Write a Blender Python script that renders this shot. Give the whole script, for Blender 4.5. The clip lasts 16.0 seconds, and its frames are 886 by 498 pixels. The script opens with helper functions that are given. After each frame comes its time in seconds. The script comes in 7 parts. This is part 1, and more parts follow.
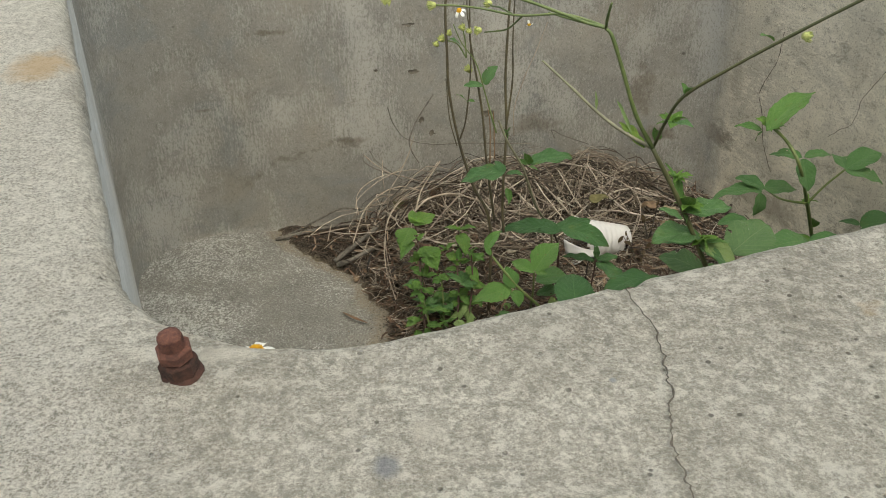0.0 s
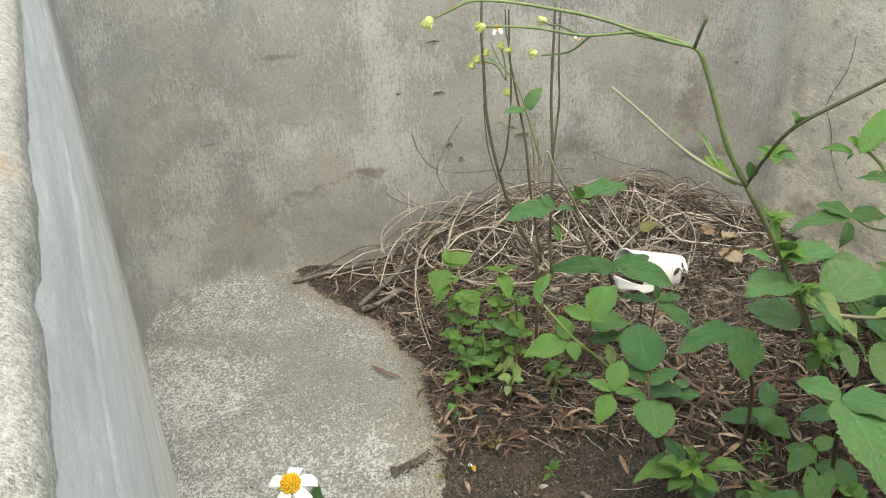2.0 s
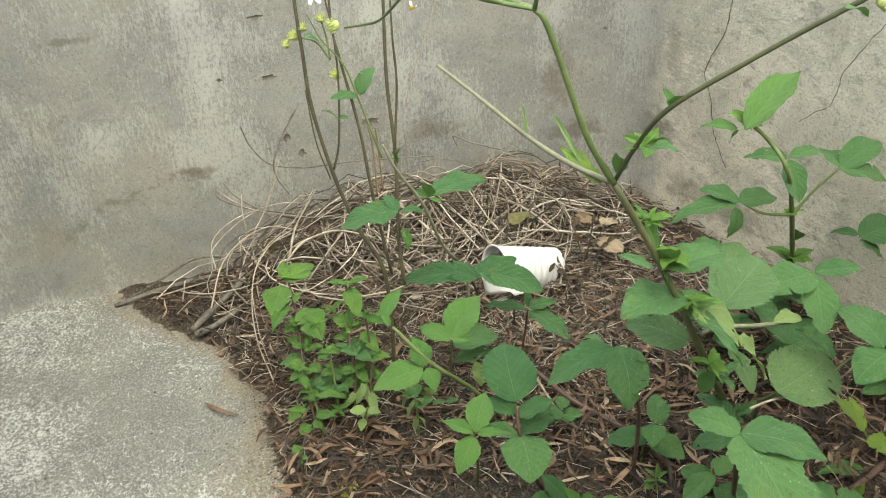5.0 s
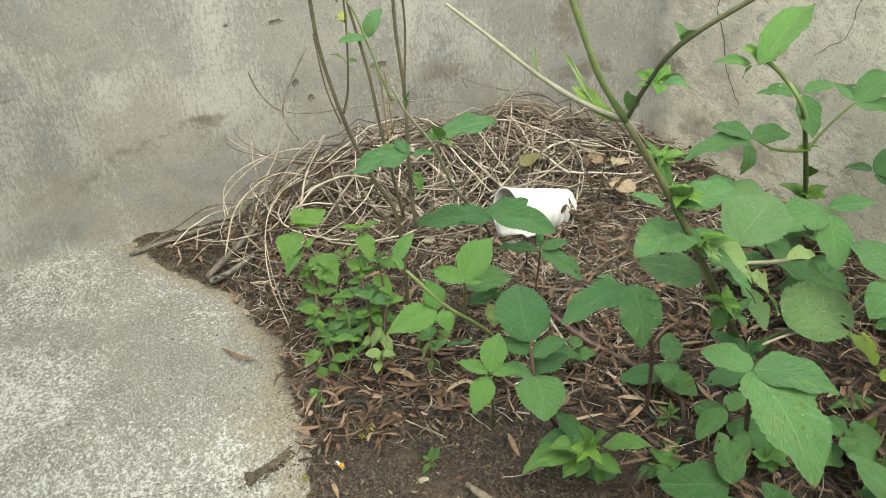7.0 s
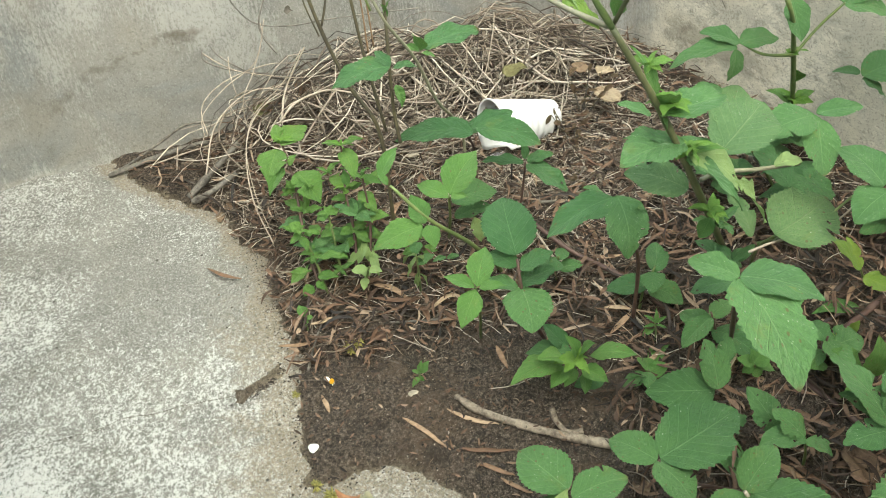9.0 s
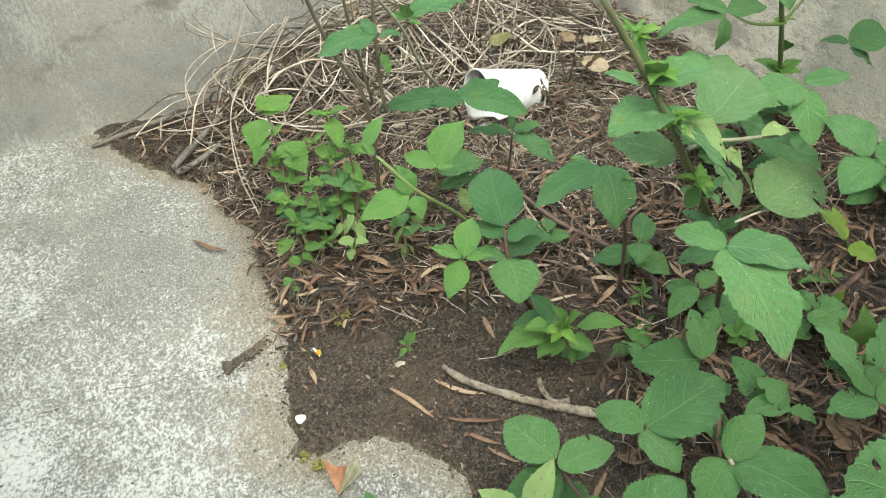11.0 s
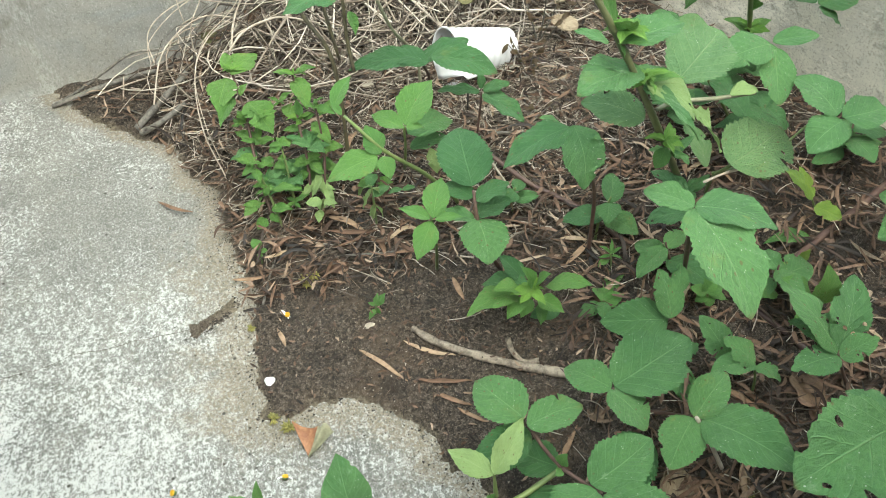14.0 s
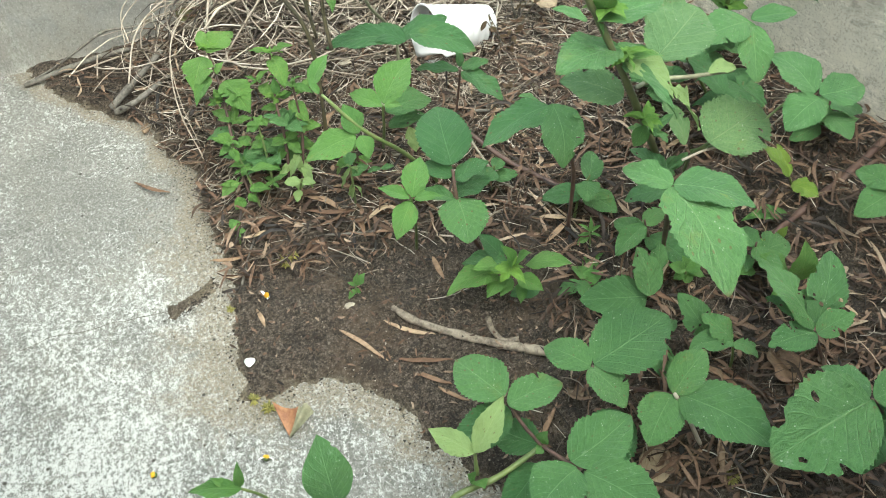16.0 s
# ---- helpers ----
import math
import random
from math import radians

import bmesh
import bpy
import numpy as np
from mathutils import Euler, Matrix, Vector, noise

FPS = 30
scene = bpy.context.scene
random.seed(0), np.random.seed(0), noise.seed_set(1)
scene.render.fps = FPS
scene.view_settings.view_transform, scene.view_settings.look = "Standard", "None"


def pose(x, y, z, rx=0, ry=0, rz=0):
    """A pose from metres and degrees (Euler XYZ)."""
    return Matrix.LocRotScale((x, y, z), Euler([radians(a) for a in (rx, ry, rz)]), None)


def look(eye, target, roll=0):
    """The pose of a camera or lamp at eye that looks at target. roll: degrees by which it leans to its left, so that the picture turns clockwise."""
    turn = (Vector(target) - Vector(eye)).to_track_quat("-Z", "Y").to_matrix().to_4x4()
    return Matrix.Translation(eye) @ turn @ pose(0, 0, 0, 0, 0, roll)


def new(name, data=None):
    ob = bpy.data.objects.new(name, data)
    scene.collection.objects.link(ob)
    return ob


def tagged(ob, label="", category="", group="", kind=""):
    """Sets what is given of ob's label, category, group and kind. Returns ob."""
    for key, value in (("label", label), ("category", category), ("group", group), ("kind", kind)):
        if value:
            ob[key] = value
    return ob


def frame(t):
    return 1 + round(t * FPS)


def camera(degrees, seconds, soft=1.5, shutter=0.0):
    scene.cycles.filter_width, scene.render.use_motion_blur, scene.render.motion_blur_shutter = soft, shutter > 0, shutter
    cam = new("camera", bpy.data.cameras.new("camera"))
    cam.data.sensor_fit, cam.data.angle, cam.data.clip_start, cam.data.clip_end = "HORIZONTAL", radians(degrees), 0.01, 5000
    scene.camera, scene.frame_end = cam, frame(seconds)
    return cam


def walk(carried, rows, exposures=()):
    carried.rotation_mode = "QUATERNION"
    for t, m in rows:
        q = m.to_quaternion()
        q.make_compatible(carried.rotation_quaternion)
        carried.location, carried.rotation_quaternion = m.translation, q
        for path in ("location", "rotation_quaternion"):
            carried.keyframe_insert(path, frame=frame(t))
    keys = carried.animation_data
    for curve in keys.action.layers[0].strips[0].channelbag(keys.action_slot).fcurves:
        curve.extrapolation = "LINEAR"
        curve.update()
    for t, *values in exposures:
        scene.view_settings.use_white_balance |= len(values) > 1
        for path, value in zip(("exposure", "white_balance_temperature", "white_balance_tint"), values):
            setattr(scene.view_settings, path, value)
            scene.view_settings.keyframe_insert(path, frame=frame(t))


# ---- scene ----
cam = camera(52.1, 16.0, soft=0.68)
PATH = [
    (0, (-0.067, -1.349, 0.786), (0.075, 0.348, -0.264), -0.8),
    (0.3, (-0.06, -1.323, 0.791), (0.076, 0.365, -0.272), -1.1),
    (0.5, (-0.07, -1.308, 0.784), (0.065, 0.389, -0.267), -1.2),
    (1, (-0.074, -1.285, 0.778), (0.052, 0.411, -0.275), -1.5),
    (1.5, (-0.082, -1.25, 0.77), (0.042, 0.453, -0.271), -2.7),
    (2, (-0.093, -1.203, 0.757), (0.034, 0.501, -0.282), -3.1),
    (2.5, (-0.064, -1.117, 0.741), (0.125, 0.556, -0.338), -5.5),
    (3, (-0.022, -1.062, 0.721), (0.287, 0.585, -0.371), -5.3),
    (3.2, (-0.011, -1.049, 0.706), (0.347, 0.588, -0.387), -4.9),
    (5.3, (-0.012, -1.055, 0.696), (0.326, 0.585, -0.397), -2.5),
    (5.5, (-0.013, -1.056, 0.697), (0.304, 0.588, -0.398), -3.2),
    (6, (-0.013, -1.055, 0.695), (0.299, 0.571, -0.426), -3.6),
    (6.5, (-0.013, -1.054, 0.695), (0.293, 0.55, -0.459), -3.9),
    (7, (-0.013, -1.055, 0.695), (0.284, 0.524, -0.496), -4.3),
    (7.5, (-0.013, -1.052, 0.692), (0.274, 0.485, -0.554), -4.8),
    (8, (-0.012, -1.05, 0.691), (0.277, 0.461, -0.587), -4.9),
    (8.5, (-0.013, -1.051, 0.692), (0.277, 0.428, -0.623), -5.2),
    (9, (-0.012, -1.049, 0.691), (0.279, 0.408, -0.649), -5.2),
    (11.5, (-0.012, -1.047, 0.687), (0.298, 0.347, -0.713), -4.5),
    (12, (-0.011, -1.046, 0.686), (0.304, 0.33, -0.731), -4.3),
    (12.5, (-0.011, -1.046, 0.686), (0.314, 0.317, -0.742), -3.9),
    (13, (-0.01, -1.045, 0.685), (0.325, 0.307, -0.75), -3.5),
    (13.5, (-0.011, -1.045, 0.686), (0.335, 0.3, -0.753), -3.3),
    (14, (-0.01, -1.045, 0.685), (0.338, 0.288, -0.765), -3.2),
    (14.5, (-0.01, -1.044, 0.684), (0.343, 0.275, -0.777), -3.1),
    (15, (-0.01, -1.043, 0.684), (0.351, 0.263, -0.788), -2.9),
    (15.5, (-0.01, -1.042, 0.684), (0.362, 0.25, -0.797), -2.6),
    (16, (-0.009, -1.043, 0.685), (0.369, 0.242, -0.8), -2.3),
]
walk(cam, [(t, look(eye, target, roll)) for t, eye, target, roll in PATH], [(0, 0.69, 6950, 2), (0.5, 1.08, 6950, 3), (1.0, 1.36, 6850, 3), (2.5, 1.44, 6650, 1), (5.0, 1.54, 6700, -2), (9, 1.80, 6480, -3), (12, 1.90, 6200, -3), (16, 1.95, 6080, -4)])

# ---------------------------------------------------------------- light
world = bpy.data.worlds.new("sky")
scene.world = world
world.use_nodes = True
wn = world.node_tree.nodes
sky = wn.new("ShaderNodeTexSky")
sky.sky_type = "NISHITA"
sky.sun_disc = False
sky.sun_elevation = radians(62)
sky.sun_rotation = radians(168)
sky.air_density = 1.0
sky.dust_density = 4.0
sky.ozone_density = 0.6
wn["Background"].inputs["Strength"].default_value = 0.12
world.node_tree.links.new(sky.outputs[0], wn["Background"].inputs["Color"])

sun_data = bpy.data.lights.new("sun", "SUN")
sun_data.energy = 1.5
sun_data.angle = radians(100)
sun_data.color = (1.0, 0.97, 0.86)
sun = new("sun", sun_data)
sun.matrix_world = look((0.55, -1.3, 4.6), (0, 0, 0))


# ---------------------------------------------------------------- materials
class Nodes:
    """A small builder for node materials."""

    def __init__(self, name, rough=0.8):
        self.mat = bpy.data.materials.new(name)
        self.mat.use_nodes = True
        self.t = self.mat.node_tree
        self.bsdf = self.t.nodes["Principled BSDF"]
        self.bsdf.inputs["Roughness"].default_value = rough
        self.coord = self.t.nodes.new("ShaderNodeTexCoord")

    def put(self, socket, value):
        if hasattr(value, "is_linked"):
            self.t.links.new(value, socket)
        else:
            socket.default_value = value

    def obj(self):
        return self.coord.outputs["Object"]

    def stretch(self, vec, scale, loc=(0, 0, 0)):
        n = self.t.nodes.new("ShaderNodeMapping")
        self.put(n.inputs["Vector"], vec)
        n.inputs["Scale"].default_value = scale
        n.inputs["Location"].default_value = loc
        return n.outputs[0]

    def noise(self, vec, scale, detail=4.0, rough=0.6, distort=0.0):
        n = self.t.nodes.new("ShaderNodeTexNoise")
        self.put(n.inputs["Vector"], vec)
        n.inputs["Scale"].default_value = scale
        n.inputs["Detail"].default_value = detail
        n.inputs["Roughness"].default_value = rough
        n.inputs["Distortion"].default_value = distort
        return n.outputs["Fac"]

    def cells(self, vec, scale, feature="F1", out="Distance"):
        n = self.t.nodes.new("ShaderNodeTexVoronoi")
        n.feature = feature
        self.put(n.inputs["Vector"], vec)
        n.inputs["Scale"].default_value = scale
        return n.outputs[out]

    def ramp(self, fac, stops):
        n = self.t.nodes.new("ShaderNodeValToRGB")
        self.put(n.inputs[0], fac)
        els = n.color_ramp.elements
        while len(els) < len(stops):
            els.new(0.5)
        for el, (p, c) in zip(els, stops):
            el.position = p
            el.color = (*c, 1) if len(c) == 3 else c
        return n.outputs[0]

    def step(self, fac, a, b, lo=0.0, hi=1.0):
        n = self.t.nodes.new("ShaderNodeMapRange")
        n.interpolation_type = "SMOOTHSTEP"
        self.put(n.inputs["Value"], fac)
        n.inputs["From Min"].default_value = a
        n.inputs["From Max"].default_value = b
        n.inputs["To Min"].default_value = lo
        n.inputs["To Max"].default_value = hi
        return n.outputs[0]

    def math(self, op, a, b=0.0):
        n = self.t.nodes.new("ShaderNodeMath")
        n.operation = op
        self.put(n.inputs[0], a)
        self.put(n.inputs[1], b)
        return n.outputs[0]

    def mix(self, fac, a, b, kind="MIX"):
        n = self.t.nodes.new("ShaderNodeMix")
        n.data_type = "RGBA"
        n.blend_type = kind
        self.put(n.inputs["Factor"], fac)
        for s, v in (("A", a), ("B", b)):
            k = [i for i in n.inputs if i.name == s and i.type == "RGBA"][0]
            self.put(k, (*v, 1) if isinstance(v, tuple) and len(v) == 3 else v)
        return [o for o in n.outputs if o.type == "RGBA"][0]

    def xyz(self, vec):
        n = self.t.nodes.new("ShaderNodeSeparateXYZ")
        self.put(n.inputs[0], vec)
        return n.outputs[0], n.outputs[1], n.outputs[2]

    def spot(self, centre, radii, ragged=0.8, scale=60):
        """A ragged patch round centre, 1 in its middle."""
        off = self.stretch(self.obj(), tuple(1 / r for r in radii), tuple(-c / r for c, r in zip(centre, radii)))
        n = self.t.nodes.new("ShaderNodeVectorMath")
        n.operation = "LENGTH"
        self.put(n.inputs[0], off)
        d = self.math("ADD", n.outputs["Value"], self.math("MULTIPLY", self.math("SUBTRACT", self.noise(self.obj(), scale, 5, 0.75), 0.5), ragged * 2.5))
        return self.step(d, 1.0, 0.35)

    def island(self):
        return self.t.nodes.new("ShaderNodeNewGeometry").outputs["Random Per Island"]

    def random(self):
        return self.t.nodes.new("ShaderNodeObjectInfo").outputs["Random"]

    def base(self, c):
        self.put(self.bsdf.inputs["Base Color"], (*c, 1) if isinstance(c, tuple) and len(c) == 3 else c)

    def bump(self, height, strength=0.5, distance=0.001, normal=None):
        n = self.t.nodes.new("ShaderNodeBump")
        n.inputs["Strength"].default_value = strength
        n.inputs["Distance"].default_value = distance
        self.put(n.inputs["Height"], height)
        if normal:
            self.put(n.inputs["Normal"], normal)
        self.put(self.bsdf.inputs["Normal"], n.outputs[0])
        return n.outputs[0]


def rim_concrete():
    """Coarse sandy concrete: pale and dark grains of about a millimetre, small pits and worn places."""
    n = Nodes("rim_concrete", 0.92)
    o = n.obj()
    wob = n.noise(o, 9, 5, 0.6)
    fine = n.noise(o, 1050, 4, 0.8)
    g = n.ramp(fine, [(0.34, (0.20, 0.187, 0.158)), (0.45, (0.37, 0.352, 0.302)), (0.54, (0.485, 0.467, 0.41)), (0.66, (0.74, 0.725, 0.675))])
    grain = n.cells(n.stretch(o, (1, 1, 1.3)), 620, out="Color")
    g = n.mix(0.30, g, n.ramp(grain, [(0.0, (0.20, 0.19, 0.165)), (0.5, (0.40, 0.383, 0.335)), (1.0, (0.66, 0.64, 0.59))]))
    mott = n.noise(n.stretch(o, (1, 1, 1), (2, 7, 0)), 240, 5, 0.8)
    g = n.mix(n.step(mott, 0.53, 0.62, 0.0, 0.60), g, (0.27, 0.253, 0.217))
    g = n.mix(n.step(mott, 0.49, 0.39, 0.0, 0.75), g, (0.68, 0.665, 0.61))
    pits = n.math("MULTIPLY", n.step(n.cells(o, 210), 0.16, 0.09), n.step(n.noise(o, 60, 2), 0.50, 0.58))
    g = n.mix(n.math("MULTIPLY", pits, 0.75), g, (0.10, 0.088, 0.068))
    stone = n.step(n.cells(o, 75), 0.10, 0.06)
    g = n.mix(n.math("MULTIPLY", stone, n.step(n.noise(o, 40, 1), 0.55, 0.6)), g, (0.33, 0.34, 0.35))
    g = n.mix(n.step(wob, 0.40, 0.68, 0.0, 0.35), g, (0.33, 0.31, 0.275), "MULTIPLY")
    x, y, z = n.xyz(o)
    west = n.math("ADD", n.math("ADD", x, n.math("MULTIPLY", n.math("ADD", y, 1.103), 0.306)), n.math("MULTIPLY", n.noise(o, 40, 4, 0.7), 0.05))
    g = n.mix(n.math("MULTIPLY", n.step(west, -0.112, -0.135), n.step(fine, 0.40, 0.58, 0.05, 0.60)), g, (0.66, 0.645, 0.60))
    lich = n.step(n.noise(n.stretch(o, (1, 1, 1), (1.7, 0.3, 0)), 26, 3), 0.70, 0.76, 0.0, 0.6)
    g = n.mix(lich, g, (0.50, 0.36, 0.19))
    # an ochre lichen patch, worn white places at the corner, a bluish pebble
    for at, size, tone, much in (((-0.202, -0.974, 0.655), (0.016, 0.026, 0.02), (0.46, 0.32, 0.16), 0.7), ((-0.104, -1.178, 0.655), (0.014, 0.005, 0.02), (0.66, 0.63, 0.56), 0.5),
                                 ((-0.121, -1.176, 0.655), (0.007, 0.006, 0.02), (0.74, 0.72, 0.66), 0.6),
                                 ((-0.068, -1.218, 0.655), (0.004, 0.005, 0.01), (0.20, 0.215, 0.25), 0.7), ((-0.059, -1.208, 0.655), (0.005, 0.005, 0.01), (0.56, 0.53, 0.47), 0.5)):
        g = n.mix(n.math("MULTIPLY", n.spot(at, size, 0.5), much), g, tone)
    n.base(n.mix(1.0, g, (1.24, 1.22, 1.18), "MULTIPLY"))
    h = n.math("ADD", n.math("MULTIPLY", fine, 0.8), n.math("MULTIPLY", n.noise(o, 240, 6, 0.75), 1.7))
    n.bump(n.math("SUBTRACT", h, n.math("MULTIPLY", pits, 0.8)), 0.9, 0.0040)
    return n.mat


def plaster(n, o):
    """Colour and relief of rain-worn plaster: grey ground, pale flaking skin in vertical runs, damp patches, an old water line."""
    big = n.noise(n.stretch(o, (1, 1, 1.15)), 7.5, 5, 0.6, 0.8)
    c = n.ramp(big, [(0.30, (0.211, 0.203, 0.187)), (0.44, (0.252, 0.242, 0.220)), (0.56, (0.294, 0.279, 0.249)), (0.70, (0.335, 0.316, 0.278))])
    blue = n.noise(n.stretch(o, (1, 1, 1.2), (7, 4, 3)), 8, 4, 0.6, 0.6)
    c = n.mix(n.step(blue, 0.50, 0.66, 0.0, 0.7), c, (0.215, 0.226, 0.226))
    warm = n.noise(n.stretch(o, (1, 1, 0.8), (2, 0, 3)), 9, 4, 0.6)
    c = n.mix(n.step(warm, 0.52, 0.72, 0.0, 0.35), c, (0.29, 0.248, 0.188))
    smear = n.noise(n.stretch(o, (1, 1, 1), (6, 1, 2)), 30, 6, 0.72, 0.5)
    c = n.mix(n.step(smear, 0.52, 0.70, 0.0, 0.50), c, (0.170, 0.162, 0.138))
    # pale skin left in flakes, longer than wide
    zone = n.noise(n.stretch(o, (1, 1, 0.8), (0, 3, 3)), 9, 4, 0.6)
    flake = n.noise(n.stretch(o, (290, 290, 150)), 1.0, 8, 0.86, 0.25)
    runs = n.noise(n.stretch(o, (330, 330, 45), (1, 2, 0)), 1.0, 6, 0.75, 0.2)
    skin = n.math("ADD", n.math("ADD", n.math("MULTIPLY", flake, 0.50), n.math("MULTIPLY", runs, 0.26)), n.math("MULTIPLY", zone, 0.46))
    skin = n.step(skin, 0.605, 0.665)
    c = n.mix(n.math("MULTIPLY", skin, 0.62), c, (0.47, 0.462, 0.425))
    c = n.mix(n.step(n.noise(n.stretch(o, (1, 1, 0.7)), 330, 5, 0.8), 0.51, 0.62, 0.0, 0.52), c, (0.130, 0.124, 0.106))
    c = n.mix(n.step(n.noise(n.stretch(o, (1, 1, 0.8), (5, 5, 1)), 520, 4, 0.8), 0.53, 0.63, 0.0, 0.50), c, (0.44, 0.435, 0.40))
    pit = n.math("MULTIPLY", n.step(n.cells(n.stretch(o, (1, 1, 1.6)), 30), 0.13, 0.07), n.step(n.noise(o, 13, 2), 0.60, 0.66))
    c = n.mix(n.math("MULTIPLY", pit, 0.6), c, (0.08, 0.07, 0.058))
    # the water line climbs towards the straw; a few brown marks
    x, y, z = n.xyz(o)
    bow = n.math("MULTIPLY", n.math("POWER", n.math("ADD", x, 0.09), 2.0), 1.9)
    line = n.math("ADD", n.math("SUBTRACT", n.math("ADD", z, bow), 0.160), n.math("MULTIPLY", n.math("SUBTRACT", n.noise(o, 32, 4), 0.5), 0.045))
    tide = n.step(n.math("ABSOLUTE", line), 0.009, 0.001)
    tide = n.math("MULTIPLY", tide, n.math("MULTIPLY", n.step(x, -0.33, -0.26), n.step(x, -0.06, -0.10)))
    tide = n.math("MULTIPLY", tide, n.step(n.noise(o, 45, 4, 0.7), 0.40, 0.58, 0.0, 0.5))
    c = n.mix(tide, c, (0.115, 0.100, 0.074))
    for at, size, much in (((-0.10, 0, 0.162), (0.030, 0.05, 0.007), 0.5), ((-0.215, 0, 0.346), (0.035, 0.05, 0.006), 0.6), ((0.375, 0, 0.225), (0.028, 0.05, 0.060), 0.55),
                           ((0.40, 0, 0.145), (0.05, 0.06, 0.020), 0.6), ((-0.33, 0, 0.225), (0.025, 0.05, 0.004), 0.5), ((0.20, 0, 0.175), (0.06, 0.05, 0.025), 0.5)):
        c = n.mix(n.math("MULTIPLY", n.spot(at, size), much), c, (0.125, 0.100, 0.070))
    h = n.math("ADD", n.noise(o, 420, 5, 0.75), n.math("MULTIPLY", n.noise(n.stretch(o, (1, 1, 0.8)), 55, 5, 0.7), 1.6))
    h = n.math("ADD", n.math("SUBTRACT", h, n.math("MULTIPLY", pit, 1.4)), n.math("MULTIPLY", skin, 0.5))
    return c, h


def wall_concrete():
    n = Nodes("wall_concrete", 0.93)
    c, h = plaster(n, n.obj())
    n.base(c)
    n.bump(h, 0.6, 0.0016)
    return n.mat


def lit_left_wall():
    """The left-hand wall, trowelled lengthwise: its stronger light is put into a paler colour, which fades into the
    grey plaster near the corner.
    """
    n = Nodes("lit_left_wall", 0.9)
    o = n.obj()
    streak = n.noise(n.stretch(o, (22, 2.2, 22)), 1.0, 6, 0.72, 0.3)
    c = n.ramp(streak, [(0.32, (0.50, 0.488, 0.450)), (0.47, (0.60, 0.588, 0.548)), (0.60, (0.68, 0.668, 0.63)), (0.72, (0.80, 0.79, 0.75))])
    c = n.mix(n.step(n.noise(o, 12, 5, 0.7), 0.50, 0.70, 0.0, 0.30), c, (0.40, 0.39, 0.355))
    c = n.mix(n.step(n.noise(o, 380, 5, 0.8), 0.52, 0.63, 0.0, 0.3), c, (0.30, 0.29, 0.26))
    w, wh = plaster(n, o)
    x, y, z = n.xyz(o)
    lap = n.step(n.math("ADD", y, n.math("MULTIPLY", n.math("SUBTRACT", n.noise(n.stretch(o, (1, 1, 0.5)), 14, 5, 0.7), 0.5), 0.35)), -0.50, -0.08)
    n.base(n.mix(lap, c, w))
    n.bump(n.math("ADD", n.math("MULTIPLY", streak, 1.2), n.math("ADD", n.noise(o, 380, 5, 0.75), n.noise(o, 50, 4, 0.7))), 0.6, 0.0016)
    return n.mat


def brushed_concrete():
    """The right-hand wall: drier, browner, trowelled sideways and gritty; towards the corner the plaster laps over it."""
    n = Nodes("brushed_concrete", 0.93)
    o = n.obj()
    big = n.noise(n.stretch(o, (1, 1, 1.4)), 6, 5, 0.62, 0.8)
    c = n.ramp(big, [(0.30, (0.38, 0.352, 0.292)), (0.46, (0.53, 0.490, 0.398)), (0.60, (0.65, 0.596, 0.475)), (0.75, (0.74, 0.672, 0.53))])
    brush = n.noise(n.stretch(o, (75, 75, 230)), 1.0, 8, 0.82, 0.4)
    zone = n.noise(n.stretch(o, (1, 1, 1), (5, 2, 1)), 10, 4, 0.6)
    skin = n.step(n.math("ADD", n.math("MULTIPLY", brush, 0.7), n.math("MULTIPLY", zone, 0.4)), 0.555, 0.62)
    c = n.mix(n.math("MULTIPLY", skin, 0.75), c, (0.76, 0.70, 0.58))
    c = n.mix(n.step(n.noise(n.stretch(o, (1, 1, 1.6), (4, 1, 2)), 40, 7, 0.8, 0.4), 0.51, 0.66, 0.0, 0.6), c, (0.185, 0.160, 0.126))
    c = n.mix(n.step(n.noise(o, 380, 4, 0.8), 0.53, 0.61, 0.0, 0.5), c, (0.15, 0.132, 0.104))
    stain = n.noise(n.stretch(o, (1, 1, 0.5), (2, 1, 0)), 9, 4, 0.6)
    c = n.mix(n.step(stain, 0.56, 0.7, 0.0, 0.4), c, (0.16, 0.118, 0.078))
    for at, size, much in (((0.478, -0.01, 0.24), (0.06, 0.04, 0.05), 0.6), ((0.49, -0.04, 0.165), (0.05, 0.05, 0.022), 0.7), ((0.53, -0.15, 0.10), (0.10, 0.12, 0.03), 0.45)):
        c = n.mix(n.math("MULTIPLY", n.spot(at, size), much), c, (0.135, 0.108, 0.074))
    w, wh = plaster(n, o)
    x, y, z = n.xyz(o)
    lap = n.step(n.math("ADD", y, n.math("MULTIPLY", n.math("SUBTRACT", n.noise(n.stretch(o, (1, 1, 0.25)), 30, 5, 0.7), 0.5), 0.10)), -0.085, -0.005)
    n.base(n.mix(lap, c, w))
    h = n.math("ADD", n.math("MULTIPLY", brush, 1.2), n.math("ADD", n.noise(o, 380, 5, 0.75), n.noise(o, 60, 5, 0.7)))
    n.bump(h, 0.7, 0.0017)
    return n.mat


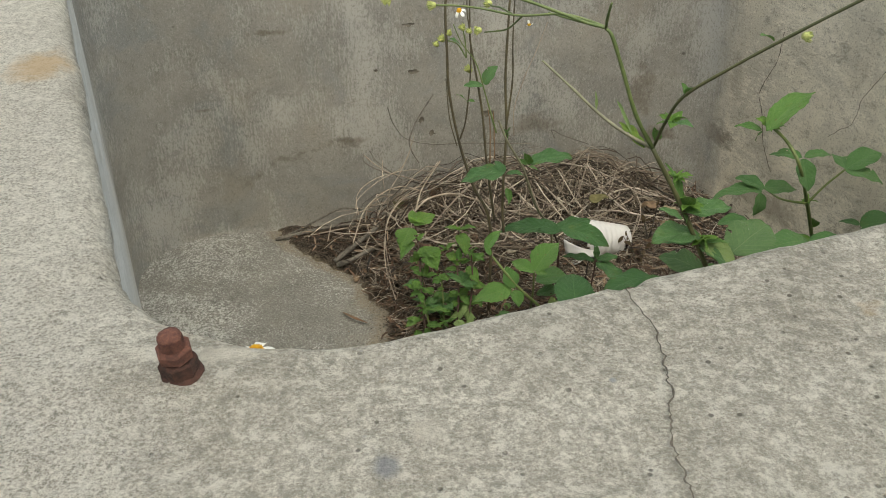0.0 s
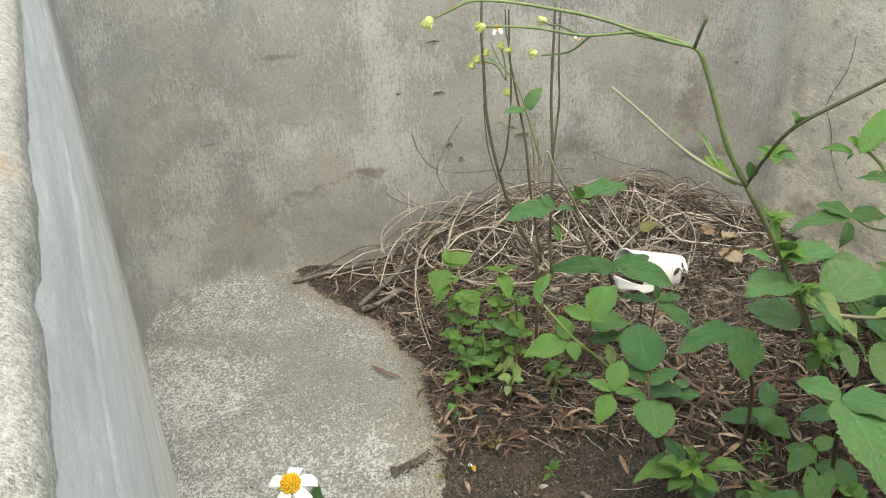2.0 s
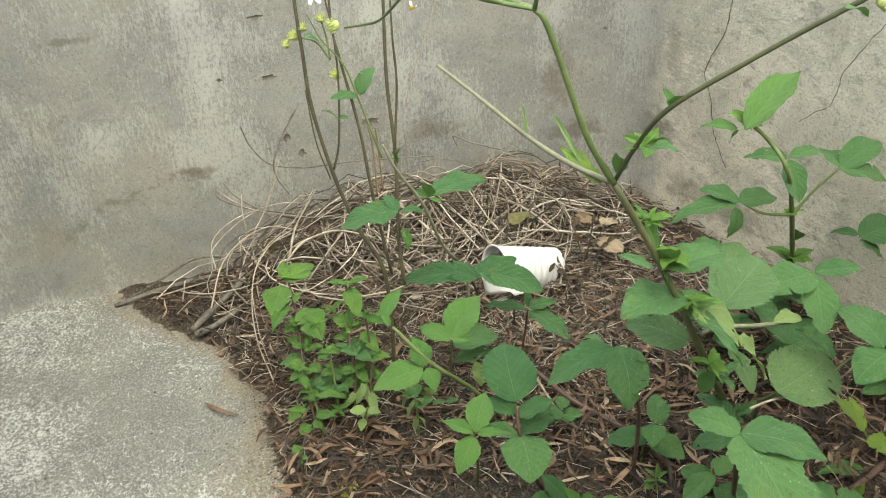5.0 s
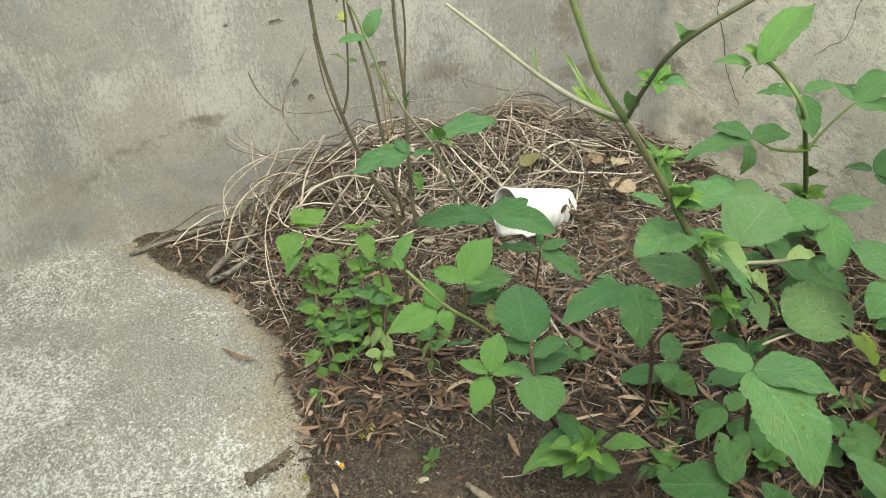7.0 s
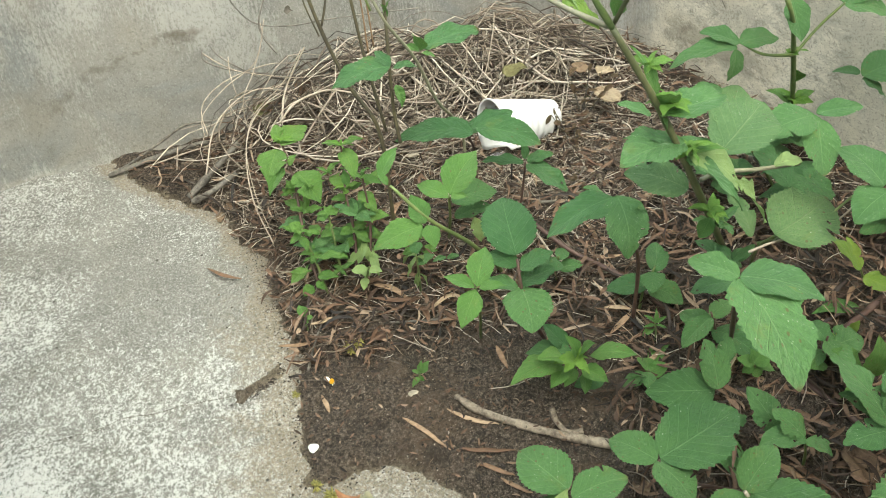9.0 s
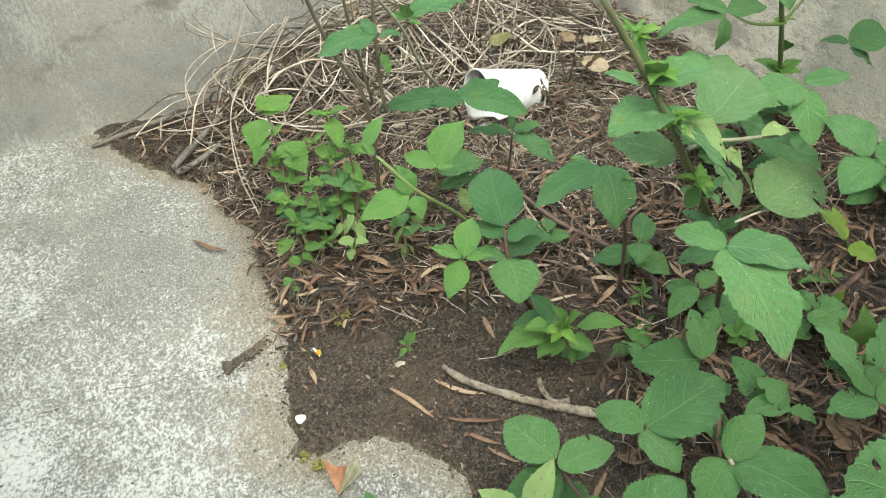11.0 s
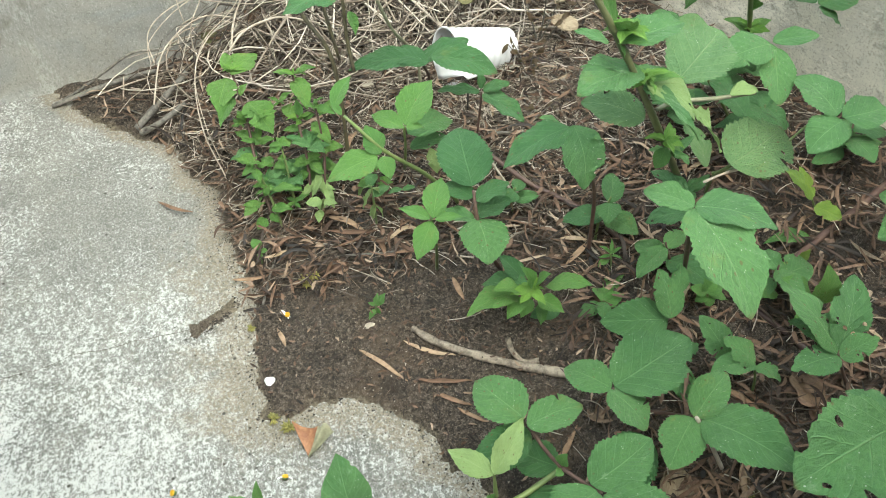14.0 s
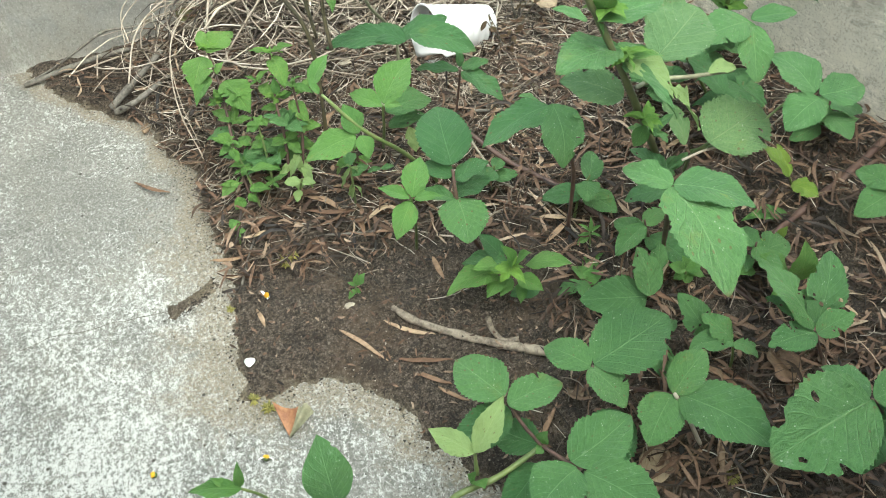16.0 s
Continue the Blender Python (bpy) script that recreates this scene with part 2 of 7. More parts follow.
def floor_concrete():
    """Grey gritty slab with a broken skin of white lime, dark pin holes and earth at its edge."""
    n = Nodes("floor_concrete", 0.92)
    o = n.obj()
    big = n.noise(n.stretch(o, (1, 1, 1), (0.4, 0.1, 0)), 9, 5, 0.65)
    c = n.ramp(big, [(0.32, (0.132, 0.129, 0.117)), (0.5, (0.168, 0.164, 0.148)), (0.68, (0.208, 0.202, 0.181))])
    green = n.step(n.noise(n.stretch(o, (1, 1, 1), (4, 0.6, 0)), 12, 5, 0.7), 0.50, 0.68, 0.0, 0.45)
    c = n.mix(n.math("MULTIPLY", green, 0.6), c, (0.205, 0.198, 0.152))
    # grit: every grain of one to three millimetres with its own tone
    grain = n.cells(o, 520, out="Color")
    c = n.mix(0.45, c, n.ramp(grain, [(0.0, (0.18, 0.18, 0.17)), (0.5, (0.48, 0.48, 0.47)), (1.0, (0.86, 0.86, 0.84))]), "OVERLAY")
    c = n.mix(n.step(n.noise(n.stretch(o, (1, 1, 1), (2, 5, 0)), 430, 6, 0.85), 0.505, 0.575, 0.0, 0.62), c, (0.085, 0.083, 0.075))
    c = n.mix(n.step(n.noise(n.stretch(o, (1.2, 0.9, 1), (8, 5, 0)), 360, 6, 0.85), 0.525, 0.565, 0.0, 0.6), c, (0.40, 0.398, 0.375))
    # lime: crisp flecks that lie thicker in some places
    zone = n.noise(n.stretch(o, (1, 1, 1), (1.35, 0.62, 0)), 7.0, 5, 0.65, 0.6)
    x, y, z = n.xyz(o)
    away = n.math("ADD", n.step(x, -0.14, -0.36, 0.0, 0.10), n.math("ADD", n.step(y, -0.28, -0.50, 0.0, 0.11), n.step(y, -0.20, -0.10, 0.0, 0.03)))
    lime = n.noise(n.stretch(o, (1.2, 0.95, 1)), 250, 8, 0.86, 0.3)
    clump = n.noise(n.stretch(o, (1.4, 0.8, 1), (3, 7, 0)), 80, 6, 0.75, 0.5)
    spots = n.math("ADD", n.math("ADD", n.math("MULTIPLY", lime, 0.66), n.math("MULTIPLY", zone, 0.20)), n.math("MULTIPLY", away, 0.40))
    spots = n.math("ADD", spots, n.math("MULTIPLY", clump, 0.20))
    c = n.mix(n.step(spots, 0.584, 0.604, 0.0, 0.86), c, (0.53, 0.532, 0.508))
    c = n.mix(n.step(n.noise(n.stretch(o, (1, 1, 1), (6, 3, 0)), 700, 4, 0.8), 0.56, 0.66, 0.0, 0.5), c, (0.11, 0.107, 0.097))
    dirt = n.t.nodes.new("ShaderNodeAttribute")
    dirt.attribute_name = "dirt"
    edge = n.step(n.math("ADD", dirt.outputs["Fac"], n.math("MULTIPLY", n.math("SUBTRACT", n.noise(o, 26, 8, 0.8, 0.6), 0.5), 2.0)), 0.25, 0.80, 0.0, 0.80)
    edge = n.math("MULTIPLY", edge, n.step(n.noise(o, 330, 5, 0.85), 0.40, 0.58, 0.30, 1.0))
    c = n.mix(edge, c, n.ramp(n.noise(o, 260, 6, 0.85), [(0.38, (0.10, 0.078, 0.052)), (0.50, (0.21, 0.172, 0.118)), (0.64, (0.34, 0.29, 0.21))]))
    hole = n.math("MULTIPLY", n.step(n.cells(o, 60), 0.13, 0.07), n.step(n.noise(o, 30, 1), 0.54, 0.58))
    c = n.mix(hole, c, (0.06, 0.055, 0.045))
    n.base(c)
    h = n.math("SUBTRACT", n.math("ADD", n.math("MULTIPLY", spots, 1.6), n.math("ADD", n.noise(o, 60, 5, 0.7), n.math("MULTIPLY", n.noise(o, 420, 4, 0.8), 1.2))), hole)
    n.bump(h, 0.7, 0.0014)
    return n.mat


def soil_earth():
    n = Nodes("soil_earth", 0.97)
    o = n.obj()
    c = n.ramp(n.noise(o, 300, 8, 0.88), [(0.38, (0.011, 0.009, 0.007)), (0.46, (0.048, 0.036, 0.026)), (0.53, (0.108, 0.083, 0.062)), (0.63, (0.29, 0.24, 0.19))])
    c = n.mix(n.step(n.noise(n.stretch(o, (1, 1, 1), (3, 0, 0)), 12, 5, 0.7), 0.46, 0.66, 0.0, 0.55), c, (0.135, 0.094, 0.062))
    c = n.mix(n.step(n.noise(n.stretch(o, (1, 1, 1), (1, 4, 0)), 34, 5, 0.7), 0.50, 0.66, 0.0, 0.6), c, (0.024, 0.019, 0.015))
    c = n.mix(n.step(n.cells(o, 330), 0.20, 0.12, 0.0, 0.6), c, (0.26, 0.22, 0.175))
    # thin sandy margin
    thin = n.t.nodes.new("ShaderNodeAttribute")
    thin.attribute_name = "thin"
    sand = n.step(n.math("ADD", thin.outputs["Fac"], n.math("MULTIPLY", n.math("SUBTRACT", n.noise(o, 120, 7, 0.8), 0.5), 1.8)), 0.30, 0.85, 0.0, 0.9)
    c = n.mix(sand, c, n.ramp(n.noise(o, 280, 6, 0.85), [(0.38, (0.09, 0.070, 0.047)), (0.50, (0.19, 0.155, 0.107)), (0.64, (0.33, 0.28, 0.205))]))
    n.base(c)
    n.bump(n.math("ADD", n.noise(o, 260, 7, 0.85), n.math("MULTIPLY", n.cells(o, 190), 0.8)), 1.0, 0.006)
    return n.mat


def by_island(name, stops, rough=0.8, grain=(400, 400, 400), bump=0.3, through_light=0.0):
    """Many small dry pieces, each with its own tone."""
    n = Nodes(name, rough)
    c = n.ramp(n.island(), stops)
    g = n.noise(n.stretch(n.obj(), grain), 1.0, 3, 0.7)
    c = n.mix(n.step(g, 0.35, 0.7, 0.0, 0.55), c, (0.45, 0.40, 0.33), "MULTIPLY")
    n.base(c)
    n.bump(g, bump, 0.001)
    return n.mat


def dead_blade(name, stops):
    """A dry leaf: one tone for each leaf, streaked along its length, with dark blotches."""
    n = Nodes(name, 0.72)
    o = n.obj()
    c = n.ramp(n.random(), stops)
    c = n.mix(n.step(n.noise(n.stretch(o, (60, 300, 300)), 1.0, 4, 0.7), 0.36, 0.68, 0.0, 0.6), c, (0.50, 0.44, 0.36), "MULTIPLY")
    c = n.mix(n.step(n.noise(o, 75, 5, 0.75), 0.52, 0.68, 0.0, 0.65), c, (0.060, 0.038, 0.025))
    n.base(c)
    n.bump(n.noise(o, 320, 4, 0.75), 0.5, 0.0012)
    return n.mat


def plain(name, a, b, scale=120.0, rough=0.7, bump=0.3, metal=0.0, spec=0.5):
    """Two tones of one colour, mixed by a fine and a coarse grain."""
    n = Nodes(name, rough)
    f = n.math("ADD", n.math("MULTIPLY", n.noise(n.obj(), scale, 5, 0.7), 0.6), n.math("MULTIPLY", n.noise(n.obj(), scale * 0.12, 3, 0.6), 0.4))
    n.base(n.mix(n.step(f, 0.35, 0.65), a, b))
    n.bsdf.inputs["Metallic"].default_value = metal
    n.bsdf.inputs["Specular IOR Level"].default_value = spec
    n.bump(f, bump, 0.0008)
    return n.mat


def leaf_green(name, dark, light, vein, spots=0.55):
    """Leaf blade with a thin paler midrib, faint side veins, a fine net, blotches, pale specks and rusty spots, a little light passing through."""
    n = Nodes(name, 0.46)
    uv = n.t.nodes.new("ShaderNodeUVMap").outputs[0]
    sep = n.t.nodes.new("ShaderNodeSeparateXYZ")
    n.put(sep.inputs[0], uv)
    u, v = sep.outputs[0], sep.outputs[1]
    side = n.math("ABSOLUTE", n.math("SUBTRACT", u, 0.5))
    rnd = n.random()
    tone = n.mix(rnd, dark, light)
    o = n.obj()
    shift = n.t.nodes.new("ShaderNodeVectorMath")
    shift.operation = "ADD"
    n.put(shift.inputs[0], o)
    n.put(shift.inputs[1], n.math("MULTIPLY", rnd, 40.0))
    p = shift.outputs[0]
    tone = n.mix(n.step(n.noise(p, 3.2, 5, 0.7), 0.38, 0.66, 0.0, 0.6), tone, light)
    tone = n.mix(n.step(n.noise(p, 16, 5, 0.75), 0.42, 0.62, 0.0, 0.5), tone, dark)
    yellow = n.math("MULTIPLY", n.step(n.noise(n.stretch(p, (1, 1, 1), (3, 1, 0)), 2.4, 4, 0.6), 0.58, 0.74), n.step(rnd, 0.40, 0.95, 0.0, 0.6))
    tone = n.mix(yellow, tone, (0.18, 0.205, 0.050))
    mid = n.step(side, 0.016, 0.004)
    curve = n.math("SUBTRACT", v, n.math("MULTIPLY", n.math("POWER", side, 0.85), 0.55))
    rib = n.math("FRACT", n.math("MULTIPLY", n.math("ADD", curve, n.math("MULTIPLY", n.noise(p, 5, 2), 0.05)), 7.5))
    ribs = n.step(n.math("ABSOLUTE", n.math("SUBTRACT", rib, 0.5)), 0.075, 0.01)
    net = n.step(n.cells(p, 26, "DISTANCE_TO_EDGE"), 0.07, 0.0)
    tone = n.mix(n.math("MAXIMUM", n.math("MULTIPLY", mid, 0.55), n.math("MAXIMUM", n.math("MULTIPLY", ribs, 0.30), n.math("MULTIPLY", net, 0.13))), tone, vein)
    # pale specks, powdery patches, rusty spots and a browned tip
    speck = n.math("MULTIPLY", n.step(n.cells(p, 17), 0.19, 0.08), n.step(n.noise(p, 7.5, 3, 0.7), 0.53, 0.60, 0.0, spots))
    tone = n.mix(speck, tone, (0.46, 0.50, 0.40))
    dust = n.step(n.noise(n.stretch(p, (1, 1, 1), (5, 2, 0)), 6, 7, 0.8), 0.56, 0.70, 0.0, spots * 0.5)
    tone = n.mix(dust, tone, (0.29, 0.37, 0.24))
    rust = n.math("MULTIPLY", n.step(n.cells(n.stretch(p, (1, 1, 1), (9, 9, 0)), 6), 0.16, 0.08), n.step(rnd, 0.35, 0.6, 0.0, 0.75))
    rust = n.math("MAXIMUM", rust, n.math("MULTIPLY", n.step(n.math("ADD", v, n.math("MULTIPLY", n.noise(p, 7, 4), 0.16)), 1.03, 1.08), n.step(rnd, 0.5, 0.8, 0.0, 0.7)))
    tone = n.mix(rust, tone, (0.13, 0.085, 0.040))
    n.base(tone)
    n.bsdf.inputs["Specular IOR Level"].default_value = 0.42
    h = n.math("SUBTRACT", n.math("MULTIPLY", n.noise(p, 16, 4, 0.65), 0.6), n.math("ADD", n.math("MULTIPLY", n.math("MAXIMUM", mid, ribs), 0.55), n.math("MULTIPLY", net, 0.22)))
    nor = n.bump(h, 0.45, 0.05)
    tr = n.t.nodes.new("ShaderNodeBsdfTranslucent")
    n.put(tr.inputs["Color"], n.mix(0.5, tone, (0.22, 0.36, 0.08)))
    n.put(tr.inputs["Normal"], nor)
    ms = n.t.nodes.new("ShaderNodeMixShader")
    ms.inputs[0].default_value = 0.20
    n.t.links.new(n.bsdf.outputs[0], ms.inputs[1])
    n.t.links.new(tr.outputs[0], ms.inputs[2])
    n.t.links.new(ms.outputs[0], n.t.nodes["Material Output"].inputs["Surface"])
    return n.mat


RIM = rim_concrete()
WALL = wall_concrete()
WALL_LIT = lit_left_wall()
BRUSHED = brushed_concrete()
SLAB = floor_concrete()
SOIL = soil_earth()
STRAW = by_island("dry_straw", [(0.0, (0.030, 0.022, 0.016)), (0.30, (0.105, 0.080, 0.060)), (0.65, (0.285, 0.235, 0.185)), (1.0, (0.66, 0.60, 0.52))], 0.6)
LITTER = by_island("leaf_litter", [(0.0, (0.013, 0.009, 0.007)), (0.30, (0.047, 0.027, 0.017)), (0.58, (0.115, 0.066, 0.040)), (0.86, (0.175, 0.108, 0.069)), (1.0, (0.34, 0.26, 0.185))], 0.7)
CRUMB = by_island("soil_crumbs", [(0.0, (0.020, 0.017, 0.014)), (0.5, (0.055, 0.045, 0.036)), (0.78, (0.115, 0.094, 0.074)), (0.93, (0.24, 0.20, 0.16)), (1.0, (0.50, 0.45, 0.37))], 0.95)
DEAD_LEAF = dead_blade("dead_leaf", [(0.0, (0.085, 0.046, 0.028)), (0.35, (0.165, 0.095, 0.056)), (0.7, (0.27, 0.175, 0.108)), (1.0, (0.40, 0.30, 0.20))])
SCRAP = dead_blade("leaf_scrap", [(0.0, (0.15, 0.092, 0.054)), (0.5, (0.25, 0.185, 0.12)), (1.0, (0.36, 0.30, 0.21))])
OLIVE_SCRAP = dead_blade("olive_scrap", [(0.0, (0.085, 0.090, 0.034)), (1.0, (0.15, 0.14, 0.058))])
LEAF_DARK = leaf_green("leaf_dark", (0.036, 0.103, 0.036), (0.066, 0.160, 0.053), (0.15, 0.26, 0.11))
LEAF_MID = leaf_green("leaf_mid", (0.054, 0.138, 0.046), (0.106, 0.220, 0.071), (0.20, 0.32, 0.14), 0.85)
LEAF_FRESH = leaf_green("leaf_fresh", (0.060, 0.152, 0.034), (0.112, 0.224, 0.052), (0.21, 0.34, 0.11), 0.35)
LEAF_PALE = leaf_green("leaf_pale", (0.19, 0.28, 0.10), (0.25, 0.35, 0.13), (0.32, 0.40, 0.19), 0.2)
LEAF_YELLOW = leaf_green("leaf_yellow", (0.12, 0.215, 0.035), (0.20, 0.285, 0.045), (0.28, 0.37, 0.10), 0.5)
STEM_GREEN = plain("stem_green", (0.090, 0.130, 0.042), (0.165, 0.205, 0.070), 90, 0.5)
STEM_DARK = plain("stem_dark", (0.050, 0.042, 0.028), (0.110, 0.095, 0.048), 90, 0.55)
STEM_PURPLE = plain("stem_purple", (0.060, 0.034, 0.030), (0.125, 0.075, 0.055), 90, 0.55)
BARK = plain("pale_bark", (0.085, 0.066, 0.050), (0.31, 0.262, 0.205), 220, 0.85, 1.0)
TWIG = plain("dark_twig", (0.070, 0.062, 0.052), (0.20, 0.182, 0.156), 190, 0.9, 1.0)
PLASTIC = plain("white_plastic", (0.60, 0.60, 0.61), (0.67, 0.67, 0.67), 60, 0.42, 0.05)
SCORCH = plain("scorched_plastic", (0.035, 0.030, 0.028), (0.10, 0.085, 0.075), 200, 0.8, 0.6)
PETAL = plain("white_petal", (0.78, 0.79, 0.75), (0.86, 0.86, 0.83), 80, 0.6, 0.1)
POLLEN = plain("yellow_florets", (0.62, 0.34, 0.015), (0.80, 0.52, 0.03), 400, 0.7, 0.6)
BUD = plain("bud_yellow_green", (0.24, 0.30, 0.070), (0.54, 0.55, 0.20), 900, 0.65, 0.4)
RUST = plain("rust", (0.075, 0.034, 0.026), (0.185, 0.078, 0.055), 700, 0.9, 1.0, 0.25)
RUST_DARK = plain("rust_dark", (0.030, 0.017, 0.013), (0.085, 0.038, 0.028), 700, 0.9, 1.0, 0.25)
CRACK = plain("crack_dark", (0.060, 0.052, 0.042), (0.13, 0.112, 0.09), 300, 0.95)
PAVING = plain("bare_ground", (0.13, 0.115, 0.09), (0.22, 0.195, 0.155), 30, 0.95)


# ---------------------------------------------------------------- mesh helpers
def mesh_ob(name, verts, faces, material, smooth=True):
    me = bpy.data.meshes.new(name)
    me.from_pydata([tuple(v) for v in verts], [], faces)
    me.materials.append(material)
    if smooth:
        me.polygons.foreach_set("use_smooth", [True] * len(me.polygons))
    me.update()
    return new(name, me)


def child(ob, parent):
    ob.parent = parent
    return ob


def rough(p, scale, depth=3):
    return noise.fractal(Vector(p) * scale, 0.9, 2.1, depth)


def tube_geo(points, radii, sides=6, cap=True):
    """Verts and faces of a tapered tube along points."""
    pts = [Vector(p) for p in points]
    verts, faces = [], []
    ref = Vector((0.31, 0.52, 0.79))
    for i, p in enumerate(pts):
        d = (pts[min(i + 1, len(pts) - 1)] - pts[max(i - 1, 0)]).normalized()
        a = d.cross(ref)
        if a.length < 0.05:
            a = d.cross(Vector((1, 0, 0)))
        a.normalize()
        b = d.cross(a)
        for k in range(sides):
            w = 2 * math.pi * k / sides
            verts.append(p + (a * math.cos(w) + b * math.sin(w)) * radii[i])
    for i in range(len(pts) - 1):
        for k in range(sides):
            k2 = (k + 1) % sides
            faces.append((i * sides + k, i * sides + k2, (i + 1) * sides + k2, (i + 1) * sides + k))
    if cap:
        faces.append(tuple(range(sides - 1, -1, -1)))
        faces.append(tuple((len(pts) - 1) * sides + k for k in range(sides)))
    return verts, faces


def curve_points(points, steps=6):
    """Catmull-Rom through points."""
    p = [Vector(q) for q in points]
    p = [p[0] * 2 - p[1]] + p + [p[-1] * 2 - p[-2]]
    out = []
    for i in range(1, len(p) - 2):
        for s in range(steps):
            t = s / steps
            out.append(0.5 * (2 * p[i] + (p[i + 1] - p[i - 1]) * t + (2 * p[i - 1] - 5 * p[i] + 4 * p[i + 1] - p[i + 2]) * t * t + (3 * p[i] - p[i - 1] - 3 * p[i + 1] + p[i + 2]) * t ** 3))
    out.append(p[-2])
    return out


def tube(name, points, r0, r1, material, parent=None, sides=7, steps=6, knots=0.0, label=""):
    pts = curve_points(points, steps)
    n = len(pts) - 1
    radii = [(r0 + (r1 - r0) * i / n) * (1 + knots * noise.noise(pts[i] * 90)) for i in range(n + 1)]
    ob = mesh_ob(name, *tube_geo(pts, radii, sides), material)
    if parent:
        child(ob, parent)
    return tagged(ob, label)


# ---------------------------------------------------------------- walls of the tank
RIM_Z = 0.655
LIP_Z = 0.55


def left_x(y):
    return -0.148 - 0.306 * (y + 1.103)


def right_x(y):
    return 0.487 - 0.36 * (y + 0.03)


def front_y(x):
    return -1.174 + 0.286 * (x + 0.072)


def rounded(corners, step):
    """A closed loop through corners (x, y, radius), with points about step apart; also the side on which each point lies."""
    n = len(corners)
    out, side = [], []
    for i in range(n):
        a, b, c, d = (Vector(corners[(i + k) % n][:2]) for k in (-1, 0, 1, 2))

        def cut(p, q, r, rad):
            u, w = (p - q).normalized(), (r - q).normalized()
            half = u.angle(w) / 2
            return rad / math.tan(half), half, u, w
        t1, half, u, w = cut(a, b, c, corners[i][2])
        t2, _, _, _ = cut(b, c, d, corners[(i + 1) % n][2])
        mid = b + (u + w).normalized() * (corners[i][2] / math.sin(half))
        s, e = b + u * t1, b + w * t1
        v0, v1 = s - mid, e - mid
        k = max(4, int(corners[i][2] * (math.pi - 2 * half) / step))
        ang = v0.angle_signed(v1)
        for j in range(k):
            v = v0.copy()
            v.rotate(Matrix.Rotation(-ang * j / k, 2))
            out.append(mid + v)
            side.append(i if j >= k / 2 else (i - 1) % n)
        f = c + (b - c).normalized() * t2
        k = max(1, int((f - e).length / step))
        for j in range(k):
            out.append(e.lerp(f, j / k))
            side.append(i)
    return out, side


# corners: front-left, front-right, back-right, back-left; the sides between them are front, right, back, left
LOOP, SIDE = rounded([(-0.122, -1.188, 0.064), (0.805, -0.925, 0.05), (0.470, 0.012, 0.07), (-0.492, 0.016, 0.135)], 0.0045)
# height and how far the face stands out into the tank; 0 is the wall's own plane
PROFILE = [(0.000, 0.021), (0.003, 0.017), (0.008, 0.014), (0.018, 0.0125), (0.036, 0.012)]
PROFILE += [(0.036 + (LIP_Z - 0.046) * k / 14, 0.012) for k in range(1, 15)]
PROFILE += [(LIP_Z - 0.006, 0.0115), (LIP_Z - 0.001, 0.0105), (LIP_Z + 0.005, 0.0115)]
PROFILE += [(LIP_Z + 0.005 + (RIM_Z - LIP_Z - 0.011) * k / 10, 0.012) for k in range(1, 11)]
PROFILE += [(RIM_Z - 0.0035, 0.0105), (RIM_Z - 0.0012, 0.0080), (RIM_Z, 0.0045)]
PROFILE += [(RIM_Z, 0.0045 - 0.130 * k / 26) for k in range(1, 27)]
PROFILE += [(RIM_Z - 0.004, -0.1285), (0.35, -0.129), (-0.06, -0.129)]


def wall_ring():
    n = len(LOOP)
    normals = []
    for i in range(n):
        d = LOOP[(i + 2) % n] - LOOP[i - 2]
        normals.append(Vector((-d.y, d.x)).normalized())
    centre = sum(LOOP, Vector((0, 0))) / n
    if normals[0].dot(centre - LOOP[0]) < 0:
        normals = [-q for q in normals]
    grid = []
    for i in range(n):
        col = []
        for k, (z, out) in enumerate(PROFILE):
            if z < 0.03 and SIDE[i] in (2, 3):
                out = 0.012 if SIDE[i] == 3 else 0.012 + (out - 0.012) * 0.4
            p = LOOP[i] + normals[i] * (out - 0.012)
            q = Vector((p.x, p.y, z))
            if z > LIP_Z - 0.01 and out > -0.02:
                # crumbled arris
                e = rough(q, 20, 3) * 0.0005 + rough(q, 130, 2) * 0.0008
                if z > RIM_Z - 0.02:
                    chip = max(0.0, rough(q * 1.0, 60, 2) - 0.30) * 0.004
                    e -= chip
                    q.z -= chip * 0.6 if z > RIM_Z - 0.003 else 0.0
                q.x += normals[i].x * e
                q.y += normals[i].y * e
            elif out > -0.01:
                e = (rough(q, 6, 3) * 0.004 + rough(q, 28, 2) * 0.0012) * (0.35 if SIDE[i] == 3 else 1.0)
                q.x += normals[i].x * e
                q.y += normals[i].y * e
            if z == RIM_Z:
                q.z += rough(q, 22, 4) * 0.0016 + rough(q, 110, 2) * 0.0006
            col.append(q)
        grid.append(col)
    return grid


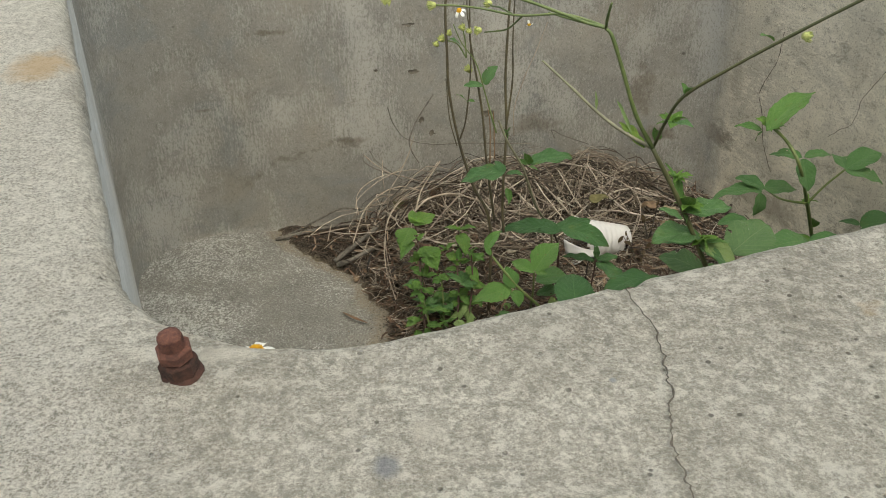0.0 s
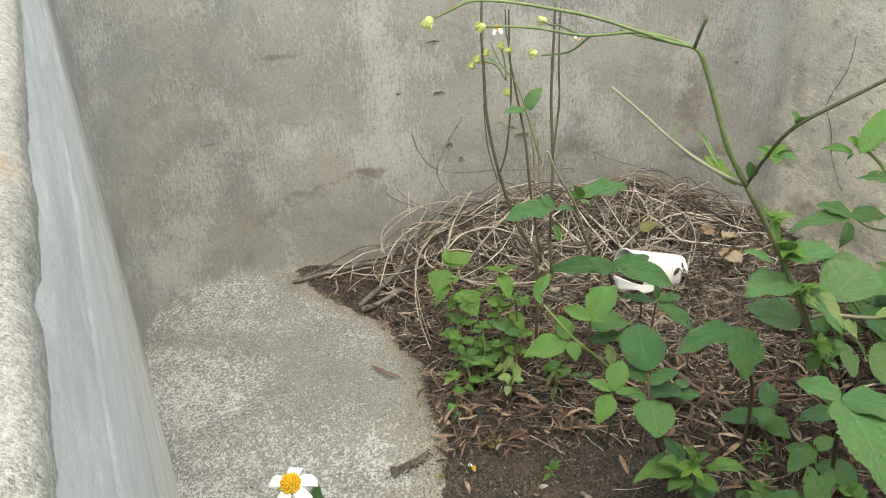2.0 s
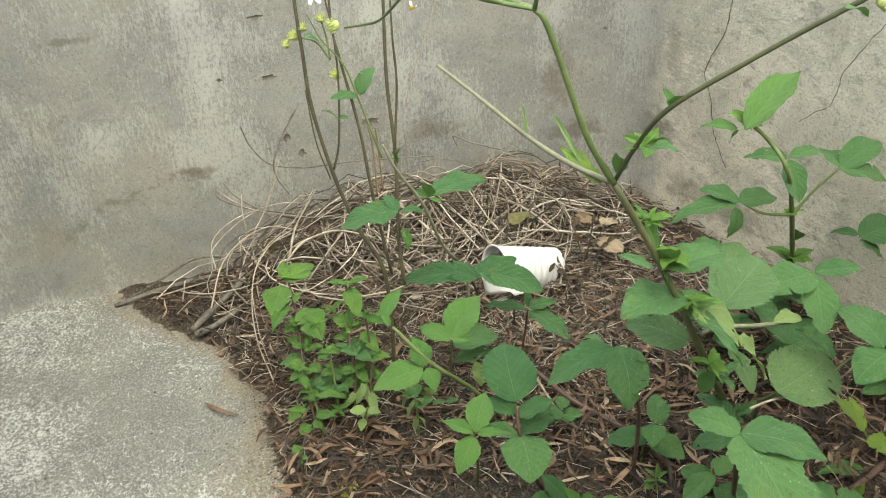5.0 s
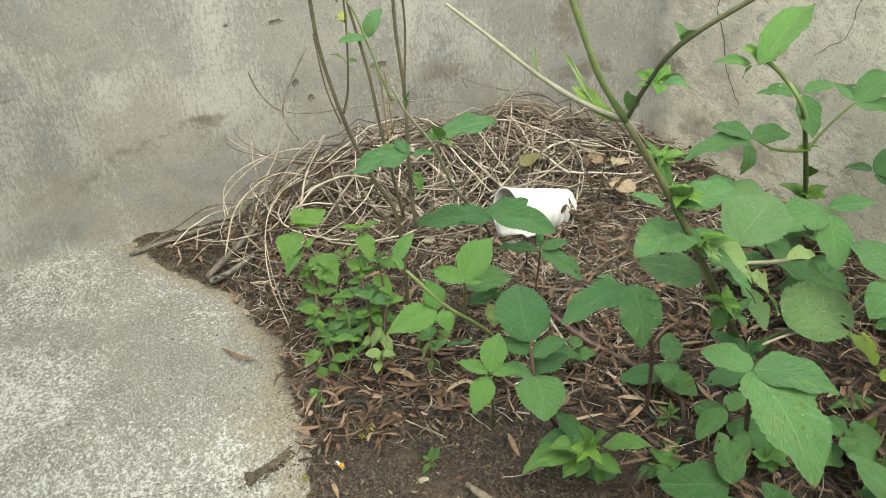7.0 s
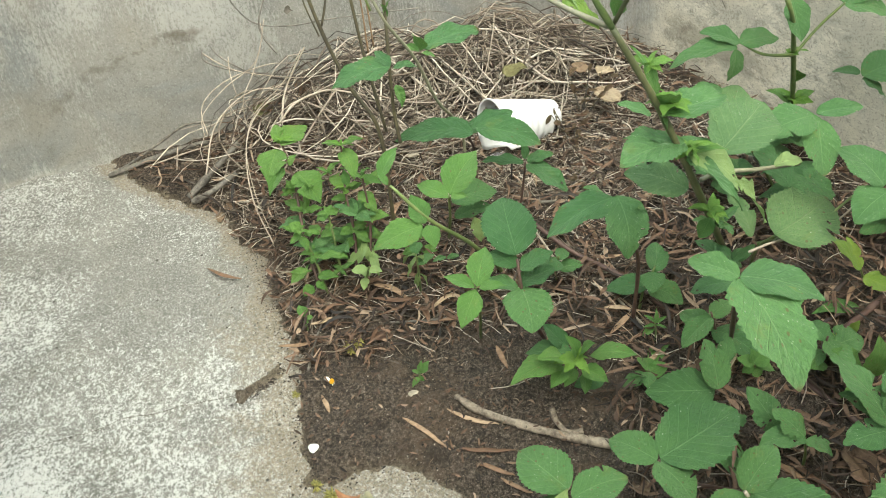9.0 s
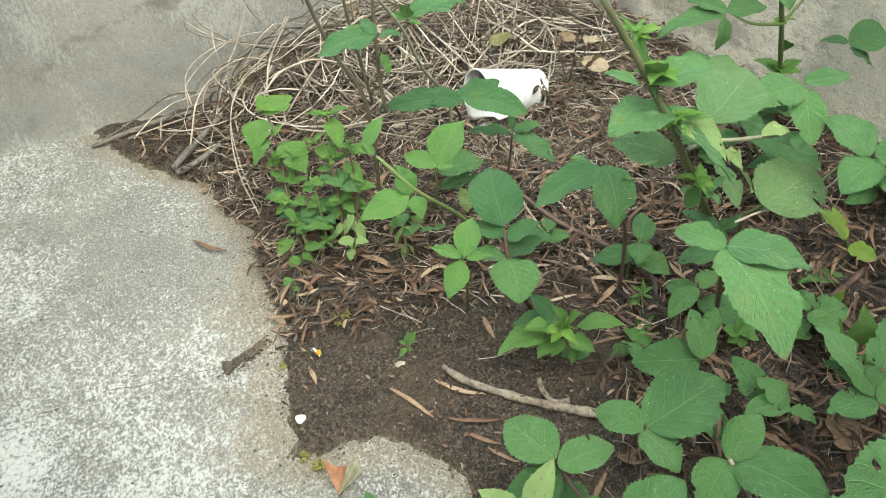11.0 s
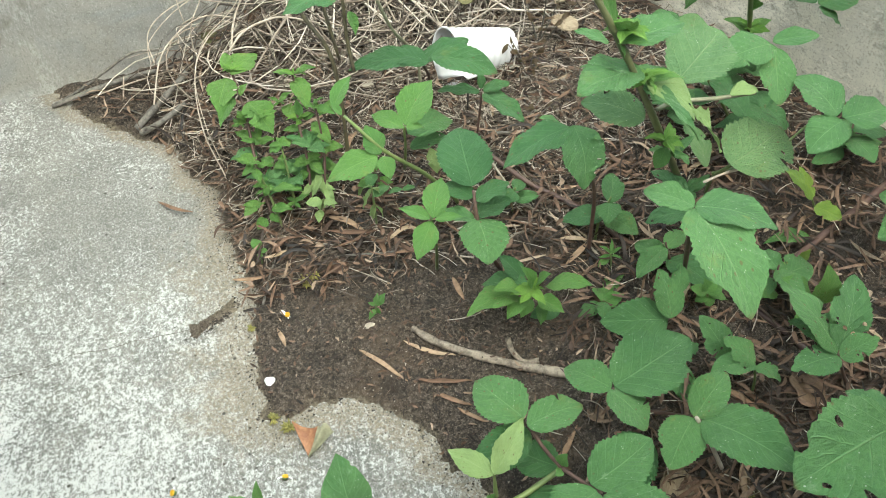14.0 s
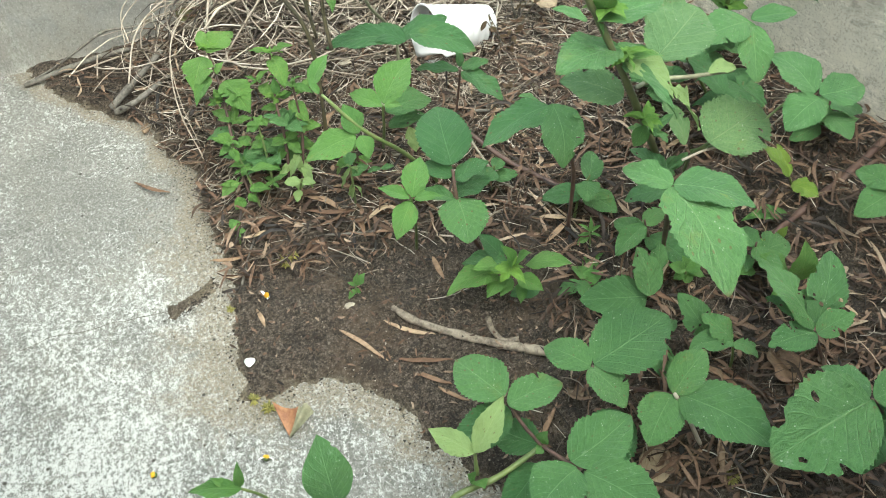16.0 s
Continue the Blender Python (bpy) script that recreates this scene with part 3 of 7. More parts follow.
def build_walls():
    ring = wall_ring()
    n, m = len(ring), len(PROFILE)
    rows = {0: ("wall_south", "weathered grey concrete wall with a sandy cracked rim"),
            1: ("wall_east", "brown-grey brushed concrete wall with hairline cracks"),
            2: ("wall_north", "rain-streaked grey concrete wall behind the straw"),
            3: ("wall_west", "grey concrete wall with a worn sandy rim")}
    made = {}
    for s, (name, label) in rows.items():
        idx = [i for i in range(n) if SIDE[i] == s]
        start = [i for i in idx if SIDE[i - 1] != s][0]
        run = [(start + j) % n for j in range(len(idx) + 1)]
        verts = [ring[i][k] for i in run for k in range(m)]
        faces, mats = [], []
        for j in range(len(run) - 1):
            for k in range(m - 1):
                faces.append((j * m + k, (j + 1) * m + k, (j + 1) * m + k + 1, j * m + k + 1))
                mats.append(0 if PROFILE[k + 1][0] < RIM_Z - 0.012 and PROFILE[k + 1][1] > 0 else 1)
        # close the two ends
        for j, turn in ((0, 1), (len(run) - 1, -1)):
            b = len(verts)
            verts += [ring[run[j]][k].copy() for k in range(m)]
            faces.append(tuple(b + k for k in range(m))[::turn])
            mats.append(1)
        ob = mesh_ob(name, verts, faces, {1: BRUSHED, 3: WALL_LIT}.get(s, WALL))
        ob.data.materials.append(RIM)
        ob.data.polygons.foreach_set("material_index", mats)
        tagged(ob, label, "wall", kind="structure")
        made[s] = ob
    return made


walls = build_walls()


def slab():
    """The tank's concrete floor: one thick plate, slightly uneven."""
    xs = np.linspace(-0.56, 0.9, 147)
    ys = np.linspace(-1.25, 0.06, 132)
    verts = [(x, y, rough((x, y, 0), 7, 3) * 0.0018 + rough((x, y, 0), 40, 2) * 0.0005) for y in ys for x in xs]
    w = len(xs)

    def under(x, y):
        return left_x(y) - 0.06 < x < right_x(y) + 0.06 and y > front_y(x) - 0.06
    faces = [(j * w + i, j * w + i + 1, (j + 1) * w + i + 1, (j + 1) * w + i) for j in range(len(ys) - 1) for i in range(w - 1) if under(xs[i], ys[j])]
    k = len(verts)
    corners = [(-0.10, -1.24), (0.86, -0.94), (0.52, 0.05), (-0.54, 0.05)]
    verts += [(x, y, -0.05) for x, y in corners]
    faces.append((k + 3, k + 2, k + 1, k))
    ob = mesh_ob("floor", verts, faces, SLAB)
    # earth trodden and washed on to the slab beside the bed
    att = ob.data.attributes.new("dirt", "FLOAT", "POINT")
    wide = [0.016 + 0.050 * smooth(-0.24, -0.38, v[1]) * smooth(-0.70, -0.52, v[1]) for v in verts]
    att.data.foreach_set("value", [math.exp(-max(0.0, -inside(v[0], v[1])) / w) for v, w in zip(verts, wide)])
    return tagged(ob, "grey concrete floor with patches of white lime", "floor", kind="structure")


g = mesh_ob("ground", [(-400, -400, -0.06), (400, -400, -0.06), (400, 400, -0.06), (-400, 400, -0.06)], [(0, 1, 2, 3)], PAVING, False)
tagged(g, "bare grey-brown ground around the tank", "ground", kind="structure")


# ---------------------------------------------------------------- the bed of earth
EDGE = [(-0.26, 0.04), (-0.235, -0.012), (-0.196, -0.066), (-0.146, -0.119), (-0.104, -0.161), (-0.093, -0.216), (-0.063, -0.252),
        (-0.068, -0.333), (-0.051, -0.397), (-0.058, -0.463), (-0.063, -0.524), (-0.060, -0.567), (-0.036, -0.578), (-0.014, -0.567),
        (0.021, -0.573), (0.051, -0.599), (0.074, -0.628), (0.073, -0.657), (0.096, -0.688), (0.125, -0.725), (0.22, -0.79),
        (0.40, -0.86), (0.66, -0.93), (0.95, -0.97), (0.95, 0.04)]
EDGE_A = np.array(EDGE)


def inside(x, y):
    """Distance to the bed's edge, positive within it."""
    a, b = EDGE_A, np.roll(EDGE_A, -1, axis=0)
    p = np.array((x, y))
    ab = b - a
    t = np.clip(((p - a) * ab).sum(1) / (ab * ab).sum(1), 0, 1)
    q = a + ab * t[:, None]
    d = np.sqrt(((p - q) ** 2).sum(1)).min()
    cross = ((a[:, 1] > y) != (b[:, 1] > y)) & (x < (b[:, 0] - a[:, 0]) * (y - a[:, 1]) / (b[:, 1] - a[:, 1] + 1e-12) + a[:, 0])
    return d if cross.sum() % 2 else -d


def smooth(a, b, v):
    t = min(1.0, max(0.0, (v - a) / (b - a)))
    return t * t * (3 - 2 * t)


def bed(x, y):
    """Height of the earth."""
    d = inside(x, y) + rough((x, y, 0), 30, 3) * 0.010 + rough((x, y, 0), 110, 3) * 0.006
    h = -0.006 + 0.013 * smooth(-0.016, 0.030, d) + 0.012 * smooth(0.02, 0.20, d)
    back = math.exp(-(max(0.0, -y) / 0.10) ** 2) * smooth(-0.16, 0.10, x) * (1 - 0.75 * smooth(0.28, 0.45, x))
    h += 0.088 * back * smooth(0.0, 0.10, d)
    h += 0.030 * smooth(0.30, 0.55, x) * smooth(-0.8, -0.4, y)
    if d > 0:
        h += (rough((x, y, 0), 26, 3) * 0.004 + rough((x, y, 0), 95, 3) * 0.0026) * smooth(0.0, 0.02, d)
    return h


def earth():
    st = 0.0036
    xs = np.arange(-0.27, 0.90, st)
    ys = np.arange(-0.98, 0.03, st)
    keep, verts = {}, []
    for j, y in enumerate(ys):
        for i, x in enumerate(xs):
            if inside(x, y) > -0.03 and x < right_x(y) + 0.03 and y > front_y(x) - 0.02:
                keep[i, j] = len(verts)
                verts.append((x, y, bed(x, y)))
    faces = [(keep[i, j], keep[i + 1, j], keep[i + 1, j + 1], keep[i, j + 1]) for (i, j) in keep
             if (i + 1, j) in keep and (i, j + 1) in keep and (i + 1, j + 1) in keep]
    ob = mesh_ob("soil", verts, faces, SOIL)
    att = ob.data.attributes.new("thin", "FLOAT", "POINT")
    att.data.foreach_set("value", [math.exp(-max(0.0, inside(v[0], v[1])) / 0.013) for v in verts])
    return tagged(ob, "dark crumbly soil spread over the concrete floor", "soil", kind="stuff")


FLOOR = slab()
earth()


# ---------------------------------------------------------------- cracks, bolt
STRAWPLAIN = plain("straw_stalk", (0.22, 0.176, 0.134), (0.44, 0.38, 0.305), 60, 0.6)
NOTCH = plain("notch_grey", (0.105, 0.092, 0.073), (0.175, 0.158, 0.13), 300, 0.95)


def ribbon(points, width, normal, seed):
    """A thin crooked strip lying on a surface."""
    rnd = random.Random(seed)
    pts = []
    for a, b in zip(points, points[1:]):
        a, b = Vector(a), Vector(b)
        k = max(2, int((b - a).length / 0.003))
        pts += [a.lerp(b, i / k) for i in range(k)]
    pts.append(Vector(points[-1]))
    verts, faces = [], []
    n = Vector(normal).normalized()
    for i, p in enumerate(pts):
        d = (pts[min(i + 1, len(pts) - 1)] - pts[max(i - 1, 0)]).normalized()
        s = d.cross(n).normalized()
        p = p + s * (rnd.uniform(-0.6, 0.6) * width + 0.0016 * noise.noise(Vector((i * 0.21, seed, 0))) + 0.0008 * noise.noise(Vector((i * 0.6, seed, 3))))
        w = width * rnd.uniform(0.3, 0.75)
        verts += [p - s * w, p - n * width * 0.4, p + s * w]
    for i in range(len(pts) - 1):
        for k in range(2):
            faces.append((i * 3 + k, i * 3 + k + 1, i * 3 + 4 + k, i * 3 + 3 + k))
    return verts, faces


def rim_height(x, y):
    q = (x, y, RIM_Z)
    return RIM_Z + rough(q, 22, 4) * 0.0016 + rough(q, 110, 2) * 0.0006


def rim_crack():
    way = [(-0.0048, -1.162), (-0.002, -1.180), (-0.0034, -1.1928), (-0.0048, -1.2005), (-0.0078, -1.2094), (-0.0097, -1.2177), (-0.0102, -1.224), (-0.0107, -1.2314), (-0.0127, -1.262)]
    pts = []
    for a, b in zip(way, way[1:]):
        for i in range(4):
            x, y = a[0] + (b[0] - a[0]) * i / 4, a[1] + (b[1] - a[1]) * i / 4
            pts.append((x, y, rim_height(x, y) + 0.0008))
    ob = mesh_ob("crack", *ribbon(pts, 0.00036, (0, 0, 1), 3), CRACK)
    tagged(child(ob, walls[0]), "dark crooked crack")


rim_crack()


def slab_crack():
    """A hairline crack that runs across the floor from the smear of earth."""
    way = [(-0.100, -0.440), (-0.130, -0.439), (-0.162, -0.436), (-0.190, -0.437), (-0.217, -0.433), (-0.245, -0.440), (-0.267, -0.441), (-0.313, -0.444)]
    pts = [(x, y, rough((x, y, 0), 7, 3) * 0.0018 + rough((x, y, 0), 40, 2) * 0.0005 + 0.0008) for x, y in way]
    tagged(child(mesh_ob("crack", *ribbon(pts, 0.0007, (0, 0, 1), 8), CRACK), FLOOR), "dark hairline crack")


slab_crack()


def wall_notch(x, z, w, h):
    """A small broken pit in the back wall, with a ragged outline."""
    verts, faces = [Vector((x, -0.0005, z))], []
    for k in range(14):
        a = k / 14 * 6.2832
        r = 1 + 0.9 * noise.noise(Vector((x * 50 + k * 1.7, z * 40, 2)))
        verts.append(Vector((x + w * r * math.cos(a), -0.0035, z + h * r * math.sin(a) + 0.15 * h * math.cos(a))))
    faces = [(0, 1 + k, 1 + (k + 1) % 14) for k in range(14)]
    tagged(child(mesh_ob("notch", verts, faces, NOTCH), walls[2]), "small dark pit")


for nx, nz, nw, nh in ((0.002, 0.281, 0.0085, 0.0035), (-0.002, 0.356, 0.0085, 0.0028), (0.014, 0.199, 0.0055, 0.0045), (0.030, 0.176, 0.0050, 0.0045), (0.120, 0.205, 0.010, 0.006), (-0.055, 0.285, 0.003, 0.002)):
    wall_notch(nx, nz, nw, nh)


def wall_crack(wall, points, width):
    n = Vector((-0.9417, -0.3366, 0))
    on = []
    for a, b in zip(points, points[1:]):
        for k in range(4):
            q = Vector(a).lerp(Vector(b), k / 4)
            q.x = 0.4743 - 0.3575 * q.y
            on.append(q + n * (rough(q, 6, 3) * 0.004 + rough(q, 28, 2) * 0.0012 + 0.0010))
    ob = mesh_ob("crack", *ribbon(on, width, n, int(width * 1e5)), CRACK)
    tagged(child(ob, wall), "dark hairline crack")


def lathe(profile, sides, flat=False):
    """Verts and faces turned round z from (radius, z) pairs."""
    verts, faces = [], []
    for r, z in profile:
        for k in range(sides):
            a = 2 * math.pi * k / sides
            verts.append(Vector((r * math.cos(a), r * math.sin(a), z)))
    for i in range(len(profile) - 1):
        for k in range(sides):
            k2 = (k + 1) % sides
            faces.append((i * sides + k, i * sides + k2, (i + 1) * sides + k2, (i + 1) * sides + k))
    faces.append(tuple(range(sides - 1, -1, -1)))
    faces.append(tuple((len(profile) - 1) * sides + k for k in range(sides)))
    return verts, faces


def worn(verts, amount, scale):
    return [v + Vector((rough(v, scale), rough(v + Vector((3, 1, 2)), scale), rough(v + Vector((1, 5, 2)), scale))) * amount for v in verts]


def anchor_bolt():
    base = new("anchor_bolt")
    base.matrix_world = pose(-0.1130, -1.1840, RIM_Z - 0.0008, 4, -5, 20)
    v, f = lathe([(0.0054, 0.0), (0.0050, 0.0012), (0.0043, 0.0016)], 18)
    child(mesh_ob("washer", worn(v, 0.00022, 500), f, RUST_DARK), base)
    v, f = lathe([(0.0040, 0.0012), (0.0044, 0.0018), (0.0045, 0.0048), (0.0040, 0.0056)], 6)
    child(mesh_ob("lower_nut", worn(v, 0.00025, 400), f, RUST_DARK, False), base)
    v, f = lathe([(0.0036, 0.0056), (0.0041, 0.0060), (0.0043, 0.0085), (0.0037, 0.0092)], 6)
    child(mesh_ob("upper_nut", worn([Matrix.Rotation(0.5, 3, "Z") @ q for q in v], 0.0003, 400), f, RUST, False), base)
    prof = [(0.0026, 0.0085)]
    for k in range(6):
        prof += [(0.0029, 0.0090 + k * 0.0006), (0.0025, 0.0093 + k * 0.0006)]
    prof += [(0.0024, 0.0128), (0.0012, 0.0133)]
    v, f = lathe(prof, 14)
    child(mesh_ob("threaded_shank", worn(v, 0.0002, 500), f, RUST), base)
    tagged(base, "rusty anchor bolt with nuts set in the concrete rim", "bolt")


anchor_bolt()


# ---------------------------------------------------------------- the cup
def paper_cup():
    base = new("plastic_cup")
    mouth, foot = Vector((0.236, -0.170, 0.062)), Vector((0.320, -0.153, 0.044))
    axis = (foot - mouth).normalized()
    rot = axis.to_track_quat("Z", "Y").to_matrix().to_4x4()
    base.matrix_world = Matrix.Translation(mouth) @ rot
    rnd = random.Random(5)
    H = (foot - mouth).length
    prof = []
    rings = 46
    for i in range(rings + 1):
        z = H * i / rings
        r = 0.0335 - 0.0105 * i / rings
        if 0.14 < i / rings < 0.93:
            r += 0.0006 * math.sin(i * 1.3)
        prof.append((r, z))
    sides = 56
    v, f = lathe(prof, sides)
    f = f[:-2]
    # a torn mouth: the edge runs further in on one side
    tear = [0.004 + 0.020 * max(0.0, math.cos((k - 36) * 2 * math.pi / sides)) ** 3 + 0.004 * rnd.random() for k in range(sides)]
    keep = []
    for q in f:
        k = q[0] % sides
        z = v[q[0]].z
        burnt = abs(k - 30) < 5 and z > H * 0.86
        if (z > tear[k] or abs(k - 36) > 11) and not burnt:
            keep.append(q)
    # squashed a little
    v = [Vector((p.x * 1.0, p.y * (1 - 0.05 * (1 - p.z / H)), p.z)) for p in v]
    wall = child(mesh_ob("cup_wall", v, keep, PLASTIC), base)
    solid = wall.modifiers.new("thickness", "SOLIDIFY")
    solid.thickness = 0.0009
    v, f = lathe([(0.0228, H - 0.004), (0.0225, H - 0.0015), (0.012, H - 0.003), (0.001, H - 0.0032)], sides)
    child(mesh_ob("cup_bottom", v, f[:-2] + f[-1:], PLASTIC), base)
    ring = [Vector((0.0338 * math.cos(a), 0.0338 * 0.95 * math.sin(a), 0.0008)) for a in (2 * math.pi * (k + 47) / 56 for k in range(35))]
    child(mesh_ob("rolled_rim", *tube_geo(ring, [0.0015] * len(ring), 7), PLASTIC), base)
    # a torn flap hanging at the mouth
    flap_v, flap_f = [], []
    for j in range(5):
        for i in range(9):
            a = 2 * math.pi * (34 + i * 0.9) / 56
            flap_v.append(Vector((math.cos(a) * (0.033 + 0.0030 * j), math.sin(a) * (0.031 + 0.0020 * j), 0.012 - 0.0045 * j + 0.002 * rnd.random())))
    flap_f = [(j * 9 + i, j * 9 + i + 1, (j + 1) * 9 + i + 1, (j + 1) * 9 + i) for j in range(4) for i in range(8)]
    fl = child(mesh_ob("torn_flap", flap_v, flap_f, PLASTIC), base)
    fl.modifiers.new("thickness", "SOLIDIFY").thickness = 0.0009
    back = base.matrix_world.inverted()
    strip_v = []
    for i in range(11):
        t = i / 10
        p = Vector((0.212 + 0.056 * t, -0.198 - 0.010 * math.sin(math.pi * t), 0.078 - 0.022 * t))
        for j in range(5):
            u = j / 4
            low = (0.021 + 0.022 * noise.noise(Vector((t * 2.3, 1.7, 0))) + 0.007 * noise.noise(Vector((t * 9, 4.1, 0)))) * (0.75 - 0.25 * t)
            strip_v.append(back @ (p + Vector((0.004 * u, -0.004 * u * u, -low * u))))
    strip_f = [(i * 5 + j, i * 5 + j + 1, (i + 1) * 5 + j + 1, (i + 1) * 5 + j) for i in range(10) for j in range(4)]
    strip = child(mesh_ob("torn_strip", strip_v, strip_f, PLASTIC), base)
    strip.modifiers.new("thickness", "SOLIDIFY").thickness = 0.0009
    bits_v, bits_f = [], []
    for k in range(46):
        c = back @ (Vector((0.322, -0.172, 0.046)) + Vector((rnd.gauss(0, 0.0055), rnd.gauss(0, 0.004), rnd.gauss(0, 0.011))))
        s = rnd.uniform(0.0010, 0.0034)
        b = len(bits_v)
        bits_v += [c + Vector((rnd.uniform(-1, 1), rnd.uniform(-1, 1), rnd.uniform(-1, 1))) * s for _ in range(4)]
        bits_f += [(b, b + 1, b + 2), (b, b + 1, b + 3), (b + 1, b + 2, b + 3), (b, b + 2, b + 3)]
    tagged(child(mesh_ob("scorched_edge", bits_v, bits_f, SCORCH, False), base), "black scorched edge")
    tagged(base, "torn white ribbed plastic cup lying on dry straw", "cup")


paper_cup()


# ---------------------------------------------------------------- straw, litter, crumbs
def straw_pile():
    rnd = random.Random(11)
    verts, faces = [], []
    for k in range(2250):
        loop = 1820 <= k < 1900
        if loop:
            x, y = rnd.uniform(-0.06, 0.16), -rnd.uniform(0.03, 0.13)
        elif k >= 1900:
            x, y = rnd.gauss(0.36, 0.08), -rnd.uniform(0.04, 0.32)
        elif k < 1050:
            x, y = rnd.gauss(0.22, 0.15), -abs(rnd.gauss(0.0, 0.080)) - 0.012
        elif k < 1170:
            x, y = rnd.uniform(-0.12, 0.12), -rnd.uniform(0.02, 0.16)
        else:
            x, y = rnd.uniform(0.1, 0.60), -rnd.uniform(0.1, 0.45)
        if not -0.15 < x < right_x(y) - 0.02 or (not loop and rnd.random() > 0.25 + 0.75 * smooth(-0.02, 0.14, x)):
            continue
        big = smooth(0.20, 0.0, -y) * smooth(-0.16, 0.02, x) * (1 - 0.6 * smooth(0.34, 0.48, x))
        L = rnd.uniform(0.06, 0.21) if k < 1170 else rnd.uniform(0.04, 0.14) if k >= 1900 else rnd.uniform(0.03, 0.10)
        a = rnd.gauss(0.0, 0.75) + (math.pi if rnd.random() < 0.5 else 0)
        bend = rnd.uniform(-2.4, 2.4) if rnd.random() < 0.35 else rnd.uniform(-0.8, 0.8)
        lift = rnd.uniform(0.0, 0.050) * big + 0.003
        hump = rnd.uniform(0.0, 0.035) * big
        slope = rnd.gauss(0, 0.14) * (0.3 + big)
        r = rnd.choice((0.0005, 0.0006, 0.0007, 0.0008, 0.0010, 0.0012, 0.0015)) * rnd.uniform(0.8, 1.15)
        if loop:
            L, bend = rnd.uniform(0.14, 0.30), rnd.choice((-1, 1)) * rnd.uniform(2.0, 4.2)
            lift, hump = rnd.uniform(0.004, 0.03), rnd.uniform(0.0, 0.05)
        pts = []
        px, py = x - math.cos(a) * L / 2, y - math.sin(a) * L / 2
        n = 9
        for i in range(n):
            t = i / (n - 1)
            pts.append([px, py, 0])
            aa = a + bend * (t - 0.5)
            px += math.cos(aa) * L / (n - 1)
            py += math.sin(aa) * L / (n - 1)
        ok = True
        for i, p in enumerate(pts):
            t = i / (n - 1)
            p[1] = min(p[1], -0.012 - r)
            if p[0] > right_x(p[1]) - 0.012 or inside(p[0], p[1]) < 0.002:
                ok = False
                break
            p[2] = bed(p[0], p[1]) + lift + hump * math.sin(math.pi * t) + slope * L * (t - 0.5)
            p[2] = max(p[2], bed(p[0], p[1]) + r)
        if not ok:
            continue
        g = tube_geo(pts, [r * (1 - 0.4 * i / n) for i in range(n)], 4, False)
        b = len(verts)
        verts += g[0]
        faces += [tuple(q + b for q in f) for f in g[1]]
    tagged(mesh_ob("dry_straw", verts, faces, STRAW), "pile of pale dry straw heaped against the wall", "straw", kind="stuff")


straw_pile()


def earth_smear():
    """A thin smear of earth beside the bed, thick at one end."""
    n, m = 30, 12
    verts = []
    for i in range(n + 1):
        t = i / n
        w = 0.0080 * (0.60 + 0.40 * math.cos(t * 5.6)) + 0.0035
        for j in range(m + 1):
            u = j / m * 2 - 1
            x = -0.112 + 0.050 * t + 0.003 * noise.noise(Vector((u * 3, t * 9, 1)))
            y = -0.445 + 0.026 * t + u * w * (1 + 0.6 * noise.noise(Vector((t * 7, u * 1.5, 4)))) + 0.003 * noise.noise(Vector((t * 5, 0, 7))) * math.sin(math.pi * (0.10 + 0.82 * t)) ** 0.5
            edge = max(abs(u) ** 2, abs(2 * t - 1) ** 6)
            verts.append((x, y, 0.0022 * (1 - edge) - 0.0008 * edge + 0.0012 * noise.noise(Vector((x * 260, y * 260, 0))) + rough((x, y, 0), 7, 3) * 0.0018))
    faces = [(i * (m + 1) + j, (i + 1) * (m + 1) + j, (i + 1) * (m + 1) + j + 1, i * (m + 1) + j + 1) for i in range(n) for j in range(m)]
    ob = mesh_ob("earth_smear", verts, faces, SOIL)
    att = ob.data.attributes.new("thin", "FLOAT", "POINT")
    att.data.foreach_set("value", [0.45 + 0.45 * (i // (m + 1)) / n for i in range(len(verts))])
    tagged(ob, "dark smear of earth dried on the concrete floor", "soil", kind="stuff")


earth_smear()


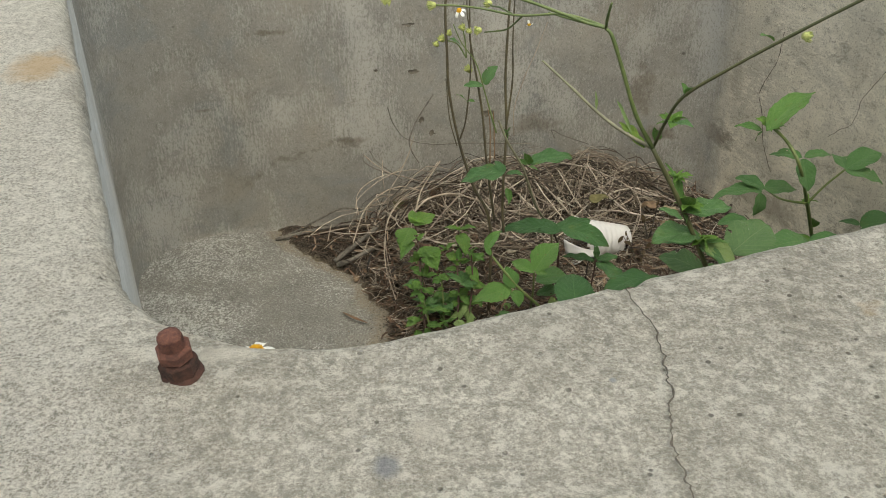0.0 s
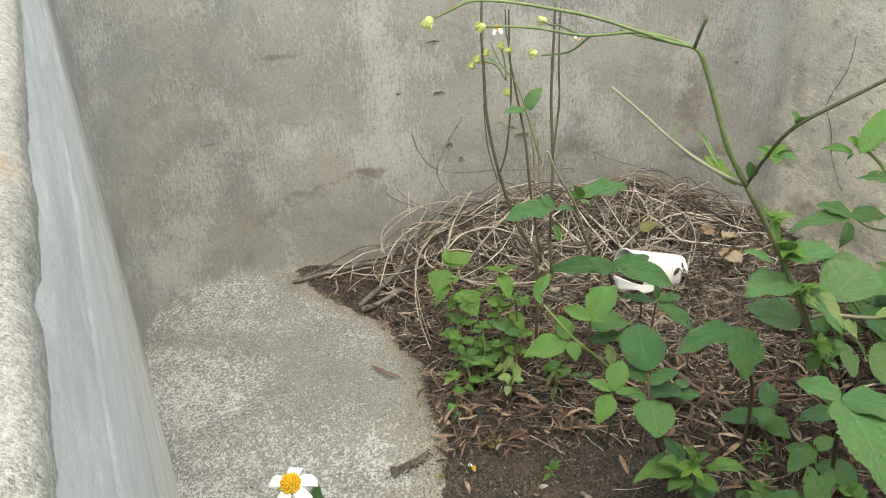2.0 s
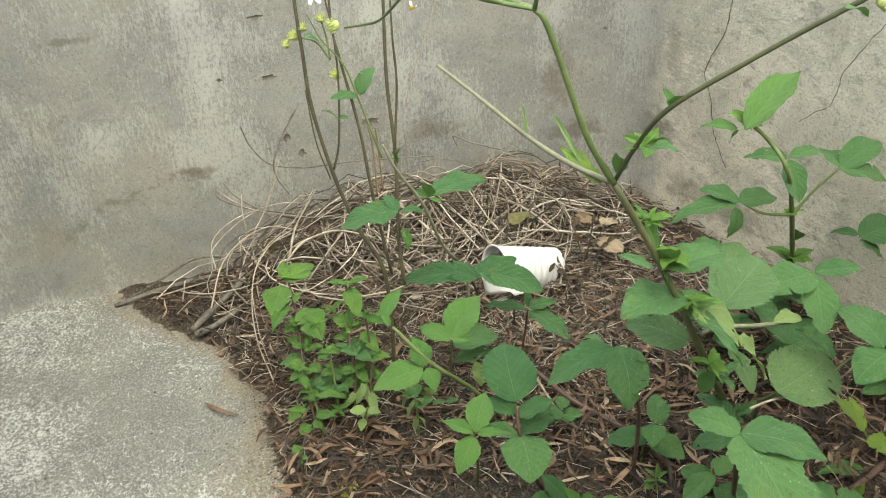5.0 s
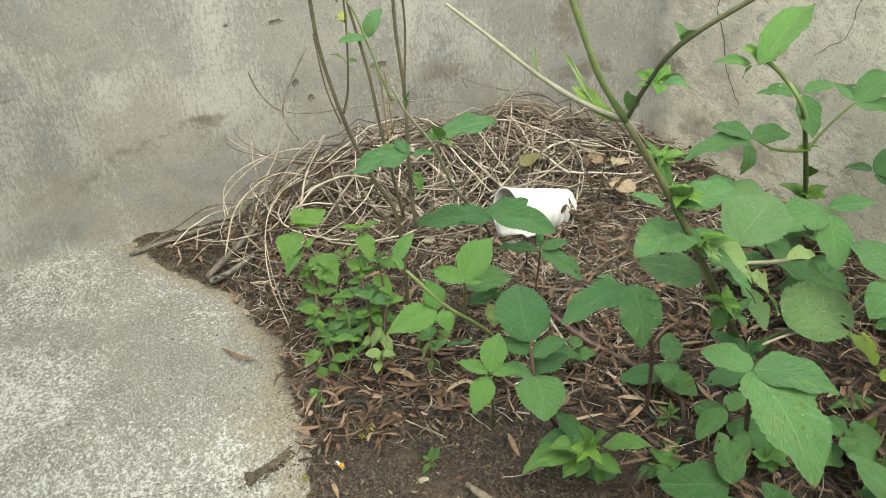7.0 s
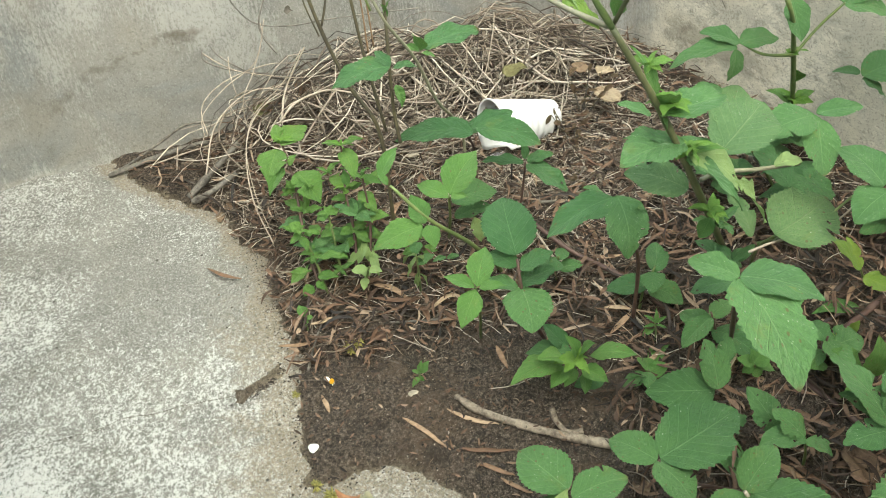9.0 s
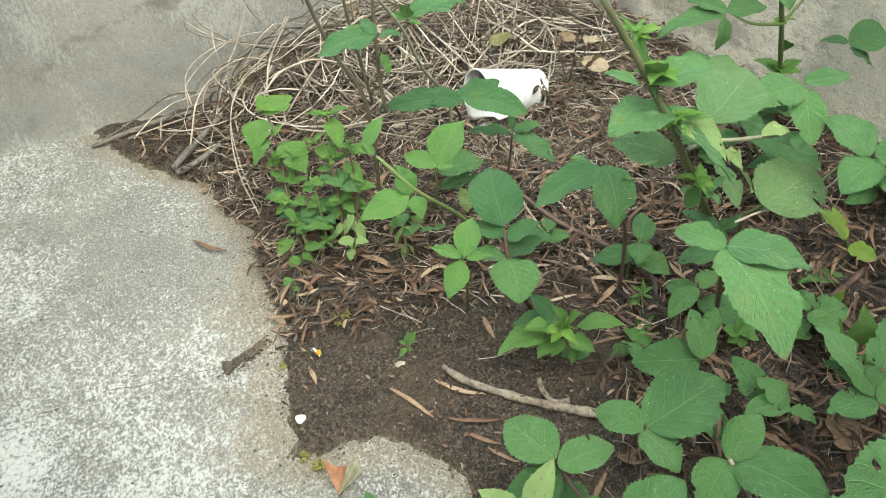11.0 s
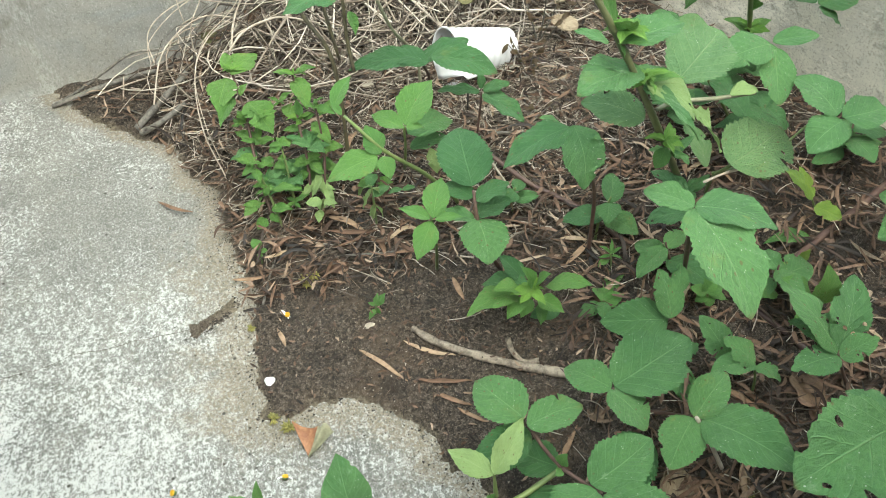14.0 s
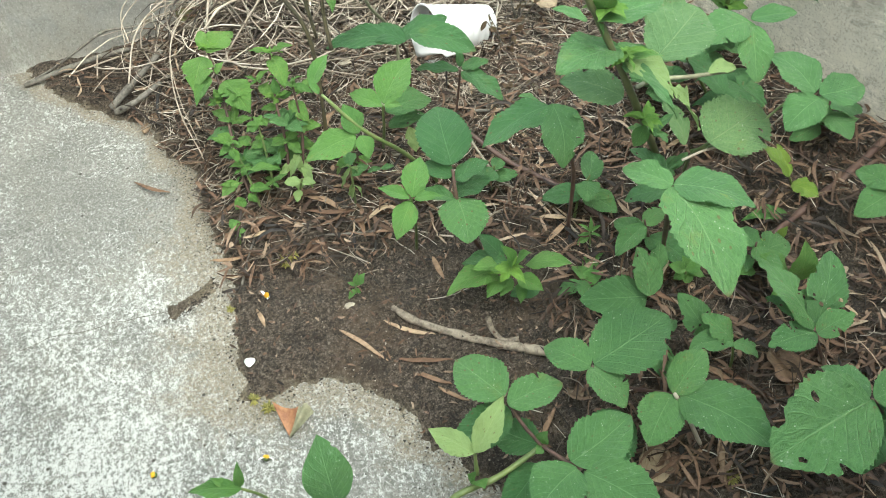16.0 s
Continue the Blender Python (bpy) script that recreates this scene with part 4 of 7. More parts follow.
def litter():
    """Narrow dead leaves, curled, thick under the weeds and thin on the bare earth."""
    rnd = random.Random(21)
    verts, faces = [], []
    made = 0
    for _ in range(32000):
        if made > 10500:
            break
        x, y = rnd.uniform(-0.22, 0.80), rnd.uniform(-0.90, -0.02)
        if x > right_x(y) - 0.008 or y < front_y(x) + 0.05:
            continue
        d = inside(x, y)
        if d < 0.004:
            continue
        bare = smooth(-0.40, -0.50, y) * smooth(0.32, 0.12, x)
        dense = (1 - 0.55 * bare) * (0.65 + 0.35 * smooth(0.0, 0.05, d))
        if rnd.random() > dense * (0.35 if x < -0.09 else 1.0):
            continue
        made += 1
        L = rnd.choice((0.008, 0.010, 0.014, 0.020, 0.028, 0.042)) * rnd.uniform(0.7, 1.3)
        if bare > 0.5:
            L = min(L, rnd.uniform(0.0025, 0.010))
        W = rnd.uniform(0.0005, 0.0021) if L > 0.016 else rnd.uniform(0.0005, 0.0026)
        if bare > 0.5:
            W = min(W, 0.0011)
        a = rnd.uniform(0, 6.283)
        tilt, roll = rnd.gauss(0, 0.20), rnd.gauss(0, 0.55)
        m = Matrix.Translation((x, y, bed(x, y) + rnd.uniform(0.001, 0.010 + 0.010 * (1 - bare)))) @ Euler((roll, tilt, a)).to_matrix().to_4x4()
        curl = rnd.gauss(0, 0.12) * L
        side = rnd.gauss(0, 0.10) * L
        b = len(verts)
        for i in range(5):
            t = i / 4
            w = W * math.sin(math.pi * (0.06 + 0.88 * t)) ** 0.8
            z = curl * (1 - (2 * t - 1) ** 2)
            s = side * (1 - (2 * t - 1) ** 2)
            for u, dz in ((-1, 0.35), (0, 0.0), (1, 0.35)):
                verts.append(m @ Vector((L * (t - 0.5), u * w + s, z + dz * w)))
        for i in range(4):
            for k in range(2):
                faces.append((b + i * 3 + k, b + i * 3 + k + 1, b + i * 3 + k + 4, b + i * 3 + k + 3))
    tagged(mesh_ob("leaf_litter", verts, faces, LITTER), "brown litter of narrow dead leaves and bark", "leaf litter", kind="stuff")


litter()


def straw_bits():
    """Short broken straws scattered through the litter."""
    rnd = random.Random(41)
    verts, faces = [], []
    made = 0
    for _ in range(30000):
        if made > 6000:
            break
        x, y = rnd.uniform(-0.10, 0.76), rnd.uniform(-0.86, -0.03)
        if x > right_x(y) - 0.03 or y < front_y(x) + 0.06 or inside(x, y) < 0.012:
            continue
        bare = smooth(-0.42, -0.50, y) * smooth(0.30, 0.12, x)
        back = smooth(-0.45, -0.15, y)
        if rnd.random() > (1 - 0.94 * bare) * (0.10 + 0.90 * back):
            continue
        made += 1
        L = rnd.uniform(0.008, 0.05)
        a, tilt, bend = rnd.uniform(0, 6.283), rnd.gauss(0, 0.16), rnd.gauss(0, 0.5)
        r = rnd.uniform(0.0003, 0.0007)
        z = bed(x, y) + rnd.uniform(0.003, 0.016)
        pts = []
        for i in range(4):
            s = i / 3 - 0.5
            aa = a + bend * s
            pts.append((x + math.cos(aa) * L * s, y + math.sin(aa) * L * s, z + tilt * L * s))
        g = tube_geo(pts, [r] * 4, 3, False)
        b = len(verts)
        verts += g[0]
        faces += [tuple(q + b for q in f) for f in g[1]]
    tagged(mesh_ob("straw_bits", verts, faces, STRAW), "short broken bits of straw in the litter", "straw", kind="stuff")


straw_bits()


def crumbs():
    rnd = random.Random(31)
    verts, faces = [], []
    for k in range(26000):
        if k < 20000:
            x, y = rnd.uniform(-0.09, 0.34), rnd.uniform(-0.76, -0.20)
            d = inside(x, y)
            if d < 0.0 - rnd.expovariate(1 / 0.013) or (d > 0.03 and k % 3 == 0):
                continue
        elif k < 20700:
            # a smear of earth on the slab
            x, y = -0.080 + rnd.gauss(0, 0.010), -0.434 + rnd.gauss(0, 0.0045)
            y += (x + 0.083) * 0.6
            d = inside(x, y)
        else:
            x, y = rnd.uniform(-0.22, 0.5), rnd.uniform(-0.5, -0.02)
            d = inside(x, y)
            if d < -0.01:
                continue
        s = rnd.uniform(0.0003, 0.0012) * (1.7 if rnd.random() < 0.08 else 1)
        if k % 330 == 0:
            # single dark grains out on the slab
            x, y, s = rnd.uniform(-0.17, -0.04), rnd.uniform(-0.66, -0.28), rnd.uniform(0.0012, 0.0021)
            d = inside(x, y)
        z = max(bed(x, y) if d > -0.02 else -1, rough((x, y, 0), 7, 3) * 0.0018) + s * 0.3
        c = Vector((x, y, z))
        b = len(verts)
        for v in ((1, 0, 0), (-0.5, 0.9, 0), (-0.5, -0.9, 0), (0, 0, 0.8), (0, 0, -0.8)):
            verts.append(c + Vector((v[0] * s * rnd.uniform(0.6, 1.3), v[1] * s * rnd.uniform(0.6, 1.3), v[2] * s)))
        for i in range(3):
            j = (i + 1) % 3
            faces += [(b + i, b + j, b + 3), (b + j, b + i, b + 4)]
    tagged(mesh_ob("soil_crumbs", verts, faces, CRUMB, False), "loose crumbs of dark soil", "soil", kind="stuff")


crumbs()


# ---------------------------------------------------------------- single fallen things
def twig(name, label, points, r0, r1, material):
    pts = []
    for p in points:
        p = Vector(p)
        if p.y < -0.03:
            low = bed(p.x, p.y) if inside(p.x, p.y) > 0 else 0.0
            p.z = max(p.z, low + r0 * 0.8)
        pts.append(p)
    ob = tube(name, pts, r0, r1, material, sides=8, steps=7, knots=0.35)
    return tagged(ob, label, "twig", group="fallen twigs and stalks")


def dry_leaf(points, width):
    """One long narrow dead leaf, bent along points."""
    pts = curve_points(points, 5)
    n = len(pts) - 1
    verts, faces = [], []
    for i, p in enumerate(pts):
        p = Vector((p.x, p.y, max(p.z, (bed(p.x, p.y) if inside(p.x, p.y) > -0.03 else 0.0) + 0.0015)))
        d = (pts[min(i + 1, n)] - pts[max(i - 1, 0)]).normalized()
        s = d.cross(Vector((0, 0, 1))).normalized()
        w = width * 0.36 * max(0.06, math.sin(math.pi * (i / n) ** 0.85)) ** 0.7
        verts += [p - s * w + Vector((0, 0, w * 0.45)), p, p + s * w + Vector((0, 0, w * 0.30))]
    for i in range(n):
        for k in range(2):
            faces.append((i * 3 + k, i * 3 + k + 1, i * 3 + k + 4, i * 3 + k + 3))
    ob = mesh_ob("dry_leaf", verts, faces, DEAD_LEAF)
    ob.modifiers.new("thickness", "SOLIDIFY").thickness = 0.0004
    return tagged(ob, "long narrow orange-brown dead leaf on the ground", "leaf", "fallen narrow leaves")


def curled_leaf():
    """A brittle leaf: a brown wedge that ends in a point, one side rolled over to show its grey-green back."""
    a, b, c, d = Vector((-0.034, -0.587, 0.008)), Vector((-0.013, -0.597, 0.01)), Vector((-0.027, -0.616, 0.002)), Vector((-0.001, -0.606, 0.016))
    n, m, extra = 12, 8, 8
    verts, faces, mats = [], [], []
    w = m + extra + 1
    for i in range(n + 1):
        t = i / n
        for j in range(w):
            if j <= m:
                u = j / m
                p = a.lerp(b, u).lerp(c, t)
                p.z += 0.007 * (1 - t) * (2 * u - 1) ** 2 + 0.0012 * noise.noise(p * 240) + (0.006 * (1 - u) if i == 0 else 0)
            else:
                u = (j - m) / extra
                side = b.lerp(c, t)
                p = side.lerp(d.lerp(c, t), u ** 0.8)
                p.z += 0.013 * math.sin(math.pi * min(1, u * 1.15)) * (1 - t * 0.75) + 0.0008 * noise.noise(p * 300)
            verts.append(p - c)
    for i in range(n):
        for j in range(w - 1):
            faces.append((i * w + j, i * w + j + 1, (i + 1) * w + j + 1, (i + 1) * w + j))
            mats.append(0 if j < m else 1)
    ob = mesh_ob("curled_leaf", verts, faces, CURL)
    ob.data.materials.append(CURL_BACK)
    ob.data.polygons.foreach_set("material_index", mats)
    ob.modifiers.new("thickness", "SOLIDIFY").thickness = 0.0004
    ob.location = c
    tagged(ob, "curled brown dead leaf lying on the concrete", "leaf")


CURL_BACK = plain("curled_leaf_back", (0.19, 0.19, 0.12), (0.34, 0.32, 0.21), 160, 0.8, 0.6)
CURL = plain("curled_leaf_brown", (0.17, 0.070, 0.034), (0.33, 0.165, 0.080), 130, 0.7, 0.6)
curled_leaf()


def white_petal():
    verts = [Vector((0, 0, 0.0022))]
    for k in range(16):
        a = k / 16 * 6.2832
        r = 0.0049 * (1 + 0.14 * math.sin(3 * a + 1) + 0.06 * math.sin(7 * a))
        verts.append(Vector((r * math.cos(a), r * 0.95 * math.sin(a), 0.0006 + 0.0006 * math.sin(2 * a))))
    faces = [(0, 1 + k, 1 + (k + 1) % 16) for k in range(16)]
    ob = mesh_ob("fallen_petal", verts, faces, PETAL)
    ob.modifiers.new("thickness", "SOLIDIFY").thickness = 0.0005
    ob.matrix_world = pose(-0.046, -0.530, bed(-0.046, -0.530) + 0.001, 8, 4, 0)
    tagged(ob, "small round white petal on dark soil", "petal")


white_petal()


def petal_mesh(length, width, droop):
    verts, faces = [], []
    n, m = 7, 5
    for i in range(n):
        t = i / (n - 1)
        w = width * 0.5 * (0.35 + 0.65 * math.sin(math.pi * min(1, 0.12 + 0.62 * t)) ** 0.8) * (1 if i < n - 1 else 0.62)
        for j in range(m):
            u = j / (m - 1) * 2 - 1
            notch = 0.06 * length * abs(math.sin(2.2 * u)) if i == n - 1 else 0
            verts.append(Vector((length * t - notch, u * w, -droop * length * t * t + 0.10 * w * u * u)))
    faces = [(i * m + j, i * m + j + 1, (i + 1) * m + j + 1, (i + 1) * m + j) for i in range(n - 1) for j in range(m - 1)]
    return verts, faces


def floret_mesh(radius, count, seed):
    """A dome of upright yellow florets."""
    rnd = random.Random(seed)
    verts, faces = [], []
    for k in range(count):
        r = radius * math.sqrt((k + 0.5) / count)
        a = k * 2.39996
        h = radius * (1.05 - 0.55 * (r / radius) ** 2) * rnd.uniform(0.8, 1.15)
        lean = 0.35 * r / radius
        base = Vector((r * math.cos(a) * 0.8, r * math.sin(a) * 0.8, 0))
        top = base + Vector((math.cos(a) * lean * h, math.sin(a) * lean * h, h))
        s = radius * 0.13
        g = tube_geo([base, base.lerp(top, 0.7), top], [s * 0.7, s, s * 0.5], 5)
        b = len(verts)
        verts += g[0]
        faces += [tuple(q + b for q in f) for f in g[1]]
    return verts, faces


def daisy(name, label, m, size, petals, missing=(), category="flower", group="", droop=0.42):
    base = new(name)
    base.matrix_world = m
    for k in range(petals):
        if k in missing:
            continue
        v, f = petal_mesh(size * 0.36, size * 0.25, droop)
        p = child(mesh_ob("petal", v, f, PETAL), base)
        p.matrix_basis = pose(0, 0, 0, 0, 0, 360 * k / petals + 9 * math.sin(k * 5)) @ pose(size * 0.12, 0, 0.0004, 0, 8 * math.sin(k * 3), 0)
        p.modifiers.new("thickness", "SOLIDIFY").thickness = 0.0003
    child(mesh_ob("yellow_centre", *floret_mesh(size * 0.20, 60, 7), POLLEN), base)
    v, f = lathe([(size * 0.06, -size * 0.17), (size * 0.13, -size * 0.12), (size * 0.15, -0.002), (size * 0.16, 0.0004)], 12)
    child(mesh_ob("green_cup", v, f, STEM_GREEN), base)
    return tagged(base, label, category, group)


for fx, fy, fz, ang, gone in ((-0.017, -0.461, 0.0, 20, (0, 1, 3)), (-0.050, -0.629, 0.0, 140, (0, 2, 4)), (-0.142, -0.614, 0.0, 250, (0, 1, 2, 4))):
    z = max(0.0, bed(fx, fy)) + 0.0035
    daisy("fallen_flower", "small fallen yellow flower head with white petals", pose(fx, fy, z, 50, 20, ang), 0.014, 5, gone, group="fallen flower heads")



def pebble(at, size, turn):
    """A flat pale chip of mortar."""
    v, f = lathe([(size * 0.45, -size * 0.25), (size * 0.9, -size * 0.12), (size, 0.0), (size * 0.8, size * 0.20), (size * 0.35, size * 0.30)], 12)
    v = worn([Vector((p.x * 1.3, p.y * 0.85, p.z)) for p in v], size * 0.6, 110)
    ob = mesh_ob("mortar_chip", v, f, CHIP, False)
    ob.matrix_world = pose(at[0], at[1], max(at[2], bed(at[0], at[1]) + size * 0.2), 12, 8, turn)
    tagged(ob, "small pale chip of mortar among dry straw", "stone", group="mortar chips")


CHIP = plain("mortar_chip", (0.24, 0.205, 0.155), (0.44, 0.39, 0.31), 260, 0.9, 0.8)
pebble((0.412, -0.314, 0.03), 0.0045, 80)
pebble((0.135, -0.178, 0.05), 0.0050, 140)
pebble((0.057, -0.498, 0.01), 0.0038, 10)
twig("fallen_branch", "pale weathered branch lying on the soil", [(0.093, -0.520, 0.018), (0.111, -0.541, 0.014), (0.145, -0.570, 0.014), (0.175, -0.592, 0.016), (0.211, -0.616, 0.016)], 0.0038, 0.0047, BARK)
twig("twig", "pale curled twig lying across the branch", [(0.170, -0.569, 0.030), (0.172, -0.577, 0.020), (0.179, -0.589, 0.016), (0.192, -0.593, 0.014)], 0.0024, 0.0034, BARK)
twig("twig", "grey dead stick at the foot of the straw", [(-0.138, -0.114, 0.010), (-0.115, -0.105, 0.024), (-0.090, -0.097, 0.040), (-0.064, -0.090, 0.058)], 0.0042, 0.0032, TWIG)
twig("twig", "grey dead stick on the concrete", [(-0.134, -0.121, 0.008), (-0.117, -0.124, 0.015), (-0.100, -0.125, 0.024), (-0.074, -0.122, 0.037)], 0.0038, 0.0030, TWIG)
twig("twig", "dark bark strip against the wall", [(-0.236, -0.022, 0.004), (-0.206, -0.014, 0.011), (-0.168, -0.014, 0.030), (-0.128, -0.014, 0.050), (-0.094, -0.020, 0.052)], 0.0014, 0.0020, TWIG)
twig("twig", "split grey stalk pointing at the corner", [(-0.238, -0.024, 0.004), (-0.212, -0.023, 0.009), (-0.186, -0.022, 0.014), (-0.131, -0.024, 0.024), (-0.060, -0.037, 0.034)], 0.0030, 0.0034, TWIG)
twig("twig", "pale thin stalk on the toe of the soil", [(-0.190, -0.034, 0.012), (-0.140, -0.036, 0.022), (-0.090, -0.044, 0.034), (-0.030, -0.060, 0.050)], 0.0011, 0.0009, STRAWPLAIN)
twig("twig", "short thin dark twig on the toe of the soil", [(-0.176, -0.055, 0.008), (-0.150, -0.070, 0.012), (-0.128, -0.092, 0.012)], 0.0009, 0.0007, TWIG)
twig("twig", "short upright dry stub", [(-0.150, -0.050, 0.010), (-0.143, -0.030, 0.030)], 0.0013, 0.0009, STRAWPLAIN)
twig("twig", "long dark brown stem lying through the weeds", [(0.226, -0.332, 0.050), (0.259, -0.383, 0.035), (0.296, -0.432, 0.030), (0.323, -0.483, 0.025), (0.354, -0.520, 0.020)], 0.0026, 0.0032, STEM_PURPLE)
twig("twig", "purplish fallen stem on the litter", [(0.386, -0.575, 0.035), (0.397, -0.608, 0.030), (0.412, -0.639, 0.025), (0.422, -0.669, 0.020)], 0.003, 0.003, STEM_PURPLE)
twig("twig", "dark purplish branch lying over the litter", [(0.643, -0.499, 0.060), (0.576, -0.528, 0.048), (0.523, -0.548, 0.045), (0.465, -0.572, 0.042), (0.416, -0.593, 0.038)], 0.0042, 0.0034, STEM_PURPLE)
twig("twig", "thin pale straw stalk across the weeds", [(0.228, -0.352, 0.050), (0.234, -0.391, 0.045), (0.244, -0.407, 0.030), (0.277, -0.449, 0.028), (0.297, -0.513, 0.020)], 0.0013, 0.0013, STRAWPLAIN)
twig("twig", "thin dry brown twig on the soil", [(0.054, -0.410, 0.020), (0.093, -0.418, 0.018), (0.133, -0.428, 0.020)], 0.0014, 0.0012, TWIG)
twig("twig", "thin dry brown twig beside the weeds", [(0.225, -0.282, 0.030), (0.260, -0.290, 0.030), (0.308, -0.307, 0.030)], 0.0018, 0.0014, TWIG)
twig("twig", "short grey twig at the edge of the soil", [(-0.037, -0.437, 0.006), (-0.022, -0.400, 0.012), (-0.009, -0.375, 0.016)], 0.0014, 0.0012, TWIG)
twig("twig", "bleached straw stub sticking out of the weed", [(0.266, -0.727, 0.085), (0.277, -0.734, 0.060), (0.288, -0.747, 0.030)], 0.0016, 0.0018, STRAWPLAIN)
twig("twig", "bleached stalk lying on the litter", [(0.415, -0.583, 0.030), (0.478, -0.562, 0.035), (0.518, -0.553, 0.040)], 0.0018, 0.0018, STRAWPLAIN)
twig("tendril", "dry curling tendril against the wall", [(-0.040, -0.020, 0.230), (-0.032, -0.020, 0.202), (-0.012, -0.025, 0.177), (0.029, -0.030, 0.168), (0.086, -0.030, 0.167), (0.189, -0.030, 0.160)], 0.0009, 0.0008, TWIG)
twig("tendril", "dark dry twig against the wall", [(0.032, -0.020, 0.248), (0.007, -0.020, 0.209), (-0.007, -0.030, 0.181), (-0.006, -0.040, 0.165), (0.006, -0.050, 0.146)], 0.0010, 0.0013, TWIG)
twig("tendril", "dark wiry twig beside the straw", [(-0.072, -0.020, 0.157), (-0.060, -0.025, 0.139), (-0.022, -0.040, 0.112)], 0.0009, 0.0011, TWIG)
twig("tendril", "dark wiry twig over the straw", [(-0.082, -0.020, 0.153), (-0.080, -0.025, 0.139), (-0.042, -0.030, 0.120), (0.049, -0.040, 0.099)], 0.0009, 0.0011, TWIG)
twig("tendril", "pale curving dry stalk standing before the wall", [(0.155, -0.060, 0.190), (0.155, -0.055, 0.233), (0.170, -0.050, 0.281), (0.187, -0.045, 0.319), (0.204, -0.040, 0.363)], 0.0008, 0.0006, STRAWPLAIN)
twig("tendril", "wiry dry loop against the wall", [(0.284, -0.030, 0.154), (0.243, -0.025, 0.169), (0.224, -0.020, 0.178), (0.229, -0.020, 0.163)], 0.0008, 0.0008, TWIG)
twig("straw_loop", "pale arching straw stalk", [(-0.001, -0.040, 0.188), (-0.013, -0.060, 0.162), (-0.027, -0.070, 0.146), (-0.064, -0.080, 0.130), (-0.095, -0.100, 0.112), (-0.098, -0.120, 0.097)], 0.0006, 0.0005, STRAWPLAIN)
twig("straw_loop", "pale arching straw stalk", [(0.034, -0.070, 0.156), (0.004, -0.090, 0.128), (-0.035, -0.120, 0.113), (-0.054, -0.150, 0.087), (-0.054, -0.210, 0.065), (-0.045, -0.260, 0.045)], 0.0006, 0.0005, STRAWPLAIN)
twig("straw_loop", "pale arching straw stalk", [(0.086, -0.100, 0.127), (0.035, -0.120, 0.124), (-0.001, -0.130, 0.117), (-0.033, -0.160, 0.098)], 0.0006, 0.0005, STRAWPLAIN)
for way, thick in (([(-0.105, -0.160, 0.070), (-0.086, -0.130, 0.107), (-0.058, -0.110, 0.125), (-0.025, -0.090, 0.126), (0.010, -0.080, 0.109)], 0.0010),
                   ([(-0.095, -0.110, 0.091), (-0.097, -0.090, 0.108), (-0.086, -0.080, 0.123), (-0.057, -0.070, 0.135), (-0.010, -0.060, 0.139), (0.026, -0.060, 0.134)], 0.0008),
                   ([(-0.046, -0.260, 0.030), (-0.057, -0.220, 0.058), (-0.057, -0.180, 0.083), (-0.047, -0.150, 0.108), (-0.025, -0.120, 0.120), (0.001, -0.100, 0.123)], 0.0009),
                   ([(-0.037, -0.130, 0.087), (-0.048, -0.100, 0.086), (-0.045, -0.090, 0.117), (-0.027, -0.070, 0.138), (-0.008, -0.050, 0.170), (-0.006, -0.040, 0.184)], 0.0008),
                   ([(-0.010, -0.160, 0.119), (0.010, -0.140, 0.127), (0.038, -0.130, 0.130), (0.061, -0.120, 0.123), (0.096, -0.120, 0.108)], 0.0015),
                   ([(-0.081, -0.040, 0.159), (-0.062, -0.050, 0.145), (-0.038, -0.050, 0.129), (0.023, -0.060, 0.114), (0.064, -0.070, 0.116)], 0.0008),
                   ([(-0.006, -0.130, 0.106), (0.007, -0.090, 0.121), (0.039, -0.050, 0.147)], 0.0015),
                   ([(-0.052, -0.050, 0.153), (-0.054, -0.070, 0.139), (-0.052, -0.080, 0.118)], 0.0008)):
    twig("straw_loop", "pale looping straw stalk beside the wall", way, thick, thick * 0.7, STRAWPLAIN)
dry_leaf([(0.040, -0.522, 0.006), (0.056, -0.545, 0.012), (0.074, -0.571, 0.006)], 0.006)
dry_leaf([(0.082, -0.572, 0.006), (0.104, -0.583, 0.012), (0.130, -0.589, 0.006)], 0.006)
dry_leaf([(0.082, -0.528, 0.008), (0.104, -0.549, 0.012), (0.123, -0.560, 0.006)], 0.006)
dry_leaf([(-0.029, -0.471, 0.006), (-0.026, -0.486, 0.010), (-0.025, -0.493, 0.005)], 0.006)
dry_leaf([(-0.125, -0.245, 0.003), (-0.106, -0.271, 0.009), (-0.089, -0.275, 0.003)], 0.006)
dry_leaf([(-0.062, -0.392, 0.006), (-0.041, -0.403, 0.011), (-0.023, -0.397, 0.006)], 0.006)
dry_leaf([(0.093, -0.592, 0.005), (0.106, -0.603, 0.010), (0.121, -0.613, 0.005)], 0.006)
dry_leaf([(0.108, -0.612, 0.005), (0.119, -0.626, 0.010), (0.130, -0.634, 0.005)], 0.005)
dry_leaf([(0.265, -0.757, 0.006), (0.281, -0.749, 0.010), (0.302, -0.741, 0.008)], 0.007)
dry_leaf([(0.255, -0.761, 0.006), (0.277, -0.770, 0.012), (0.303, -0.767, 0.006)], 0.008)
dry_leaf([(0.344, -0.675, 0.008), (0.358, -0.697, 0.012), (0.374, -0.719, 0.008)], 0.006)
dry_leaf([(0.337, -0.763, 0.006), (0.335, -0.786, 0.010), (0.344, -0.803, 0.006)], 0.006)
dry_leaf([(0.351, -0.787, 0.006), (0.366, -0.790, 0.012), (0.392, -0.792, 0.006)], 0.007)
